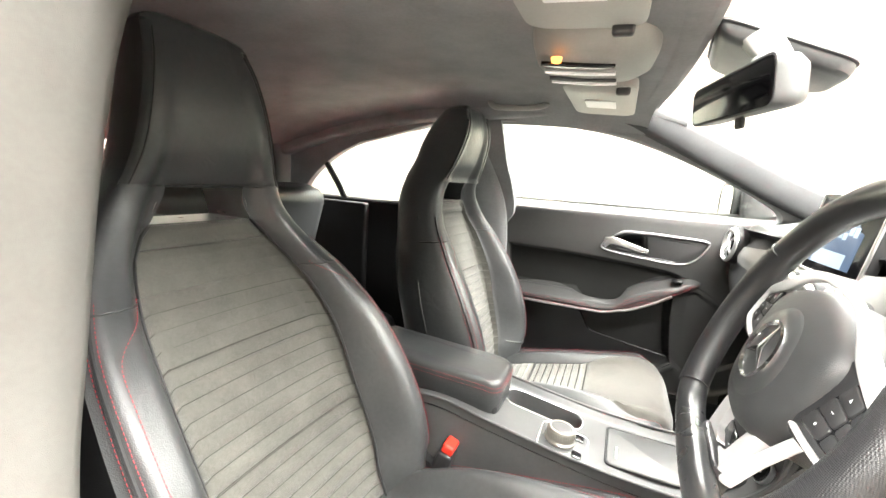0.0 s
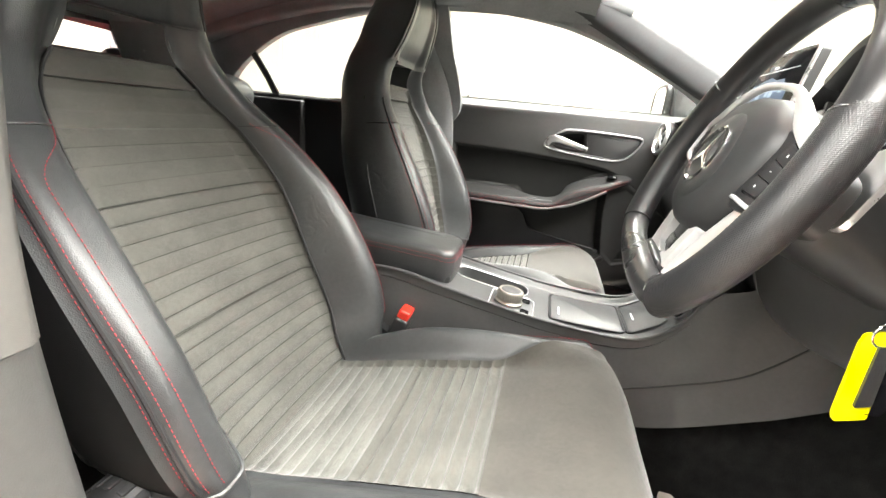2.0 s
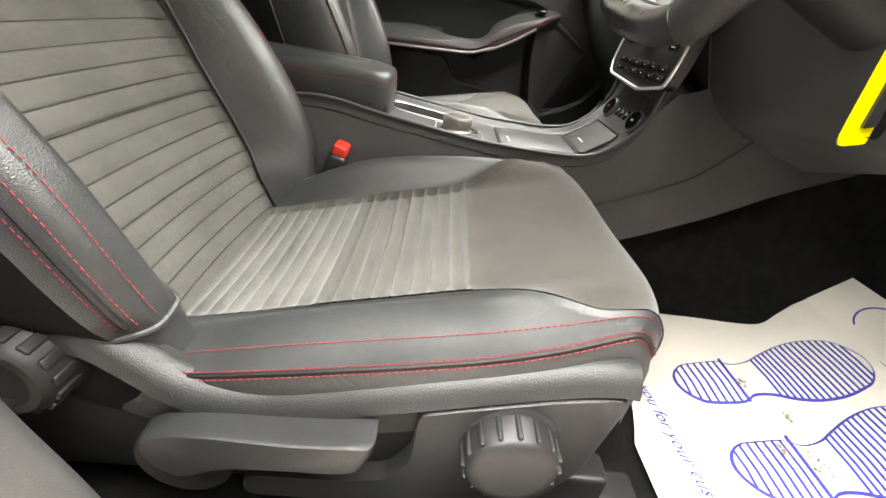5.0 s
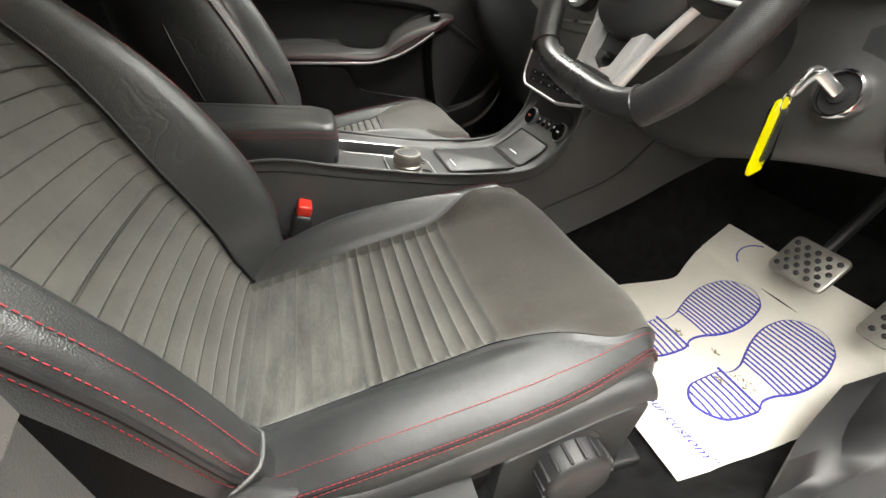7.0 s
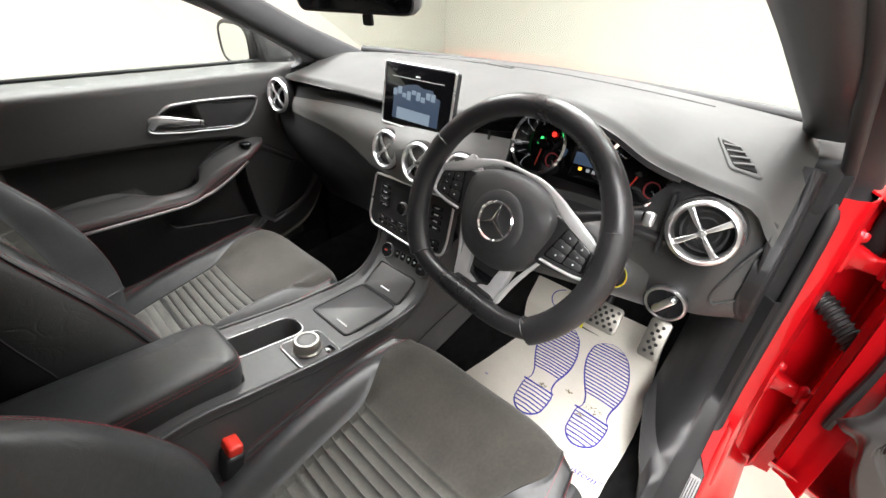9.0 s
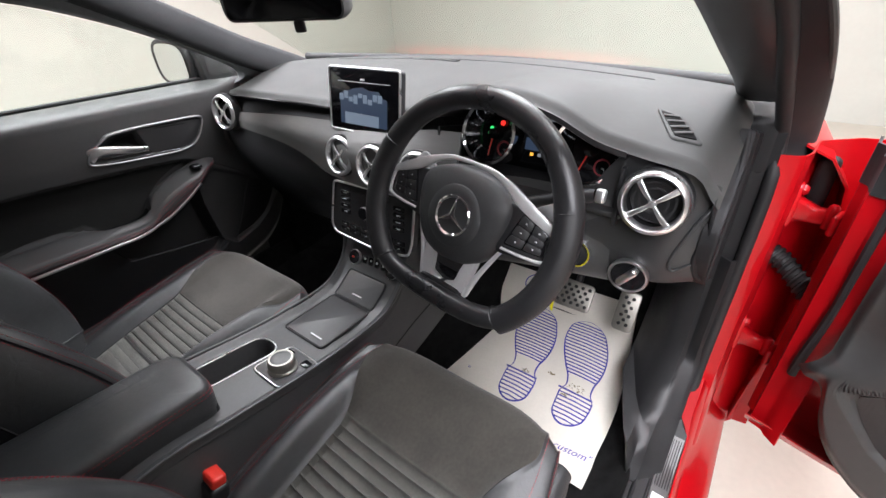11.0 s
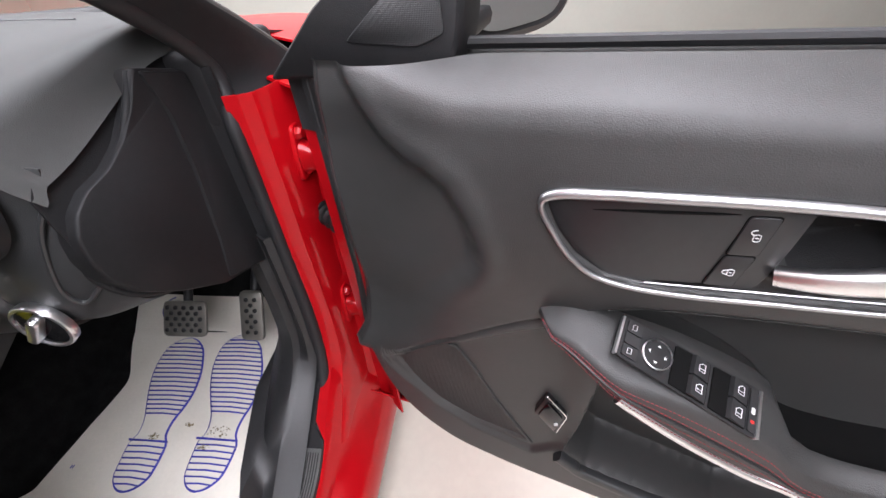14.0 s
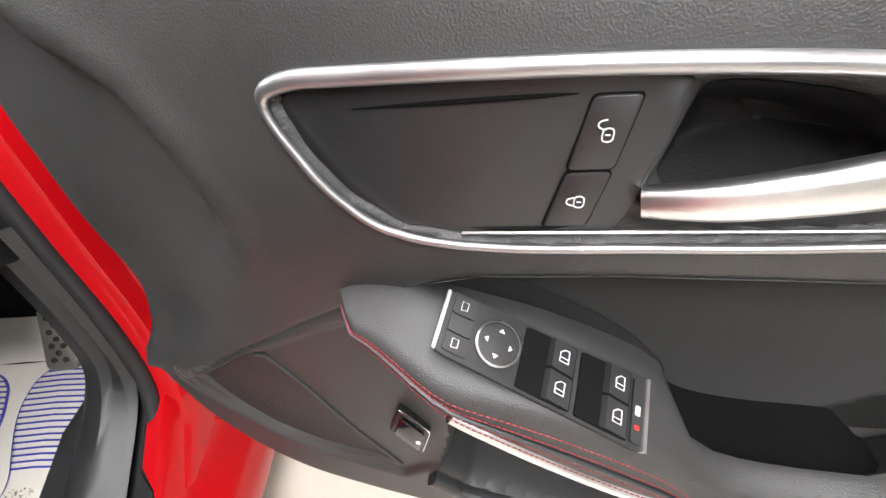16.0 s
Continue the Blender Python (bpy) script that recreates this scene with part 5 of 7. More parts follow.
for a0 in (-0.068, 0.068):
    kn = part("climate_knob", lathe([(0.019, 0.0), (0.019, 0.012), (0.017, 0.014), (0, 0.014)], clim_pl(a0, 0, 0.002), CN, 28), GLOSS, clim)
    part("knob_ring", lathe([(0.0195, 0.0), (0.0205, 0.004), (0.0205, 0.010), (0.019, 0.011)], clim_pl(a0, 0, 0.002), CN, 28), SATIN, kn, "silver ring")
    part("knob_mark", extrude(rect(0.010, 0.004, 0.001), lambda a, b, h: clim_pl(a + a0, b, h + 0.0162), 0.0004, 0.0001), BUCKLE if a0 < 0 else WHITE, kn)
for k in range(4):
    key = part("climate_key", extrude(rect(0.016, 0.024, 0.003), lambda a, b, h: clim_pl(a - 0.034 + 0.0225 * k, b, h + 0.002), 0.004, 0.001), GLOSS, clim)
    part("key_mark", extrude(rect(0.006, 0.006, 0.001), lambda a, b, h: clim_pl(a - 0.034 + 0.0225 * k, b + 0.004, h + 0.006), 0.0004, 0.0001), WHITE, key)
part("stack_base", brick((0.19, 0.0125, 0.72), (0.08, 0.20, 0.10), 0.02, xa=(0.9, 0, -0.43)), HARD, dash)

# light switch, ignition barrel, end cap
LN = (-0.985, -0.03, -0.06)
lsw = part("light_switch", lathe([(0.0335, -0.006), (0.0345, 0.002), (0.033, 0.005), (0.030, 0.0055), (0.029, 0.0)], (0.188, -0.600, 0.853), LN, 36), SATIN, dash, "light switch in a silver ring")
part("switch_face", lathe([(0.030, 0.0), (0.029, 0.003), (0, 0.004)], (0.188, -0.600, 0.853), LN, 30), GLOSS, lsw)
part("switch_bar", brick((0.180, -0.600, 0.856), (0.018, 0.012, 0.045), 0.004, xa=(-0.985, 0, -0.06), ya=(0, 0.8, 0.6)), SATIN, lsw, "silver turning bar")
IC, IN = Vector((0.190, -0.503, 0.866)), Vector((-0.97, 0.05, 0.2)).normalized()
ign = part("ignition_ring", lathe([(0.0265, -0.012), (0.027, 0.001), (0.0258, 0.0035), (0.0232, 0.003), (0.022, -0.004)], IC, IN, 40), CHROME, dash, "thin silver ignition ring")
part("ignition_core", lathe([(0.024, -0.008), (0.022, -0.003), (0.012, -0.001), (0.010, 0.003), (0, 0.003)], IC, IN, 30), ENDBLACK, ign, "black lock face")
panel = [(0.366, 1.081), (0.435, 1.063), (0.440, 1.0), (0.441, 0.918), (0.438, 0.819), (0.440, 0.745), (0.343, 0.780), (0.273, 0.829), (0.225, 0.872), (0.202, 0.910), (0.197, 0.940), (0.201, 0.965), (0.214, 0.985), (0.237, 0.998), (0.272, 1.005), (0.303, 1.020), (0.338, 1.048)]
cap = part("end_cap", extrude(rounded(panel, 0.006, 3), lambda a, b, h: V(a, -0.688 - h, b), 0.024, 0.006, steps=3), ENDBLACK, dash, "soft black end panel of the dashboard")
fold = [(0.368, 1.077), (0.433, 1.060), (0.438, 1.0), (0.439, 0.918), (0.436, 0.819), (0.437, 0.750), (0.350, 0.784), (0.366, 0.849), (0.380, 0.95), (0.383, 1.024)]
part("cap_fold", extrude(rounded(fold, 0.006, 3), lambda a, b, h: V(a, -0.709 - h - 0.10 * (a - 0.37), b), 0.007, 0.004, steps=3), ENDBLACK, cap, "raised rear edge of the end panel")
part("cap_return", sheet([[V(0.437, -0.712, z), V(0.440, -0.730, z), V(0.438, -0.755, z)] for z in span(0.745, 1.062, 20)], 0.003), ENDBLACK, cap)
lip = spline([(0.366, -0.705, 1.076), (0.334, -0.709, 1.044), (0.306, -0.709, 1.018), (0.268, -0.705, 0.999), (0.240, -0.698, 0.988), (0.221, -0.692, 0.964), (0.205, -0.692, 0.930), (0.207, -0.691, 0.903), (0.226, -0.698, 0.868), (0.262, -0.706, 0.842)], 50)
part("end_cap_lip", tube([p + V(0.001, 0.003, 0) for p in lip], 0.0048, 10), ENDBLACK, dash, "rounded lip of the end panel")
lip = spline([(0.232, -0.687, 1.003), (0.207, -0.692, 0.998), (0.195, -0.676, 0.964), (0.190, -0.658, 0.905), (0.198, -0.664, 0.880), (0.206, -0.688, 0.898)], 30)
part("fascia_lip", tube([p + V(0.0015, 0.0015, 0) for p in lip], 0.0030, 8), SOFT, dash, "rounded lip of the fascia")
rows = []
for k in range(21):
    f = k / 20
    z = 0.36 + 0.445 * f
    xa = table([(0, 0.15), (0.18, 0.275), (0.31, 0.370), (0.42, 0.412), (0.58, 0.424), (1, 0.424)], f)[0]
    xb = table([(0, 0.19), (0.18, 0.315), (0.31, 0.395), (0.42, 0.422), (0.58, 0.430), (1, 0.430)], f)[0]
    deep = [V(xa + dx, y, max(z, 0.43 + 0.0005 * k)) for dx, y in ((0.24, -0.602), (0.14, -0.632), (0.07, -0.655), (0.03, -0.672))]
    rows.append([V(xa + 0.34, -0.60, max(z, 0.43 + 0.0005 * k))] + deep + [V(xa + 0.006, -0.690, z), V(xa, -0.712, z), V(xa + 0.012, -0.722, z), V(xb - 0.01, -0.742, z), V(xb, -0.752, z)])
part("kick_panel", sheet(rows, 0.004), HARD, dash, "hard black kick panel")

# ---- centre console ----
console = thing("centre_console", "satin anthracite centre console with lids", "console")
CTOP = [(-0.66, 0.655), (-0.46, 0.668), (-0.34, 0.648), (-0.20, 0.626), (-0.11, 0.614), (0.03, 0.612), (0.07, 0.625), (0.105, 0.652), (0.14, 0.70), (0.16, 0.76)]
SLOT = (-0.255, 0.058, 0.085, 0.034)


def console_top(x, y):
    z = table(CTOP, x)[0]
    e = abs(y - 0.0125) / 0.1125
    z += 0.010 * smooth01(e, 0.80, 0.97) - 0.018 * smooth01(e, 0.985, 1.0)
    dx, dy = abs(x - SLOT[0]) - (SLOT[2] - 0.03), abs(y - SLOT[1]) - (SLOT[3] - 0.03)
    sd = math.hypot(max(dx, 0), max(dy, 0)) + min(max(dx, dy), 0) - 0.03
    return V(x, y, z - 0.07 * (1 - smooth01(sd, -0.006, 0.0)))


part("console_top", sheet([[console_top(x, y) for y in span(-0.10, 0.125, 64)] for x in span(-0.66, 0.16, 200)]), CONSOLE, console, "satin anthracite top with an open slot")
part("slot_trim", tube([console_top(SLOT[0] + a, SLOT[1] + b) + V(0, 0, 0.0) for a, b in rounded([(-0.088, -0.037), (0.088, -0.037), (0.088, 0.037), (-0.088, 0.037)], 0.034, 6)], 0.0016, 6, closed=True), SATIN, console)
for sg, y0 in ((-1, -0.100), (1, 0.125)):
    rows = []
    for x in span(-0.66, 0.50, 60):
        zt = table(CTOP, min(x, 0.16))[0] - 0.010 + 0.10 * smooth01(x, 0.16, 0.40)
        fl = 0.10 * smooth01(x, 0.08, 0.42)
        zl = table([(-0.66, 0.42), (0.10, 0.46), (0.27, 0.545), (0.37, 0.61), (0.50, 0.67)], x)[0]
        rows.append(spline([(x, y0, zt), (x, y0 + sg * (0.008 + 0.3 * fl), zt - 0.25 * (zt - zl)), (x, y0 + sg * (0.016 + 0.4 * fl), zt - 0.6 * (zt - zl)), (x, y0 + sg * (0.030 + 0.4 * fl), zl)], 12))
    part("console_side", sheet(rows, 0.003), CONSOLE if sg < 0 else HARD, console, "satin dark console flank")
    part("console_rail", tube(spline([(-0.62, y0, 0.664), (-0.46, y0, 0.680), (-0.34, y0, 0.660), (-0.17, y0, 0.633), (-0.03, y0, 0.623), (0.05, y0, 0.628), (0.10, y0, 0.657), (0.135, y0, 0.705), (0.15, y0 * 1.02, 0.78)], 60), 0.0034, 8), CONSOLE, console)
    part("flank_line", tube(spline([(0.02, y0 + sg * 0.022, 0.52), (0.12, y0 + sg * 0.028, 0.56), (0.22, y0 + sg * 0.05, 0.62), (0.30, y0 + sg * 0.055, 0.70)], 24), 0.0018, 6), RUBBER, console)
part("tunnel_carpet", sheet([[V(x, y, 0.30 + (0.26 + 0.12 * smooth01(x, 0.2, 0.5)) * (1 - smooth01(abs(y), 0.07, 0.15))) for y in span(-0.22, 0.22, 24)] for x in span(-0.7, 0.7, 20)]), CARPET, console)


def on_console(a, b, h):
    return V(a, b, table(CTOP, a)[0] + h)


def bent_plate(x0, x1, y0, y1, h, name, material, parent, label="", r=0.010):
    poly = rounded([(x0, y0), (x1, y0), (x1, y1), (x0, y1)], r, 4)
    return part(name, extrude(poly, on_console, h, 0.0012), material, parent, label)


lid = bent_plate(-0.112, 0.036, -0.050, 0.083, 0.003, "lid", CONSOLE, console, "flush lid with a rounded outline")
part("lid_gap", tube([on_console(a, b, 0.0014) for a, b in rounded([(-0.115, -0.053), (0.039, -0.053), (0.039, 0.086), (-0.115, 0.086)], 0.012, 4)], 0.0022, 6, closed=True), RUBBER, lid)
part("lid_mark", brick((-0.095, -0.012, 0.6195), (0.004, 0.040, 0.0012), 0.0005), WHITE, lid)
lid2 = bent_plate(0.046, 0.108, -0.050, 0.083, 0.0025, "ashtray_lid", CONSOLE, console, "small flush ashtray lid")
part("lid_gap", tube([on_console(a, b, 0.0012) for a, b in rounded([(0.043, -0.053), (0.111, -0.053), (0.111, 0.086), (0.043, 0.086)], 0.010, 4)], 0.0020, 6, closed=True), RUBBER, lid2)
part("lid_mark", brick((0.060, 0.012, 0.6275), (0.004, 0.034, 0.0012), 0.0005, xa=(0.95, 0, 0.3)), WHITE, lid2)
base = bent_plate(-0.245, -0.150, -0.090, 0.006, 0.004, "controller_base", CONSOLE, console, "controller plate with a satin edge", 0.014)
part("base_edge", tube([on_console(a, b, 0.0035) for a, b in rounded([(-0.245, -0.090), (-0.150, -0.090), (-0.150, 0.006), (-0.245, 0.006)], 0.014, 4)], 0.0016, 6, closed=True), SATIN, base)
dial = part("controller_dial", lathe([(0.030, 0.0), (0.031, 0.006), (0.026, 0.010), (0.0275, 0.014), (0.0275, 0.028), (0.0255, 0.0305), (0.0215, 0.0305)], (-0.205, -0.043, 0.629), (0.08, 0, 1), 40), STEEL, console, "knurled silver rotary controller")
part("dial_face", lathe([(0.0222, 0.0290), (0.0205, 0.0300), (0.012, 0.0296), (0, 0.0294)], (-0.205, -0.043, 0.629), (0.08, 0, 1), 36), CONSOLE, dial, "dark grey dial face")
bm = bmesh.new()
for k in range(36):
    an = 6.28318 * k / 36
    brick((-0.2035 + 0.0278 * math.cos(an), -0.043 + 0.0278 * math.sin(an), 0.650), (0.0014, 0.0024, 0.013), 0.0005, xa=(math.cos(an), math.sin(an), 0), ya=(-math.sin(an), math.cos(an), 0), bm=bm)
part("knurl", bm, STEEL, dial)
for dy in (-0.072, -0.012):
    part("controller_key", extrude(rect(0.018, 0.022, 0.004), lambda a, b, h: on_console(a - 0.168, b + dy, h + 0.004), 0.003, 0.001), GLOSS, base)

# armrest on the console
arm = thing("armrest", "black leather armrest with red stitching on the console", "armrest")
rings = []
outline = rounded([(-0.68, -0.066), (-0.335, -0.060), (-0.335, 0.086), (-0.68, 0.092)], [0.01, 0.035, 0.035, 0.01], 6)
cx, cy = -0.50, 0.013
for h, f in ((0.664, 0.93), (0.668, 0.965), (0.690, 0.985), (0.702, 1.0), (0.720, 1.0), (0.732, 0.985), (0.739, 0.94), (0.742, 0.85), (0.744, 0.5)):
    rings.append([V(cx + (a - cx) * (f + (1 - f) * 0.5), cy + (b - cy) * f, h - 0.02 * smooth01(a, -0.45, -0.33)) for a, b in outline])
pad = part("armrest_pad", loft(rings), LEATHER, arm, "black leather pad")
bm = bmesh.new()
for hh, f in ((0.727, 0.996), (0.718, 1.004)):
    stitches([V(cx + (a - cx) * (f + (1 - f) * 0.5), cy + (b - cy) * f, hh - 0.02 * smooth01(a, -0.45, -0.33)) for a, b in outline[5:-5]], bm=bm)
stuff(part("red_stitching", bm, THREAD, pad, "red decorative stitching"))
part("armrest_support", brick((-0.50, 0.013, 0.655), (0.32, 0.13, 0.03), 0.01), HARD, arm)

# belt buckles
for y, s in ((-0.125, 1), (0.150, -1)):
    buckle = thing("belt_buckle", "black seat belt buckle with a red button beside the seat", "seat belt buckle", group="seat belt buckles")
    ax = Vector((0.30, 0, 0.95)).normalized()
    sd = V(0, 1, 0)
    pl = box_frame((-0.425, y + 0.012 * s, 0.545), ax.cross(sd) * -1, sd)
    part("buckle_body", brick((-0.432, y + 0.010 * s, 0.530), (0.034, 0.062, 0.12), 0.008, xa=(0.95, 0, -0.30)), HARD, buckle)
    part("red_button", brick((-0.412, y + 0.010 * s, 0.594), (0.026, 0.052, 0.022), 0.005, xa=(0.95, 0, -0.30)), BUCKLE, buckle, "red release button")
    part("buckle_stalk", brick((-0.46, y + 0.010 * s, 0.43), (0.02, 0.035, 0.14), 0.006), SATIN, buckle)

# ---- steering wheel ----
WHEEL_TILT, WHEEL_R, RIM_UP = 22.0, 0.184, 0.015
WT = radians(WHEEL_TILT)
cx0, cy0, wn = V(0, -1, 0), V(math.sin(WT), 0, math.cos(WT)), V(-math.cos(WT), 0, math.sin(WT))
WC = Vector((0.0, -0.357, 0.99)) - wn * 0.033
# the wheel stands a little turned to the right on its column
STEER = radians(7.5)
wx, wy = cx0 * math.cos(STEER) - cy0 * math.sin(STEER), cy0 * math.cos(STEER) + cx0 * math.sin(STEER)


def on_column(a, b, h=0.0):
    return WC + cx0 * a + cy0 * b + wn * h


def wp(a, b, h=0.0):
    return WC + wx * a + wy * b + wn * h


wheel = thing("steering_wheel", "black leather sports steering wheel with silver spokes", "steering wheel")
NR = 120


def rim_path(k):
    an = 6.28318 * k / NR
    a, b = WHEEL_R * math.cos(an), WHEEL_R * math.sin(an)
    x = -0.55 * WHEEL_R - b
    if x > 0:
        b = -0.55 * WHEEL_R - (x - 0.95 * x * x / WHEEL_R)
    return a, b + 0.003


rings = []
for k in range(NR):
    a, b = rim_path(k)
    an = math.atan2(b, a)
    grip = 0.0035 * (math.exp(-((an - 0.35) / 0.35) ** 2) + math.exp(-((abs(an) - 2.79) / 0.35) ** 2 if an > 0 else -9))
    out = V(0, 0, 0) + (wx * math.cos(an) + wy * math.sin(an))
    r1, r2 = 0.0185 + grip, 0.0175
    rings.append([wp(a, b, RIM_UP) + out * (r1 * math.cos(q)) + wn * (r2 * math.sin(q)) for q in [6.28318 * j / 16 for j in range(16)]])
bm = bmesh.new()
grid_into(bm, rings, closed_u=True, closed_v=True)
rim = part("rim", bm, RIMLEATHER, wheel, "black leather rim, flat at the bottom")
for c0 in (0, 180):
    rings = []
    for k in range(25):
        an = radians(c0 - 34 + 68 * k / 24 - (12 if c0 == 0 else -12))
        a, b = WHEEL_R * math.cos(an), WHEEL_R * math.sin(an)
        out = wx * math.cos(an) + wy * math.sin(an)
        rings.append([wp(a, b + 0.003, RIM_UP) + out * (0.0222 * math.cos(q)) + wn * (0.0186 * math.sin(q)) for q in [6.28318 * j / 18 for j in range(18)]])
    bm = bmesh.new()
    grid_into(bm, rings, closed_u=True)
    part("grip_panel", bm, GRIPLEATHER, rim, "finely perforated leather grip")
for an in (22, 158, 228, 312):
    k = int(an / 360 * NR)
    a, b = rim_path(k)
    out = (wx * math.cos(radians(an)) + wy * math.sin(radians(an)))
    part("rim_seam", tube([wp(a, b, RIM_UP) + out * (0.0200 * math.cos(q)) + wn * (0.0180 * math.sin(q)) for q in [6.28318 * j / 20 for j in range(20)]], 0.0012, 6, closed=True), HARD, rim)
# airbag cover
padpoly = spline([(-0.088, 0.052, 0), (-0.05, 0.074, 0), (0.0, 0.080, 0), (0.05, 0.074, 0), (0.088, 0.052, 0), (0.092, 0.015, 0), (0.078, -0.035, 0), (0.048, -0.070, 0), (0.0, -0.082, 0), (-0.048, -0.070, 0), (-0.078, -0.035, 0), (-0.092, 0.015, 0)], 60, closed=True)
rings = []
for f, h in ((1.0, -0.045), (1.0, -0.010), (0.985, 0.004), (0.94, 0.014), (0.85, 0.021), (0.65, 0.027), (0.4, 0.030), (0.15, 0.031)):
    rings.append([wp(p.x * f, p.y * f, h) for p in padpoly])
airbag = part("airbag_cover", loft(rings), SOFT, wheel, "grained black airbag cover")
part("cover_dish", lathe([(0.052, 0.0270), (0.050, 0.0292), (0.036, 0.0312), (0, 0.0305)], WC, wn, 44), SOFT, airbag)
part("emblem_ring", lathe([(0.034, 0.029), (0.034, 0.033), (0.0315, 0.0345), (0.029, 0.032), (0.029, 0.029)], WC, wn, 44), CHROME, airbag, "plain chrome ring")
part("emblem_disc", lathe([(0.030, 0.0295), (0, 0.031)], WC, wn, 36), GLOSS, airbag)
for an in (90, 210, 330):
    d = wx * math.cos(radians(an)) + wy * math.sin(radians(an))
    part("emblem_bar", strip([WC + wn * 0.0335, WC + wn * 0.033 + d * 0.012, WC + wn * 0.032 + d * 0.030], [0.011, 0.0065, 0.0015], [0.004, 0.003, 0.0015], hint=wn), CHROME, airbag)
# silver shoulders that run from the top of the cover round the key fields
KEYQ = [(0.090, -0.012), (0.107, 0.046), (0.153, 0.027), (0.156, -0.009)]


def in_keys(f, g):
    """f from the cover outward, g upward, inside a key field."""
    lo = Vector((*KEYQ[0], 0)).lerp(Vector((*KEYQ[3], 0)), f)
    hi = Vector((*KEYQ[1], 0)).lerp(Vector((*KEYQ[2], 0)), f)
    return lo.lerp(hi, g)


def arm_h(a):
    return 0.012 - 0.010 * smooth01(abs(a), 0.07, 0.17)


for s in (-1, 1):
    sp = part("spoke", extrude(rounded([(s * 0.070, 0.055), (s * 0.120, 0.050), (s * 0.163, 0.034), (s * 0.170, -0.012), (s * 0.135, -0.024), (s * 0.080, -0.030)], 0.010, 3), lambda a, b, h: wp(a, b, h - 0.030 + arm_h(a)), 0.030, 0.006), HARD, wheel)
    ring = spline([(s * 0.0, 0.0885, 0), (s * 0.04, 0.086, 0), (s * 0.073, 0.074, 0), (s * 0.098, 0.060, 0), (s * 0.128, 0.046, 0), (s * 0.156, 0.033, 0), (s * 0.163, 0.022, 0), (s * 0.163, -0.008, 0), (s * 0.152, -0.0165, 0), (s * 0.12, -0.019, 0), (s * 0.090, -0.0185, 0)], 60)
    wides = [table([(0.0, 0.006), (0.15, 0.010), (0.30, 0.019), (0.42, 0.017), (0.55, 0.010), (0.65, 0.007), (0.8, 0.005), (1.0, 0.004)], k / 59)[0] for k in range(60)]
    part("silver_shoulder", strip([wp(p.x, p.y, arm_h(p.x) + 0.002) for p in ring], wides, 0.007, hint=wn), SILVER, wheel, "satin silver shoulder of the spoke")
    quad = [in_keys(0, 0), in_keys(0, 1), in_keys(1, 1), in_keys(1, 0)]
    part("key_field", extrude(rounded([(s * q.x, q.y) for q in quad], 0.007, 4), lambda a, b, h: wp(a, b, h + arm_h(a) - 0.002), 0.004, 0.0015), GLOSS, sp)
    for i in range(2):
        for j in range(3):
            f0, f1, g0, g1 = 0.05 + 0.46 * i, 0.47 + 0.46 * i, 0.05 + 0.31 * j, 0.34 + 0.31 * j
            cell = [in_keys(f0, g0), in_keys(f1, g0), in_keys(f1, g1), in_keys(f0, g1)]
            mid_k = in_keys((f0 + f1) / 2, (g0 + g1) / 2)
            kp = part("wheel_key", extrude(rounded([(s * q.x, q.y) for q in cell], 0.003, 3), lambda a, b, h: wp(a, b, h + arm_h(a) + 0.002), 0.0018, 0.0008), HARD, sp)
            shape = [(-0.0018, -0.001), (0.0018, -0.001), (0.0, 0.0022)] if j == 2 else (rect(0.0040, 0.0010, 0.0004) if j == 1 else rect(0.0026, 0.0026, 0.0008))
            part("key_mark", extrude(shape, lambda a, b, h: wp(a + s * mid_k.x, b + mid_k.y, h + arm_h(mid_k.x) + 0.0039), 0.0003, 0.0001), WHITE, kp)
    part("paddle", extrude(rounded([(s * 0.10, 0.050), (s * 0.140, 0.076), (s * 0.158, 0.050), (s * 0.162, 0.0), (s * 0.125, -0.005)], 0.012, 3), lambda a, b, h: wp(a, b, h - 0.042), 0.006, 0.002), SATIN, wheel, "silver shift paddle")
    # lower spoke: a silver bracket of two legs round a dark insert, with a slim rib up to the keys
    leg = [(s * 0.054, -0.064), (s * 0.050, -0.098), (s * 0.043, -0.129), (s * 0.003, -0.132), (s * 0.003, -0.121), (s * 0.024, -0.113), (s * 0.029, -0.085), (s * 0.036, -0.064)]
    part("lower_spoke", extrude(rounded(leg, 0.005, 3), lambda a, b, h: wp(a, b, h - 0.014 + 0.10 * (abs(a) - 0.03)), 0.018, 0.004), SILVER, wheel, "satin silver lower spoke")
    rib = spline([(s * 0.090, -0.020, 0), (s * 0.078, -0.044, 0), (s * 0.060, -0.086, 0), (s * 0.047, -0.130, 0)], 24)
    part("spoke_rib", strip([wp(p.x, p.y, -0.006) for p in rib], [0.004 + 0.006 * k / 23 for k in range(24)], 0.014, hint=wn), SILVER, wheel, "slim silver rib")
part("lower_insert", extrude(rounded([(-0.046, -0.050), (0.046, -0.050), (0.030, -0.122), (-0.030, -0.122)], 0.008, 3), lambda a, b, h: wp(a, b, h - 0.024), 0.018, 0.004), HARD, wheel, "black insert between the silver legs")
part("insert_step", extrude(rounded([(-0.027, -0.098), (0.027, -0.098), (0.024, -0.114), (-0.024, -0.114)], 0.004, 3), lambda a, b, h: wp(a, b, h - 0.010), 0.006, 0.002), GLOSS, wheel)
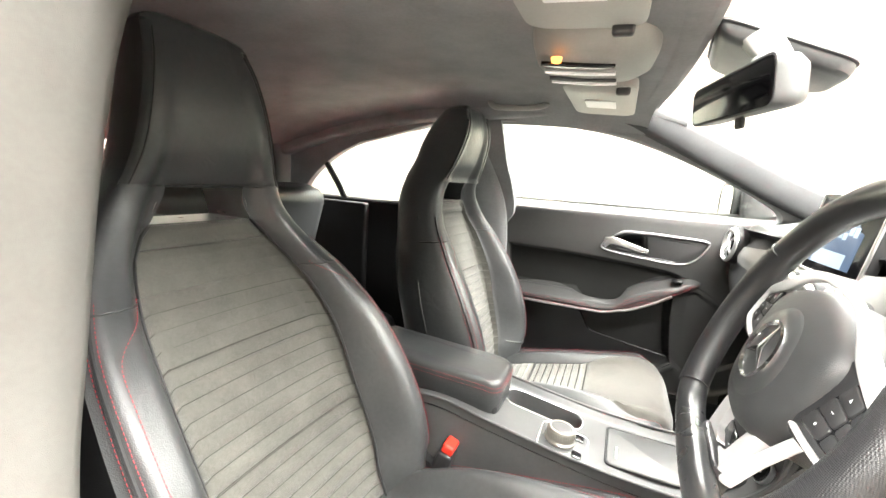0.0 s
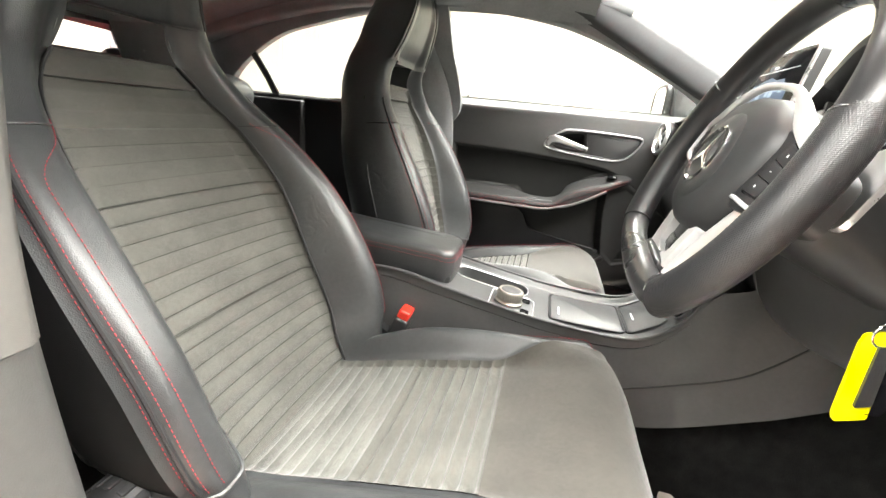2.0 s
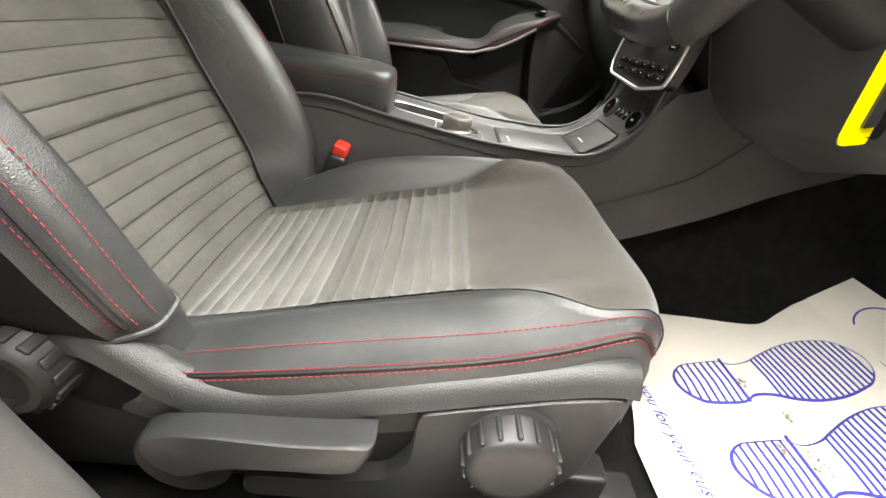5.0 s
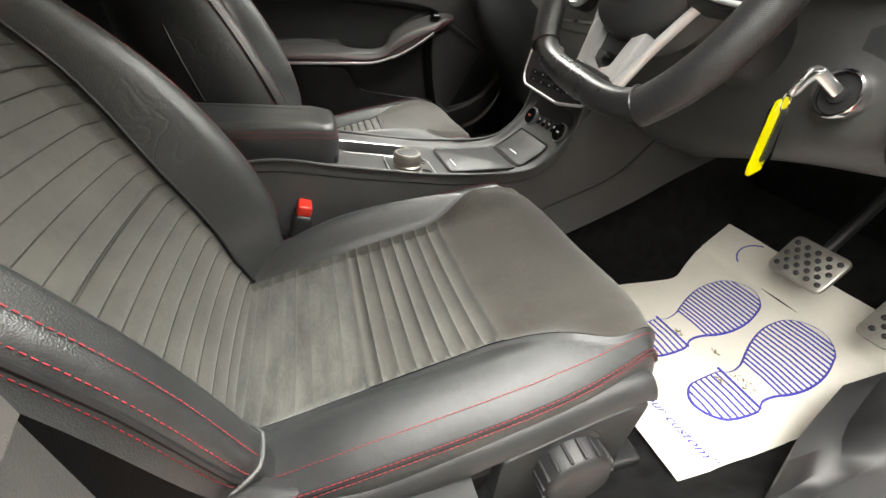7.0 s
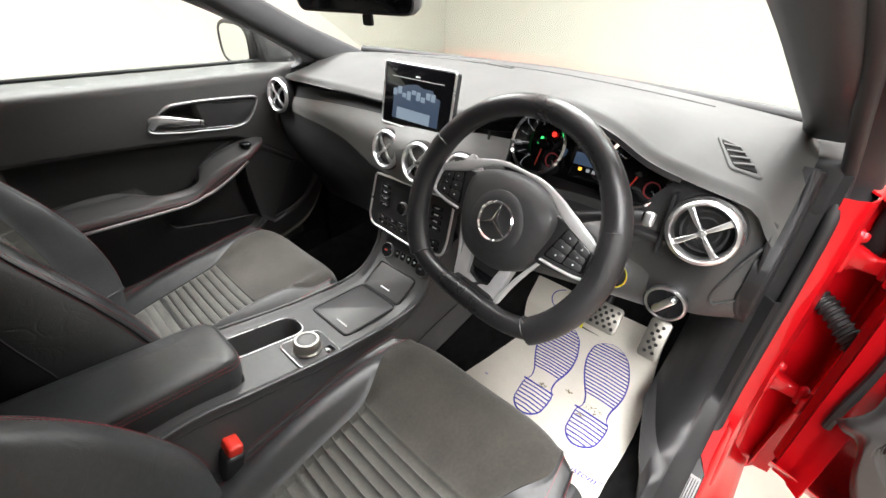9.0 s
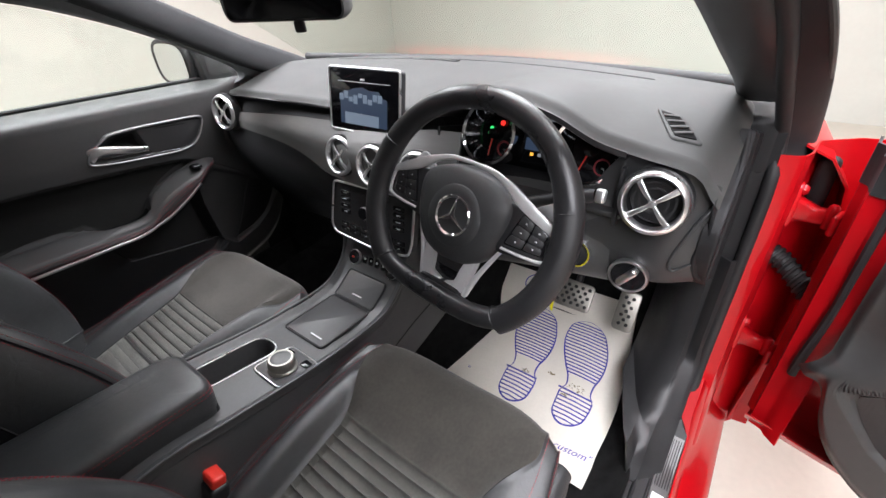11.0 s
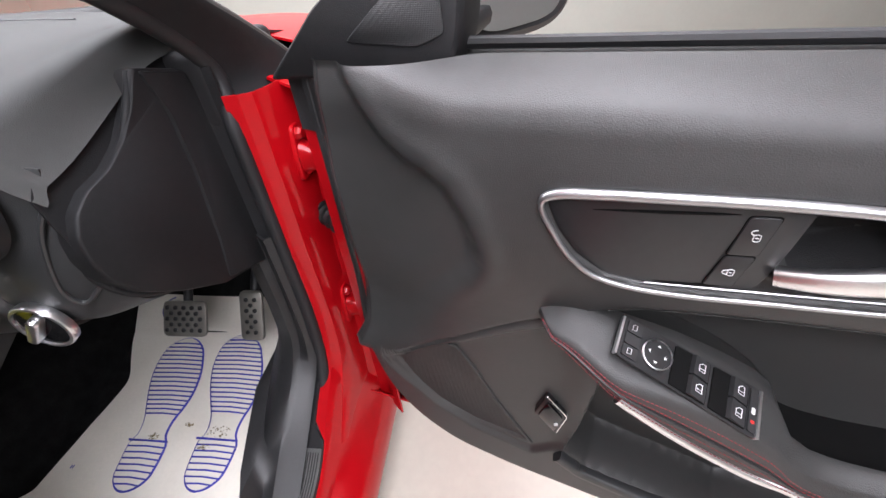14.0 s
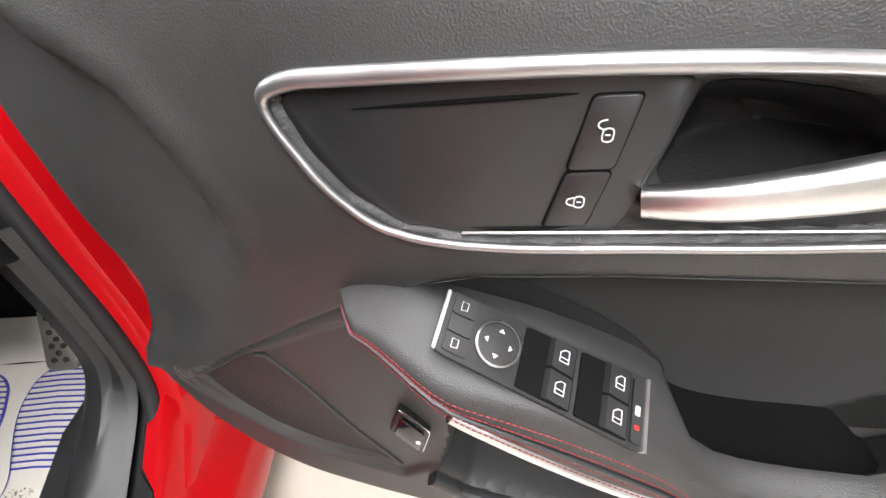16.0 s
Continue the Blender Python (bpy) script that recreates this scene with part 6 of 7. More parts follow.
part("spoke_foot", extrude(rounded([(-0.043, -0.122), (0.043, -0.122), (0.050, -0.150), (-0.050, -0.150)], 0.006, 3), lambda a, b, h: wp(a, b, h - 0.012), 0.022, 0.006), RIMLEATHER, wheel)
part("column_shroud", loft([[on_column(0.062 * math.cos(q) * f, 0.05 * math.sin(q) * f - 0.004, h) for q in [6.28318 * j / 24 for j in range(24)]] for h, f in ((-0.045, 0.95), (-0.06, 1.0), (-0.12, 1.05), (-0.22, 1.1))]), HARD, wheel)
stalk = thing("column_stalk", "black column stalk with a silver tip", "switch")
part("stalk_arm", tube([on_column(0.05, 0.03, -0.085), on_column(0.12, 0.055, -0.082), on_column(0.175, 0.072, -0.075), on_column(0.185, 0.074, -0.073)], [0.010, 0.0095, 0.012, 0.010], 12), HARD, stalk)
part("stalk_tip", brick(on_column(0.192, 0.075, -0.072), (0.016, 0.014, 0.022), 0.004, xa=cx0, ya=wn), SATIN, stalk, "silver tip")
stalk = thing("column_stalk", "black gear selector stalk behind the wheel", "switch")
part("stalk_arm", tube([on_column(-0.05, 0.01, -0.085), on_column(-0.12, 0.03, -0.080), on_column(-0.165, 0.040, -0.075)], [0.010, 0.010, 0.013], 12), HARD, stalk)
part("stalk_tip", brick(on_column(-0.165, 0.042, -0.072), (0.035, 0.016, 0.028), 0.006, xa=cx0, ya=wn), CHROME, stalk, "silver tip")

# ---- doors ----


def seg_dist(p, a, b):
    ax, ay, bx, by = a[0], a[1], b[0], b[1]
    dx, dy = bx - ax, by - ay
    t = max(0.0, min(1.0, ((p[0] - ax) * dx + (p[1] - ay) * dy) / (dx * dx + dy * dy)))
    return math.hypot(p[0] - ax - dx * t, p[1] - ay - dy * t)


def poly_dist(p, poly):
    """Signed distance to a polygon, negative inside."""
    d, inside = 9.0, False
    for i in range(len(poly)):
        a, b = poly[i - 1], poly[i]
        d = min(d, seg_dist(p, a, b))
        if (a[1] > p[1]) != (b[1] > p[1]) and p[0] < (b[0] - a[0]) * (p[1] - a[1]) / (b[1] - a[1]) + a[0]:
            inside = not inside
    return -d if inside else d


def line_dist(p, pts):
    return min(seg_dist(p, a, b) for a, b in zip(pts, pts[1:]))


# all door shapes in: u back from the hinge, z up, n into the cabin
BEZEL = [(0.333, 0.987), (0.344, 0.963), (0.363, 0.936), (0.390, 0.917), (0.44, 0.911), (0.52, 0.917), (0.60, 0.925), (0.650, 0.934), (0.662, 0.946), (0.645, 0.970), (0.605, 0.996), (0.58, 1.003), (0.50, 1.004), (0.385, 1.000), (0.345, 0.997)]
WELL = [(0.522, 1.000), (0.514, 0.968), (0.508, 0.940), (0.53, 0.931), (0.60, 0.936), (0.645, 0.944), (0.635, 0.968), (0.602, 0.990), (0.575, 0.997)]
INSERT = [(0.376, 0.856), (0.40, 0.868), (0.434, 0.880), (0.513, 0.890), (0.635, 0.899), (0.80, 0.908), (1.00, 0.913), (1.00, 0.765), (0.74, 0.765), (0.68, 0.70), (0.60, 0.685), (0.53, 0.745), (0.46, 0.800), (0.40, 0.835)]
BIN = [(0.412, 0.800), (0.412, 0.72), (0.400, 0.62), (0.388, 0.555), (0.42, 0.528), (0.60, 0.470), (0.95, 0.45), (1.00, 0.47), (1.00, 0.72), (0.68, 0.71), (0.56, 0.728), (0.48, 0.775), (0.435, 0.805)]
POCKET = [(0.128, 0.683), (0.212, 0.742), (0.30, 0.797), (0.345, 0.822), (0.40, 0.80), (0.41, 0.70), (0.392, 0.565), (0.34, 0.520), (0.25, 0.548), (0.19, 0.588), (0.15, 0.640)]
GRILLE = [(0.138, 0.686), (0.180, 0.718), (0.224, 0.748), (0.250, 0.704), (0.290, 0.618), (0.336, 0.540), (0.26, 0.556), (0.20, 0.590), (0.16, 0.640)]
SEAM = [(0.132, 0.690), (0.164, 0.714), (0.232, 0.762), (0.292, 0.804), (0.338, 0.834)]
SCOOP = [(0.128, 1.090), (0.150, 1.060), (0.180, 1.026), (0.205, 1.010), (0.227, 1.004), (0.247, 0.990), (0.263, 0.962), (0.274, 0.930), (0.275, 0.905), (0.263, 0.878), (0.240, 0.850), (0.190, 0.790), (0.090, 0.700)]
SCOOPED = [(0.04, 1.09)] + SCOOP + [(0.04, 0.70)]
CARD = [(0.24, 0.048), (0.34, 0.066), (0.45, 0.078), (0.60, 0.082), (0.72, 0.086), (0.82, 0.093), (0.90, 0.106), (0.95, 0.109), (0.99, 0.106), (1.03, 0.099), (1.052, 0.092), (1.062, 0.083), (1.074, 0.055), (1.083, 0.020)]
LOW = [(0.086, 0.672), (0.100, 0.668), (0.122, 0.650), (0.132, 0.590), (0.152, 0.530), (0.195, 0.478), (0.28, 0.437), (0.40, 0.405), (0.60, 0.360), (0.80, 0.325), (1.08, 0.30)]
SHELL_LOW = [(0.0, 0.432), (0.08, 0.428), (0.14, 0.424), (0.20, 0.422), (0.28, 0.42), (0.40, 0.39), (0.60, 0.35), (1.08, 0.29)]


ARM = [  # u, top at the wall side, low edge
    (0.334, 0.859, 0.846), (0.350, 0.864, 0.842), (0.38, 0.865, 0.828), (0.41, 0.858, 0.812), (0.48, 0.839, 0.768), (0.54, 0.812, 0.738), (0.560, 0.799, 0.731), (0.58, 0.776, 0.727), (0.60, 0.766, 0.720), (0.635, 0.761, 0.713), (0.69, 0.763, 0.712), (0.80, 0.766, 0.712), (1.02, 0.766, 0.714),
]


def card_base(u, z):
    # the shelf along the top tapers away to the front
    n = table(CARD, z - 0.026 * (1 - smooth01(u, 0.13, 0.27)) * smooth01(z, 1.00, 1.05))[0] - 0.0016 * (1 - smooth01(u, 0.13, 0.27)) * smooth01(z, 1.05, 1.083)
    n -= 0.034 * (1 - smooth01(u, 0.10, 0.25)) * smooth01(z, 0.69, 0.80)
    d = poly_dist((u, z), SCOOPED)
    crisp = smooth01(z, 0.83, 0.94)
    n += 0.003 * crisp * math.exp(-((d - 0.014) / 0.012) ** 2)
    return n - (0.008 + 0.008 * crisp) * (1 - smooth01(d, -0.030 + 0.014 * crisp, 0.016 - 0.010 * crisp))


def card_depth(u, z):
    n = card_base(u, z)
    d = poly_dist((u, z), BEZEL)
    n -= 0.007 * (1 - smooth01(d, -0.005, 0.001))
    if d < 0:
        w = poly_dist((u, z), WELL)
        n -= 0.046 * (1 - smooth01(w, -0.028, 0.001))
    d = poly_dist((u, z), INSERT)
    n -= 0.022 * (1 - smooth01(d, -0.012, 0.004))
    d = poly_dist((u, z), BIN)
    n -= 0.075 * (1 - smooth01(d, -0.016, 0.003))
    d = poly_dist((u, z), POCKET)
    n -= 0.007 * (1 - smooth01(d, -0.010, 0.002)) * (1 - smooth01(u, 0.36, 0.41))
    d = poly_dist((u, z), GRILLE)
    n -= 0.005 * (1 - smooth01(d, -0.006, 0.001))
    d = line_dist((u, z), SEAM)
    n -= 0.0035 * (1 - smooth01(d, 0.0, 0.0035))
    return n


def low_edge(u):
    return table(LOW, u)[0]


card_grid = []
for i in range(221):
    row = []
    for j in range(251):
        u = 0.086 + 0.982 * (j / 250) ** 1.1
        zb = low_edge(u)
        z = zb + (1.083 - zb) * i / 220
        roll = 0.035 * (1 - smooth01(z - zb, 0.0, 0.045)) ** 1.5
        edge = 0.012 * (1 - smooth01(u, 0.086, 0.100))
        row.append((u - 0.030 * (1 - smooth01(u, 0.086, 0.18)) * (1 - smooth01(z, 0.67, 0.74)), z, card_depth(u, z) - roll * 0.6 - edge))
    card_grid.append(row)




def sw_at(a, b, h=0.0):
    """The plane of the switch panel, in u, z, n: a runs back, b runs into the cabin."""
    c = [(0.414, 0.863, 0.102), (0.408, 0.848, 0.137), (0.534, 0.786, 0.150), (0.541, 0.802, 0.107)]
    q = [(1 - a) * (1 - b), (1 - a) * b, a * b, a * (1 - b)]
    p = Vector([sum(w * k[i] for w, k in zip(q, c)) for i in range(3)])
    up = Vector((0.32, 0.86, 0.37)).normalized()
    return p + up * (h + 0.0060)


def door(W, name, label, driver, s):
    """W(u, n, z) places the door's own directions in the world."""
    def at(p):
        return W(p[0], p[2], p[1])

    root = thing(name, label, "car door", group="front doors")
    card = part("door_card", sheet([[W(u, n, z) for u, z, n in row] for row in card_grid]), DOORSKIN, root, "soft grained black door card")
    up_edge = [(0.395, 0.869), (0.434, 0.880), (0.513, 0.891), (0.635, 0.900), (0.80, 0.908), (1.0, 0.913)]
    low_line = [(0.395, 0.868), (0.43, 0.866), (0.49, 0.843), (0.548, 0.800), (0.575, 0.765), (0.59, 0.72), (0.66, 0.715), (0.70, 0.73), (0.75, 0.765), (1.0, 0.765)]
    rows = []
    for k in range(121):
        u = 0.40 + 0.595 * k / 120
        za, zb = table(low_line, u)[0], table(up_edge, u)[0]
        rows.append([W(u, card_depth(u, za + (zb - za) * j / 30) + 0.0015, za + (zb - za) * j / 30) for j in range(31)])
    part("fabric_insert", sheet(rows), DOORSUEDE, card, "charcoal suede insert")
    loop = [p[:2] for p in spline([(*q, 0) for q in BEZEL], 110, closed=True)]
    part("bezel_trim", tube([W(u, card_depth(u, z) + 0.004, z) for u, z in loop], [0.0026 + 0.0020 * smooth01(z, 0.985, 0.998) for u, z in loop], 10, closed=True), BEZELTRIM, card, "satin silver bezel line")
    part("bezel_lip", tube([W(u, card_base(u, z) - 0.001, z) for u, z in [(0.425 + 0.0075 * k, 0.9165 + 0.00062 * k) for k in range(27)]], 0.0010, 6), BEZELTRIM, card, "thin silver inner line")
    field = [(0.3375, 0.987), (0.348, 0.963), (0.366, 0.939), (0.392, 0.9205), (0.44, 0.9145), (0.500, 0.920), (0.507, 0.936), (0.514, 0.966), (0.521, 0.9975), (0.50, 1.000), (0.385, 0.9965), (0.347, 0.993)]
    part("bezel_panel", extrude(rounded(field, 0.004, 3), lambda a, b, h: W(a, card_base(a, b) - 0.0078 + h, b), 0.0055, 0.001), BEZELMAT, card, "smooth satin black bezel panel")
    # tapered black cords draw the shade along two creases of the panel
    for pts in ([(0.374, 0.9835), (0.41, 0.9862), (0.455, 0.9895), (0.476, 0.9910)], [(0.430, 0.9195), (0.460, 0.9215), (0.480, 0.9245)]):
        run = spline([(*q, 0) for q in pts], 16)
        part("panel_fold_shade", tube([W(p.x, card_base(p.x, p.y) - 0.0022, p.y) for p in run], [0.0003 + 0.0011 * math.sin(3.14159 * k / 15) for k in range(16)], 6), RECESS_SHADE, card)
    # black sheet over the well's skin deepens its shade by colour
    wu, wz = sum(p[0] for p in WELL) / len(WELL), sum(p[1] for p in WELL) / len(WELL)
    wl_loop = [p[:2] for p in spline([(*q, 0) for q in WELL], 48, closed=True)]
    rings = [[W(wu + (u - wu) * f, card_depth(wu + (u - wu) * f, wz + (z - wz) * f) + 0.0012, wz + (z - wz) * f) for u, z in wl_loop] for f in (0.03, 0.25, 0.45, 0.60, 0.70, 0.78)]
    bm = bmesh.new()
    grid_into(bm, rings, closed_u=True)
    part("handle_well_shade", bm, ENDBLACK, card, "black sheet standing for the shade in the handle well")
    # pull handle
    hp = [(0.655, 0.952, 0.100), (0.640, 0.966, 0.112), (0.61, 0.966, 0.117), (0.575, 0.957, 0.117), (0.54, 0.948, 0.114), (0.512, 0.941, 0.106)]
    part("door_handle", strip([at(p) for p in spline(hp, 20)], [0.012 + 0.004 * math.sin(3.14 * k / 19) for k in range(20)], [0.030 - 0.0008 * k for k in range(20)], hint=W(0, 0, 1) - W(0, 0, 0)), SATIN, card, "satin silver pull handle")
    # armrest
    rings = []
    for k in range(41):
        u = 0.334 + 0.684 * (k / 40) ** 1.3
        zt, zl = table(ARM, u)
        zl = min(zl, zt - 0.004)
        f = smooth01(u, 0.332, 0.356) ** 0.6
        g = smooth01(u, 0.556, 0.580) * (1 - smooth01(u, 0.69, 0.74))
        o = 0.088 + 0.036 * g
        e = 0.088
        f *= 0.55 + 0.45 * smooth01(u, 0.34, 0.43)
        sec = [(o - 0.004 * g, zt + 0.002 - 0.045 * g), (o + 0.018 * f * (1 - 0.8 * g), zt - 0.006 * g), (o + (0.048 - 0.026 * g) * f, zt - 0.016 * f), (e + 0.062 * f, zt - 0.024 * f), (e + 0.068 * f, 0.5 * (zt - 0.024 * f) + 0.5 * zl), (e + 0.062 * f, zl), (e + 0.03 * f, zl - 0.008 * f), (e - 0.01, zl - 0.004)]
        rings.append([W(u, n, z) for n, z in [p[:2] for p in spline([(*q, 0) for q in sec], 22)]])
    rest = part("armrest", loft(rings), DOORSKIN, root, "soft black sloping armrest")
    lo_line, threads = [], [[], [], [], []]
    for k in range(60):
        u = 0.343 + 0.66 * k / 59
        zt, zl = table(ARM, u)
        f = smooth01(u, 0.332, 0.356) ** 0.6 * (0.55 + 0.45 * smooth01(u, 0.34, 0.43))
        zm = zt - 0.024 * f
        if u > 0.415:
            lo_line.append(W(u, 0.088 + 0.064 * f, zl + 0.002))
        for row, f2 in zip(threads, (0.16, 0.36, 0.62, 0.80)):
            row.append(W(u, 0.088 + 0.0692 * f, zm - f2 * (zm - zl)))
    # black sheet over the pocket floor, painted shade of a deep cavity
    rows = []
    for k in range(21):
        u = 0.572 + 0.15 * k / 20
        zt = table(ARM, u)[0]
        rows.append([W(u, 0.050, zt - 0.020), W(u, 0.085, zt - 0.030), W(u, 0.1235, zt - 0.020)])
    part("pocket_shade", sheet(rows), RECESS_SHADE, rest, "black sheet standing for the shade in the grab pocket")
    part("armrest_trim", tube(lo_line, 0.0060, 10), SATIN, rest, "silver lower edge line")
    bm = bmesh.new()
    for row in threads:
        stitches(row, 0.0042, 0.0031, 0.00040, bm)
    stuff(part("red_stitching", bm, THREAD, rest, "red decorative stitching"))
    part("armrest_seam", tube([(a + b) / 2 for a, b in zip(threads[1], threads[2])], 0.0016, 6), HARD, rest)
    # speaker mesh, bin lip
    part("speaker_mesh", extrude([(0.225 + (u - 0.225) * 0.96, 0.645 + (z - 0.645) * 0.95) for u, z in rounded(GRILLE, 0.012, 3)], lambda a, b, h: W(a, card_depth(a, b) + h - 0.0005, b), 0.002, 0.0006), MESHMAT, card, "finely perforated speaker cover")
    part("bin_lip", strip([W(u, table(CARD, z)[0] + 0.004, z) for u, z in [p[:2] for p in spline([(0.378, 0.545, 0), (0.40, 0.528, 0), (0.43, 0.512, 0), (0.60, 0.468, 0), (0.80, 0.45, 0), (1.0, 0.45, 0)], 30)]], 0.020, 0.018, hint=W(0, 0, 1) - W(0, 0, 0)), SOFT, card, "rounded lip of the door bin")
    part("card_ridge", tube([W(u, card_depth(u, z) + 0.0005, z) for u, z in [p[:2] for p in spline([(0.226, 0.748, 0), (0.251, 0.706, 0), (0.291, 0.619, 0), (0.338, 0.540, 0)], 14)]], 0.0026, 8), SOFT, card)
    if driver:
        boot = rounded([(0.354, 0.684), (0.383, 0.647), (0.371, 0.600), (0.339, 0.641)], 0.005, 3)
        bs = part("boot_switch", extrude(boot, lambda a, b, h: W(a, 0.074 + h, b), 0.012, 0.003), GLOSSY_KEY, card, "black boot release switch")
        part("switch_rocker", extrude([(0.362 + (a - 0.362) * 0.74, 0.643 + (b - 0.643) * 0.76) for a, b in boot], lambda a, b, h: W(a, 0.086 + h, b), 0.003, 0.001), GLOSS, bs)
        part("switch_edge", tube([W(a, 0.085, b) for a, b in boot[:9]], 0.0009, 6), CHROME, bs, "thin chrome edge")
        part("switch_mark", extrude(rect(0.005, 0.007, 0.002), lambda a, b, h: W(a + 0.370, 0.0895 + h, b + 0.631), 0.0006, 0.0002), WHITE, bs)
        for quad, is_open in ((((0.482, 0.9905), (0.502, 0.9915), (0.4955, 0.9585), (0.475, 0.9570)), True), (((0.475, 0.9555), (0.495, 0.9570), (0.488, 0.9260), (0.467, 0.9240)), False)):
            uc, zc = sum(q[0] for q in quad) / 4, sum(q[1] for q in quad) / 4
            face_n = lambda a, b: card_base(a, b) - 0.0024
            part("key_gap", extrude(rounded([(uc + (a - uc) * 1.07, zc + (b - zc) * 1.04) for a, b in quad], 0.003, 3), lambda a, b, h: W(a, face_n(a, b) + h, b), 0.0004, 0.0001), RECESS_SHADE, card)
            lock = part("lock_key", extrude(rounded(quad, 0.003, 3), lambda a, b, h: W(a, face_n(a, b) + h, b), 0.0016, 0.0008), BEZELMAT, card, "black lock key with a white padlock sign")
            sign = lambda a, b: W(uc + a, face_n(uc, zc) + 0.0019, zc + b)
            bm = tube([sign(0.0015 + b, a) for a, b in rect(0.0062, 0.0046, 0.0020, 3)], 0.00038, 6, closed=True)
            tube([sign(0.0004, 0.0), sign(0.0026, 0.0)], 0.00038, 6, bm)
            turn_z = 0.0046 if is_open else 0.0
            tube([sign(-0.0008 - 0.0036 * math.sin(q) + (0.0012 if is_open else 0.0), turn_z + 0.0022 * math.cos(q)) for q in [3.14159 * k / 10 for k in range(11)]], 0.00038, 6, bm)
            part("padlock_sign", bm, WHITE, lock)
        # switch panel
        P = lambda a, b, h: at(sw_at(a, b, h))
        panel = part("switch_panel", extrude(rounded([(0, 0), (1, 0.0), (1, 1), (0, 1)], 0.06, 3), lambda a, b, h: P(a, b, h), 0.004, 0.001), HARD, rest, "black window switch panel")

        def key(a0, a1, b0, b1, h0, h1, nm, m):
            return part(nm, extrude(rounded([(a0, b0), (a1, b0), (a1, b1), (a0, b1)], 0.02, 2), lambda a, b, h: P(a, b, h0 + h), h1, 0.001), m, panel)

        key(-0.012, 0.004, 0.02, 0.98, 0.0, 0.0052, "end_trim", SATIN)
        key(0.992, 1.010, 0.02, 0.98, 0.0, 0.0055, "end_trim", SATIN)
        for b0, b1 in ((0.06, 0.34), (0.365, 0.63), (0.655, 0.93)):
            fk = key(0.030, 0.135, b0, b1, 0.0042, 0.002, "fold_key", KEYGREY)
            if b0 != 0.365:
                part("key_sign", tube([P(0.082 + x, 0.5 * (b0 + b1) + y, 0.0066) for x, y in ((-0.018, -0.07), (0.010, -0.07), (0.010, 0.05), (-0.018, 0.07))], 0.00035, 6, closed=True), WHITE, fk)
        c = P(0.262, 0.50, 0.0042)
        upv = (P(0.3, 0.5, 0.1) - P(0.3, 0.5, 0.0)).normalized()
        dial = part("mirror_dial", lathe([(0.0140, 0.0), (0.0140, 0.0025), (0.0125, 0.003), (0.0125, 0.0015), (0, 0.002)], c, upv, 32), HARD, panel)
        part("dial_ring", lathe([(0.0138, 0.0), (0.0144, 0.0028), (0.0134, 0.0034), (0.0128, 0.002)], c, upv, 32), SATIN, dial)
        e1 = (P(0.5, 0.5, 0) - P(0.3, 0.5, 0)).normalized()
        e2 = upv.cross(e1)
        for k in range(4):
            d = (e1 * math.cos(1.5708 * k) + e2 * math.sin(1.5708 * k))
            o = upv.cross(d)
            bm = bmesh.new()
            base_p = c + upv * 0.0024 + d * 0.0070
            vs = [bm.verts.new(base_p + d * 0.0025), bm.verts.new(base_p + o * 0.002), bm.verts.new(base_p - o * 0.002)]
            bm.faces.new(vs)
            part("dial_arrow", bm, WHITE, dial)
        # flat black plates stand for the shaded wells beside the rockers
        for a0 in (0.375, 0.655):
            key(a0, a0 + 0.255, 0.05, 0.95, 0.0040, 0.0016, "rocker_well_shade", RECESS_SHADE)
            for b0, b1 in ((0.07, 0.48), (0.52, 0.93)):
                rk = part("window_rocker", loft([[P(a0 + 0.115 + 0.135 * f, b0 + (b1 - b0) * g, hh) for g in (0.0, 0.5, 1.0)] + [P(a0 + 0.115 + 0.135 * f, b0 + (b1 - b0) * g, 0.002) for g in (1.0, 0.0)] for f, hh in ((0.0, 0.004), (0.12, 0.0100), (0.5, 0.0078), (1.0, 0.0058))]), KEYGREY, panel, "black window rocker")
                bm = tube([P(a0 + 0.185 + x, 0.5 * (b0 + b1) + y, 0.0088 - 0.025 * x) for x, y in ((-0.020, -0.045), (0.004, -0.10), (0.026, -0.10), (0.026, 0.08), (-0.020, 0.08))], 0.0004, 6, closed=True)
                tube([P(a0 + 0.165, 0.5 * (b0 + b1) + 0.02, 0.0092), P(a0 + 0.21, 0.5 * (b0 + b1) + 0.02, 0.0082)], 0.0003, 6, bm)
                part("rocker_sign", bm, WHITE, rk)
        key(0.925, 0.978, 0.08, 0.93, 0.0042, 0.002, "child_lock_key", KEYGREY)
        key(0.938, 0.962, 0.45, 0.58, 0.0063, 0.0004, "key_sign", WHITE)
        key(0.938, 0.962, 0.70, 0.76, 0.0063, 0.0004, "key_sign", GLOW_RED)
    else:
        part("window_switch", brick(W(0.41, 0.13, 0.856), (0.03, 0.03, 0.012), 0.004), GLOSS, rest, "black window switch")
    # sail panel and mirror
    sail = [(0.022, 1.058), (0.085, 1.122), (0.150, 1.166), (0.205, 1.197), (0.248, 1.205), (0.243, 1.10), (0.236, 1.066)]
    sp = part("sail_panel", extrude(rounded(sail, 0.008, 3), lambda a, b, h: W(a, -0.035 + h - 0.25 * (b - 1.08), b), 0.062, 0.012), ENDBLACK, root, "black sail panel at the mirror")
    part("tweeter_mesh", extrude(rounded([(0.125, 1.095), (0.165, 1.128), (0.218, 1.156), (0.228, 1.100), (0.20, 1.090)], 0.006, 3), lambda a, b, h: W(a, 0.0275 + h - 0.25 * (b - 1.08), b), 0.0012, 0.0005), TWEETER, sp)
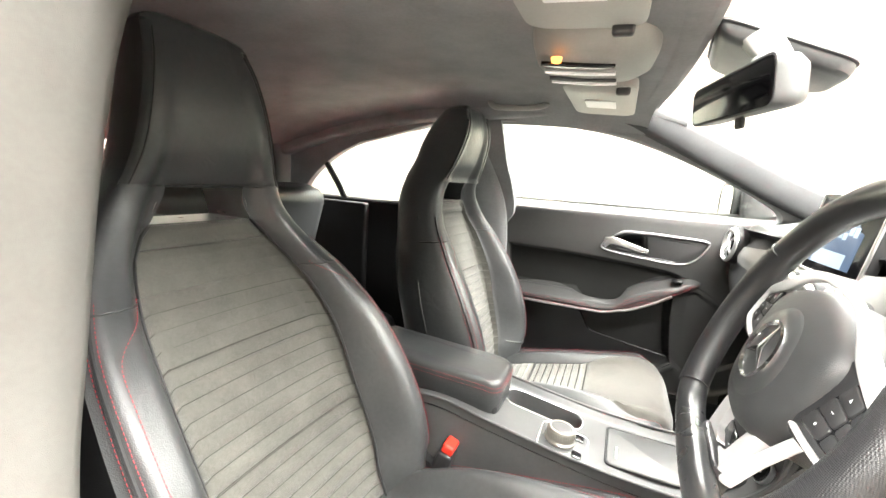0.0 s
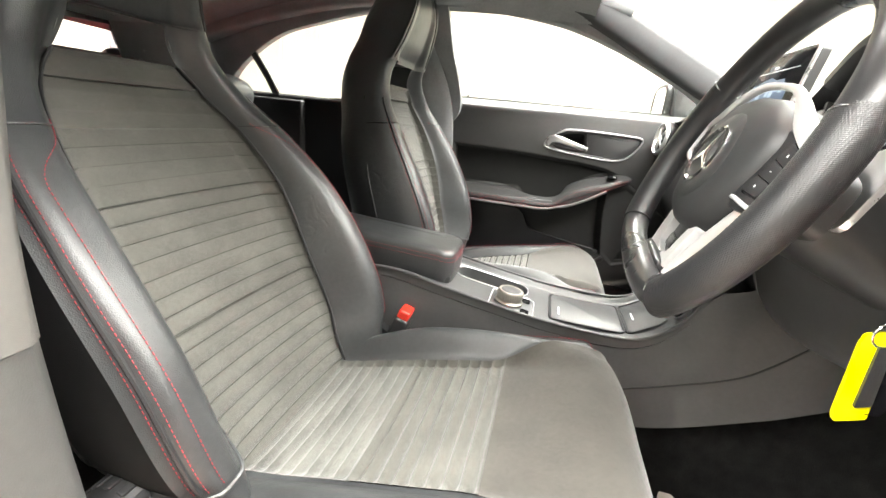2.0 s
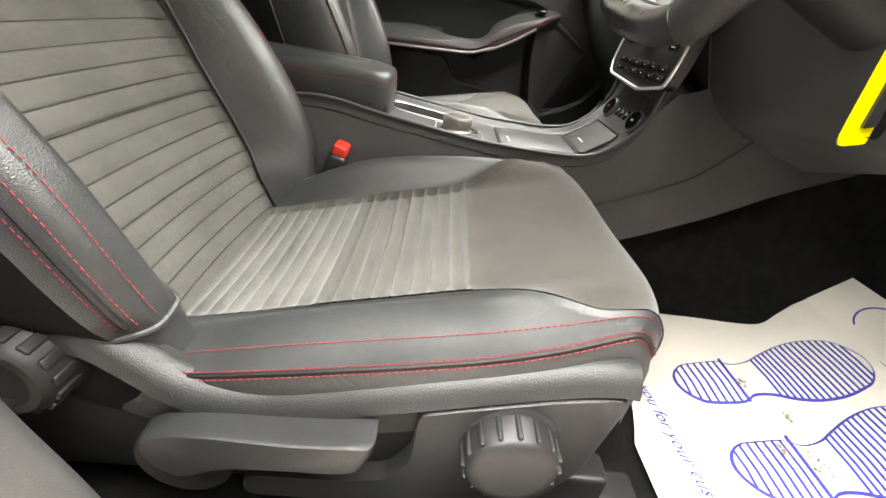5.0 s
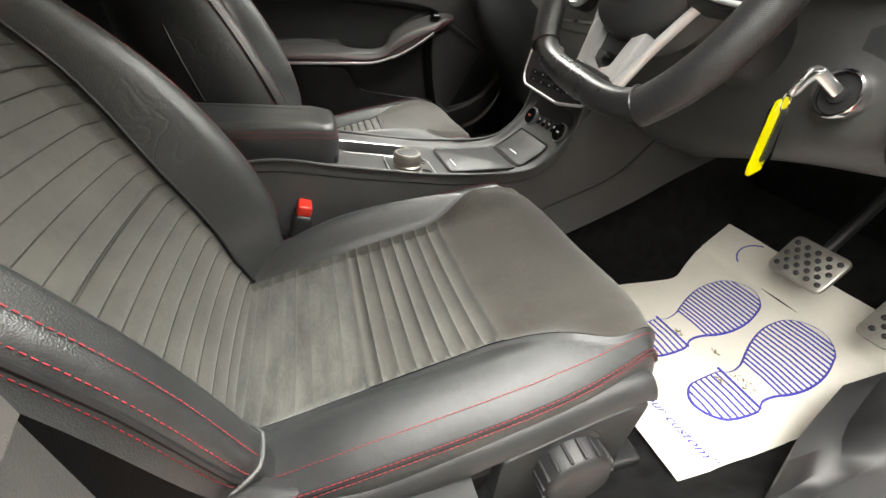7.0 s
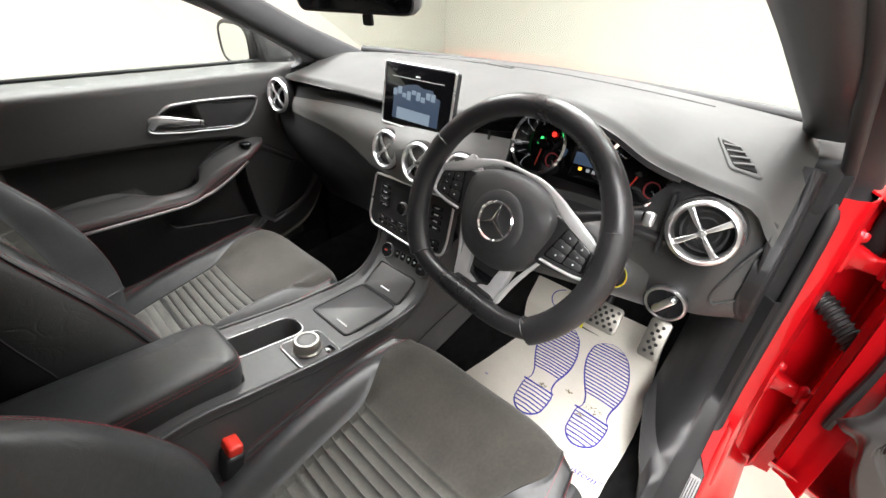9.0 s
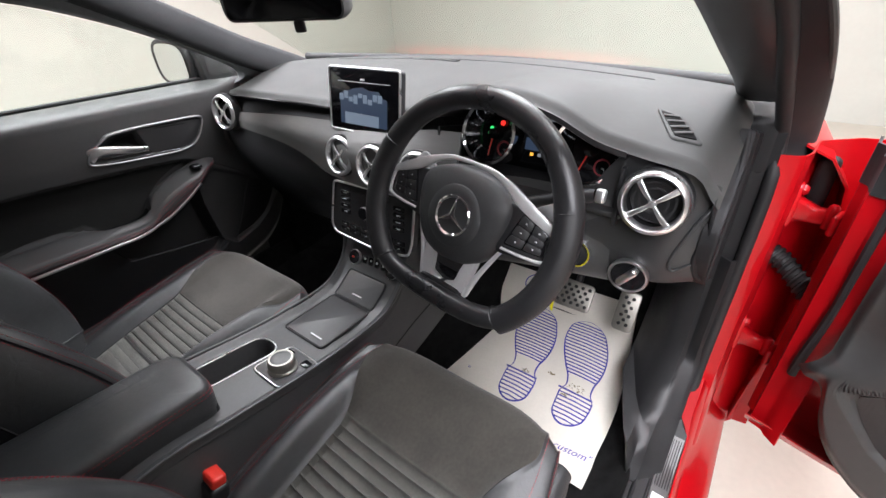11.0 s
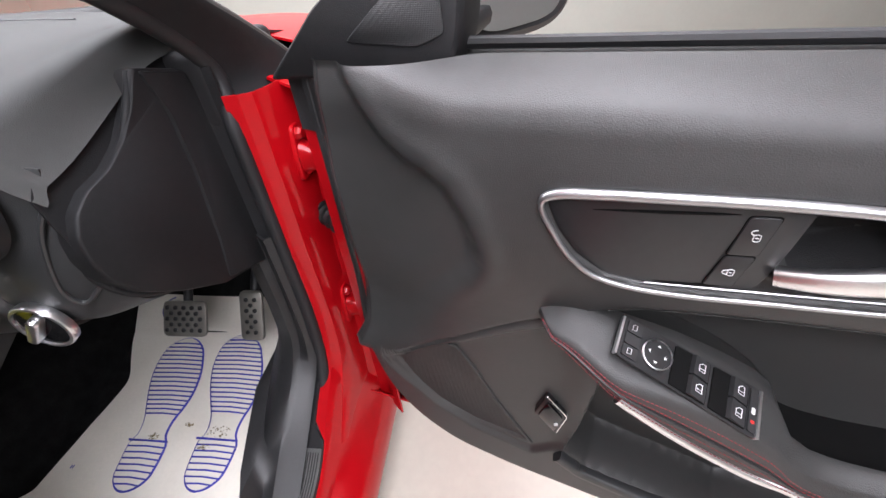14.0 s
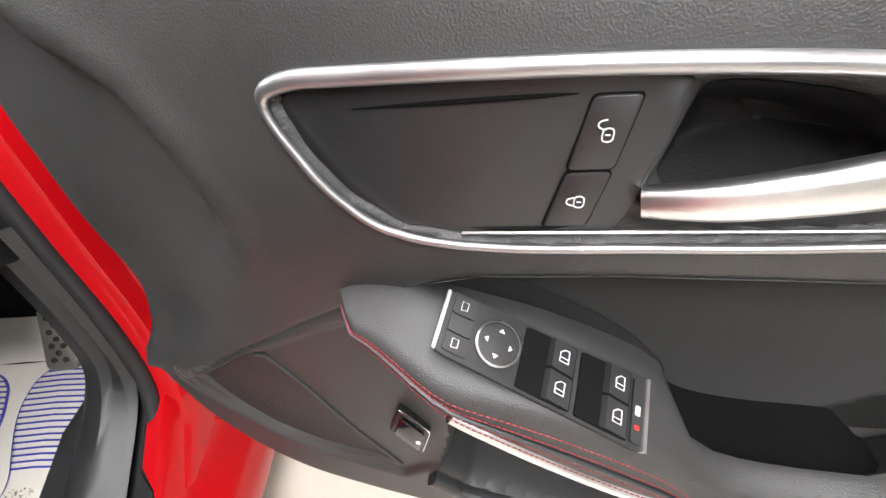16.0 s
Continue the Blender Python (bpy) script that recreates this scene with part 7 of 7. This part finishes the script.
    turn = radians(30 if driver else 0)
    mn, mw = (-0.222, 0.105) if driver else (-0.145, 0.125)
    M = lambda u, n, z: W(0.21 + (u - 0.21) * math.cos(turn) - (n - mn) * math.sin(turn), mn + (u - 0.21) * math.sin(turn) + (n - mn) * math.cos(turn), z)
    mir = part("mirror_housing", loft([[M(0.21 + x, mn + f * mw * math.copysign(abs(math.cos(q)) ** 0.6, math.cos(q)), 1.128 + f * 0.068 * math.copysign(abs(math.sin(q)) ** 0.6, math.sin(q))) for q in [6.28318 * k / 28 for k in range(28)]] for x, f in ((-0.06, 0.5), (-0.045, 0.75), (-0.01, 0.95), (0.004, 0.985))]), PAINT, root, "red door mirror housing")
    part("mirror_shell", loft([[M(0.21 + x, mn + f * mw * math.copysign(abs(math.cos(q)) ** 0.6, math.cos(q)), 1.128 + f * 0.068 * math.copysign(abs(math.sin(q)) ** 0.6, math.sin(q))) for q in [6.28318 * k / 28 for k in range(28)]] for x, f in ((0.003, 0.980), (0.006, 0.995), (0.03, 1.0), (0.045, 0.99))]), HARD, mir, "black inner shell of the mirror")
    part("mirror_rim", tube([M(0.253, mn + (mw - 0.001) * math.copysign(abs(math.cos(q)) ** 0.6, math.cos(q)), 1.128 + 0.067 * math.copysign(abs(math.sin(q)) ** 0.6, math.sin(q))) for q in [6.28318 * k / 40 for k in range(40)]], 0.011, 8, closed=True), HARD, mir)
    bm = bmesh.new()
    bm.faces.new([bm.verts.new(M(0.264 + 0.004 * math.cos(q), mn + (mw - 0.006) * math.copysign(abs(math.cos(q)) ** 0.6, math.cos(q)), 1.128 + 0.062 * math.copysign(abs(math.sin(q)) ** 0.6, math.sin(q)))) for q in [6.28318 * k / 40 for k in range(40)]])
    part("mirror_glass", bm, MIRROR, mir, "mirror glass")
    part("mirror_arm", strip([W(0.19, -0.03, 1.085), W(0.20, -0.09, 1.083), W(0.21, -0.16, 1.09)], 0.045, 0.03), HARD, mir)
    # painted shell: outer skin, front face, lower edge, rubber seals
    rows = []
    for i in range(25):
        f = i / 24
        rows.append([W(u, -0.075 - 0.03 * math.sin(3.14 * f) + 0.02 * f, table(SHELL_LOW, u)[0] + (1.06 - table(SHELL_LOW, u)[0]) * f) for u in span(0.01, 1.08, 50)])
    part("outer_skin", sheet(rows, 0.004), PAINT, root, "glossy red outer door skin")
    rows = []
    for z in span(0.435, 0.998, 30):
        rows.append([W(0.012, -0.085, z), W(0.015, -0.045, z), W(0.028, -0.035, z), W(0.032, 0.0, z), W(0.050, 0.003, z), W(0.058, 0.006, z), W(0.064, 0.014, z), W(0.074, 0.020, z), W(0.088, 0.028, z)])
    part("front_face", sheet(rows, 0.003), PAINT, root, "glossy red front face of the door")
    part("front_cap", sheet([[W(0.010, -0.086, z), W(0.013, -0.046, z), W(0.026, -0.034, z), W(0.034, 0.004, z), W(0.058, 0.010, z), W(0.088, 0.030, z)] for z in span(0.996, 1.062, 8)], 0.004), RUBBER, root, "black cap at the upper front corner of the door")
    rows = []
    for u in span(0.02, 1.08, 40):
        zb = table(SHELL_LOW, u)[0] + 0.02
        rows.append([W(u, -0.085, zb - 0.02), W(u, -0.04, zb - 0.028), W(u, -0.02, zb - 0.018), W(u, 0.0, zb - 0.010), W(u, 0.012, zb + 0.008), W(u, 0.02, zb + 0.02)])
    part("lower_face", sheet(rows, 0.003), PAINT, root, "glossy red lower face of the door")
    part("shell_fill", extrude([(0.13, 0.62), (0.24, 0.50), (1.06, 0.36), (1.06, 1.03), (0.13, 1.03)], lambda a, b, h: W(a, -0.05 + h, b), 0.03, 0.002), HARD, root)
    part("door_seal", tube([W(0.064 - 0.010 * (1 - smooth01(z, 0.62, 0.80)), 0.014, z) for z in span(0.62, 1.06, 30)], [0.0085] * 31, 8), RUBBER, root, "black rubber door seal")
    part("window_ledge", sheet([[W(u, n, z) for n, z in ((-0.085, 1.055), (-0.06, 1.075), (-0.02, 1.078), (0.0, 1.072))] for u in span(0.06, 1.08, 20)], 0.003), RUBBER, root)
    part("ledge_seal", tube([W(u, -0.012, 1.085) for u in span(0.10, 1.07, 20)], 0.006, 8), RUBBER, root)
    part("lock_pin", lathe([(0.004, 0.0), (0.004, 0.015), (0.003, 0.018), (0, 0.018)], W(0.985, 0.02, 1.08), (0, 0, 1), 12), HARD, root)
    return root


DOORSUEDE = surface("dark_suede_door_insert", (0.0095, 0.0097, 0.0088), 0.92, vary=0.3, scale=14, bump=0.25, bump_scale=1200, sheen=0.2, spec=0.2)
MESHMAT = surface("perforated_black_plastic", (0.020, 0.020, 0.021), 0.5, vary=0.15, scale=10, bump=0.45, bump_scale=620, kind="dots")
BEZELMAT = surface("satin_black_bezel_panel", (0.022, 0.022, 0.023), 0.36, vary=0.15, scale=9, bump=0.04, bump_scale=900)
TWEETER = surface("fine_black_tweeter_mesh", (0.010, 0.010, 0.011), 0.55, vary=0.15, scale=10, bump=0.3, bump_scale=620, kind="dots")
KEYGREY = surface("satin_dark_grey_key", (0.028, 0.028, 0.029), 0.42, vary=0.12, scale=40)
GLOSSY_KEY = surface("satin_black_key", (0.012, 0.012, 0.013), 0.32, vary=0.15, scale=30)
HX, HY = 0.40, -0.85
DU = Vector((-0.22, -0.9755, 0)).normalized()
DN = V(DU.y, -DU.x, 0)
door(lambda u, n, z: V(HX + DU.x * u + DN.x * n, HY + DU.y * u + DN.y * n, z), "driver_door", "open black-trimmed driver door with red painted edges", True, -1)
passenger_door = door(lambda u, n, z: V(0.465 - u, 0.835 - n, z), "passenger_door", "closed black-trimmed passenger door", False, 1)
# the bin under the passenger armrest, its lip falling away to the front
lip = [(-0.52, 0.695), (-0.262, 0.685), (-0.238, 0.664), (-0.212, 0.616), (-0.182, 0.601), (-0.018, 0.574), (0.14, 0.553), (0.25, 0.537)]
bin_wall = part("map_pocket", extrude(rounded(lip + [(0.25, 0.36), (-0.52, 0.36)], 0.012, 3), lambda a, b, h: V(a, 0.796 - h, b), 0.014, 0.004), HARD, passenger_door, "hard black door bin")
part("bin_lip", tube(spline([(a, 0.784, b) for a, b in lip[1:]], 40), 0.0035, 6), HARD, bin_wall)

# ---- pedals, mat, key, cabin fittings ----


def pedal(name, label, c, w, h, aim, lean, arm_to):
    root = thing(name, label, "pedal", group="pedals")
    n = Vector(aim).normalized()
    r = V(math.sin(radians(lean)) * 0, -1, 0)
    r = (r - n * r.dot(n)).normalized()
    u = r.cross(n)
    if u.z < 0:
        u = -u
    pl = lambda a, b, hh: Vector(c) + r * a + u * b + n * hh
    face = part("pedal_plate", extrude(rect(w, h, 0.014, 4), pl, 0.008, 0.003), STEEL, root, "brushed steel plate")
    k = 0
    for i in range(-3, 4):
        for j in range(-5, 6):
            a, b = i * 0.020 + (0.010 if j % 2 else 0), j * 0.0125
            if abs(a) < w / 2 - 0.009 and abs(b) < h / 2 - 0.009:
                part("rubber_stud", lathe([(0.0052, 0.0), (0.0048, 0.003), (0.003, 0.0042), (0, 0.0042)], pl(a, b, 0.0075), n, 10), RUBBER, face)
    part("pedal_arm", tube([Vector(c) - n * 0.004, Vector(c) - n * 0.02 + V(0.02, 0, 0.05), Vector(arm_to)], [0.010, 0.010, 0.012], 10), HARD, root, "dark steel arm")
    return root


pedal("brake_pedal", "drilled steel brake pedal with rubber studs", (0.497, -0.415, 0.527), 0.105, 0.080, (-0.80, 0.0, 0.60), 0, (0.66, -0.41, 0.75))
pedal("accelerator_pedal", "drilled steel accelerator pedal with rubber studs", (0.525, -0.557, 0.512), 0.055, 0.115, (-0.85, 0.0, 0.52), 0, (0.68, -0.55, 0.66))


def mat_z(x, y):
    return 0.328 + 0.016 * smooth01(x, 0.15, 0.35) + 0.030 * smooth01(x, 0.38, 0.60) + 0.75 * max(0.0, x - 0.585) + 0.003 * math.sin(9 * x + 5 * y) * math.sin(11 * y)


mat = thing("paper_mat", "cream paper floor mat with printed blue footprints", "floor mat")
rows = []
for i in range(61):
    f = i / 60
    x = 0.09 + 0.575 * f
    ya = table([(0.085, -0.648), (0.25, -0.628), (0.42, -0.609), (0.66, -0.565), (0.72, -0.55)], x)[0]
    yb = table([(0.085, -0.50), (0.115, -0.40), (0.145, -0.16), (0.20, -0.163), (0.30, -0.181), (0.40, -0.193), (0.45, -0.198), (0.50, -0.172), (0.56, -0.140), (0.66, -0.100), (0.72, -0.08)], x)[0]
    rows.append([V(x, ya + (yb - ya) * j / 30, mat_z(x, ya + (yb - ya) * j / 30)) for j in range(31)])
sheet_ob = part("paper_sheet", sheet(rows), PAPER, mat, "creased cream paper")


def on_mat(x, y, h=0.0):
    return V(x, y, mat_z(x, y) + 0.0012 + h)


def footprint(x0, x1, yt, yb, flip):
    """Outline and sole bars of a printed shoe from heel x0 to toe x1."""
    def mid_y(x):
        return yb + (yt - yb) * smooth01((x - x0) / (x1 - x0))
    WID = [(0.0, 0.036), (0.10, 0.042), (0.20, 0.045), (0.265, 0.044), (0.30, 0.036), (0.40, 0.037), (0.50, 0.050), (0.62, 0.062), (0.75, 0.065), (0.86, 0.057), (1.0, 0.040)]

    def sole(f):
        e = min(f / 0.10, 1.0, (1.0 - f) / 0.12)
        return table(WID, f)[0] * math.sqrt(max(0.0, 1 - (1 - max(0.0, e)) ** 2))

    bm = bmesh.new()
    left, right = [], []
    for k in range(49):
        f = 0.5 - 0.5 * math.cos(3.14159 * k / 48)
        x = x0 + (x1 - x0) * f
        w = sole(f)
        sway = flip * 0.016 * math.sin(3.14 * f)
        left.append((x, mid_y(x) + sway + w))
        right.append((x, mid_y(x) + sway - w))
    loop = left + right[-2:0:-1]
    tube([on_mat(*p) for p in loop], 0.0027, 5, bm, closed=True, flat=0.2)
    for f in [0.035 + 0.034 * k for k in range(7)] + [0.445 + 0.0315 * k for k in range(17)]:
        x = x0 + (x1 - x0) * f
        w = sole(f)
        sway = flip * 0.016 * math.sin(3.14 * f)
        c = mid_y(x) + sway
        part("printed_bar", tube([on_mat(x, c - w), on_mat(x + 0.002, c), on_mat(x, c + w)], 0.0019, 5, flat=0.2), INK, sheet_ob)
    for f in (0.275,):
        x = x0 + (x1 - x0) * f
        w = sole(f) + 0.006
        part("printed_bar", tube([on_mat(x, mid_y(x) + flip * 0.008 - w), on_mat(x, mid_y(x) + flip * 0.008 + w)], 0.0025, 5, flat=0.2), INK, sheet_ob)
    part("footprint", bm, INK, sheet_ob, "blue printed shoe outline with bars")


footprint(0.206, 0.567, -0.305, -0.362, -0.5)
footprint(0.218, 0.582, -0.454, -0.515, -1)
text_mesh('"Thank you for your custom"', 0.0275, lambda a, b, h: on_mat(0.1525 + b + 0.083 * a, -0.451 - a - 0.25 * b, h), "printed_line", INK, sheet_ob)
text_mesh('"', 0.03, lambda a, b, h: on_mat(0.235 + b, -0.215 - a, h), "printed_mark", INK, sheet_ob)
bm = tube([on_mat(0.63 + 0.03 * math.cos(q), -0.25 + 0.05 * math.sin(q)) for q in [0.4 + 2.2 * k / 12 for k in range(13)]], 0.0018, 5, flat=0.25)
part("footprint", bm, INK, sheet_ob)
for cx, cy, rr in ((0.335, -0.508, 0.018), (0.315, -0.362, 0.010), (0.345, -0.43, 0.007), (0.30, -0.49, 0.009)):
    rng = random.Random(int(cx * 1000))
    bm = bmesh.new()
    for k in range(46):
        an, d = rng.random() * 6.283, rr * rng.random() ** 0.6
        p = (cx + d * math.cos(an) * 0.7, cy + d * math.sin(an) * 1.5)
        q = 0.0006 + 0.0018 * rng.random() ** 2
        bm.faces.new([bm.verts.new(on_mat(p[0] + q * math.cos(w) * (0.7 + 0.6 * rng.random()), p[1] + q * math.sin(w) * (0.7 + 0.6 * rng.random()), 0.0004)) for w in [1.0472 * m for m in range(6)]])
    part("dirt_mark", bm, DIRT, sheet_ob, "brown dirt smudge")
tagged(part("floor_stud", lathe([(0.024, 0.0), (0.022, 0.004), (0.012, 0.006), (0.010, 0.003), (0, 0.003)], (0.055, -0.600, 0.303), (0, 0, 1), 24), HARD), "round black floor mat fixing stud on the carpet", "stud")

# sill plate with a plain lettered bar
plate = thing("sill_plate", "brushed steel sill plate with ribs", "sill plate")
plate_at = lambda a, b, h: V(a, -0.759 + b, 0.3685 + h + 0.13 * smooth01(a, 0.20, 0.46))
pp = part("plate", sheet([[plate_at(-0.48 + 0.765 * k / 60, b, h) for b, h in ((-0.0175, 0.0), (-0.0165, 0.003), (0.0165, 0.003), (0.0175, 0.0))] for k in range(61)], 0.002), PLATE, plate)
for k in range(6):
    part("plate_rib", tube([plate_at(0.165 + 0.114 * j / 12, -0.0125 + 0.005 * k, 0.0034) for j in range(13)], 0.0011, 6), HARD, pp)
for k, w in enumerate((0.016, 0.013, 0.013, 0.014, 0.009, 0.013, 0.010, 0.012, 0.013, 0.013, 0.018)):
    part("plain_bar", brick(plate_at(0.140 - 0.0195 * k, 0.0, 0.0034), (w, 0.024 if k in (0, 10) else 0.018, 0.0010), 0.0003), WHITE, pp)

# key with its tag
keys = thing("ignition_key", "silver and black car key with yellow tag in the ignition", "key")
part("key_shaft", strip([IC + V(-0.002, 0.0, 0.001), IC.lerp(V(0.163, -0.492, 0.886), 0.6), V(0.163, -0.492, 0.886)], 0.008, 0.013), SATIN, keys, "bright key shaft")
part("key_bow", tube(spline([(0.166, -0.492, 0.888), (0.152, -0.491, 0.890), (0.145, -0.490, 0.880), (0.141, -0.488, 0.866), (0.147, -0.488, 0.864), (0.155, -0.490, 0.876)], 30, closed=True), 0.0030, 8, closed=True), SATIN, keys, "silver key loop")
part("key_ring", tube([V(0.139 + 0.012 * math.cos(q), -0.487 + 0.004 * math.cos(q), 0.856 + 0.011 * math.sin(q)) for q in [6.28318 * k / 24 for k in range(24)]], 0.0014, 8, closed=True), CHROME, keys, "silver split ring")
tag_at = lambda a, b, h: V(0.121 + 0.95 * a - 0.05 * b, -0.4935 + 0.30 * a + h, 0.857 + b)
tag = part("key_tag", extrude(rounded([(0.0, 0.0), (0.020, 0.003), (0.030, -0.004), (0.031, -0.086), (-0.002, -0.089), (-0.005, -0.082), (-0.003, -0.010)], 0.003, 3), tag_at, 0.0045, 0.0012), YELLOW, keys, "bright yellow plastic tag")
part("tag_window", extrude(rounded([(0.014, -0.010), (0.0275, -0.010), (0.0285, -0.070), (0.011, -0.072)], 0.002, 2), lambda a, b, h: tag_at(a, b, h - 0.0030), 0.0030, 0.0006), SEATTRIM, tag, "grey label window of the tag")
part("key_fob", extrude(rounded([(-0.012, 0.0), (0.014, 0.0), (0.017, -0.060), (0.010, -0.072), (-0.014, -0.068)], 0.008, 4), lambda a, b, h: V(0.150 + 0.95 * a - 0.10 * b, -0.480 + 0.30 * a + h + 0.05 * b, 0.846 + b), 0.013, 0.004), GLOSS, keys, "black key fob")

# roof fittings
lampu = thing("roof_console", "pale grey roof console with reading lamps", "lamp")
rings = []
for h, f in ((0.0, 1.0), (-0.012, 0.98), (-0.026, 0.9), (-0.034, 0.7), (-0.036, 0.3)):
    rings.append([V(-0.235 + 0.115 * f * math.copysign(abs(math.cos(q)) ** 0.7, math.cos(q)), 0.02 + 0.125 * f * math.copysign(abs(math.sin(q)) ** 0.7, math.sin(q)), 1.425 + h * 1.9) for q in [6.28318 * k / 40 for k in range(40)]])
part("console_shell", loft(rings), PALE, lampu)
for y0, dip, w, material, nm, label in ((-0.070, 0.0, 0.016, GLOSS, "lamp_slot", "black slot of the reading lamp"), (-0.025, 0.006, 0.014, SATIN, "lamp_crescent", "silver crescent strip"), (0.030, 0.004, 0.010, CONSOLE, "switch_row", "grey row of switches"), (0.062, 0.0, 0.012, SATIN, "lamp_crescent", "silver crescent strip")):
    run = [V(-0.318 + 0.125 * k / 12, y0 + 0.030 * math.sin(3.14159 * k / 24), 1.3565 - dip * 0.3) for k in range(13)]
    part(nm, strip(run, [w * (0.25 + 0.75 * math.sin(3.14159 * (k + 1) / 14)) for k in range(13)], 0.008), material, lampu, label)
part("lamp_lens", lathe([(0.0, -0.006), (0.008, -0.004), (0.010, 0.004)], (-0.288, -0.088, 1.356), (0, 0, 1), 16), GLOW_ORANGE, lampu, "glowing orange lamp")


def visor(y0, y1, name_label, x0=-0.15, drop=0.0, mirror_lid=False):
    v = thing("sun_visor", name_label, "sun visor", group="sun visors")
    rings = []
    for f, h in ((0.985, 0.010), (1.0, 0.0), (0.985, -0.012), (0.9, -0.016), (0.5, -0.018)):
        poly = rounded([(x0, y0), (x0, y1), (x0 - 0.165, y1), (x0 - 0.165, y0)], 0.04, 5)
        cx, cy = x0 - 0.08, (y0 + y1) / 2
        rings.append([V(cx + (a - cx) * f, cy + (b - cy) * f, 1.374 + h - drop * (x0 - a) + 0.05 * (x0 - a)) for a, b in poly])
    part("visor_pad", loft(rings), PALE, v, "pale grey padded visor")
    part("visor_clip", brick((x0 - 0.03, y0 + (0.02 if y1 > y0 else -0.02), 1.358), (0.03, 0.02, 0.022), 0.006), HARD, v)
    part("visor_label", brick((x0 - 0.085, (y0 + y1) / 2, 1.3592), (0.075, 0.09, 0.002), 0.0008, xa=(1, 0, -0.05)), WHITE, v, "pale warning label")
    return v


visor(0.145, 0.53, "pale grey sun visor folded up against the roof")
visor(-0.20, -0.52, "pale grey sun visor folded up above the wheel")
mirror_in = thing("rear_view_mirror", "black rear view mirror on the windscreen", "mirror")
mc = Vector((-0.012, -0.040, 1.304))
mnn = Vector((-0.95, -0.28, -0.10)).normalized()
ma = (V(0, -1, 0) - mnn * V(0, -1, 0).dot(mnn)).normalized()
mb = ma.cross(mnn) if ma.cross(mnn).z > 0 else mnn.cross(ma)
mpl = lambda a, b, h: mc + ma * a + mb * b + mnn * h
rings = [[mpl(a * f, b * f, h) for a, b in rounded([(-0.122, -0.032), (0.120, -0.040), (0.122, 0.036), (-0.120, 0.034)], 0.020, 5)] for h, f in ((-0.060, 0.55), (-0.052, 0.78), (-0.030, 0.94), (-0.006, 1.0), (0.006, 0.985))]
part("mirror_shell", loft(rings), CONSOLE, mirror_in, "satin grey mirror shell")
part("mirror_face", extrude(rounded([(-0.117, -0.028), (0.115, -0.036), (0.117, 0.032), (-0.115, 0.030)], 0.017, 5), lambda a, b, h: mpl(a, b, h + 0.0055), 0.0015, 0.0005), SCREENBLACK, mirror_in, "dark mirror glass")
part("mirror_stem", strip([mc + V(0.03, 0, 0.02), mc + V(0.045, 0.0, 0.06), mc + V(0.02, 0.0, 0.095)], 0.05, 0.035, hint=(0, 1, 0)), PALE, mirror_in)
part("dip_lever", brick(mpl(0.02, -0.046, -0.005), (0.02, 0.018, 0.008), 0.003, xa=ma, ya=mb), HARD, mirror_in)
for s in (1,):
    grab = thing("grab_handle", "dark folded grab handle on the roof rail", "handle")
    part("handle_bar", tube(spline([(-0.612, s * 0.570, 1.412), (-0.600, s * 0.562, 1.398), (-0.575, s * 0.556, 1.390), (-0.51, s * 0.553, 1.388), (-0.445, s * 0.553, 1.390), (-0.420, s * 0.558, 1.398), (-0.408, s * 0.568, 1.412)], 30), 0.009, 10), PALE, grab)

cover = thing("sensor_cover", "grey louvred sensor cover behind the mirror", "cover")
cv = [V(x, y, 1.410 - 0.30 * (x + 0.05)) for x, y in ((-0.05, -0.065), (0.152, -0.018), (0.155, 0.118), (-0.03, 0.15))]
rim = [V(x, y, 1.410 - 0.30 * (x + 0.05)) for x, y in rounded([p[:2] for p in cv], 0.028, 5)]
bm = bmesh.new()
rings = [[p + V(0, 0, h) + (sum(cv, Vector()) / 4 - p) * f for p in rim] for h, f in ((0.012, 0.0), (0.0, 0.0), (-0.012, 0.05), (-0.017, 0.14))]
loft(rings, True, bm)
shell = part("cover_shell", bm, CONSOLE, cover)
part("cover_edge", tube([p + V(0, 0, 0.008) for p in rim], 0.004, 6, closed=True), RUBBER, cover, "dark edge of the cover")
for k in range(5):
    f = 0.40 + 0.07 * k
    a = cv[0].lerp(cv[1], f).lerp(cv[3].lerp(cv[2], f), 0.25)
    b = cv[0].lerp(cv[1], f).lerp(cv[3].lerp(cv[2], f), 0.55)
    part("louvre", strip([a + V(0, 0, -0.019), b + V(0, 0, -0.019)], 0.008, 0.004), CONSOLE, shell)
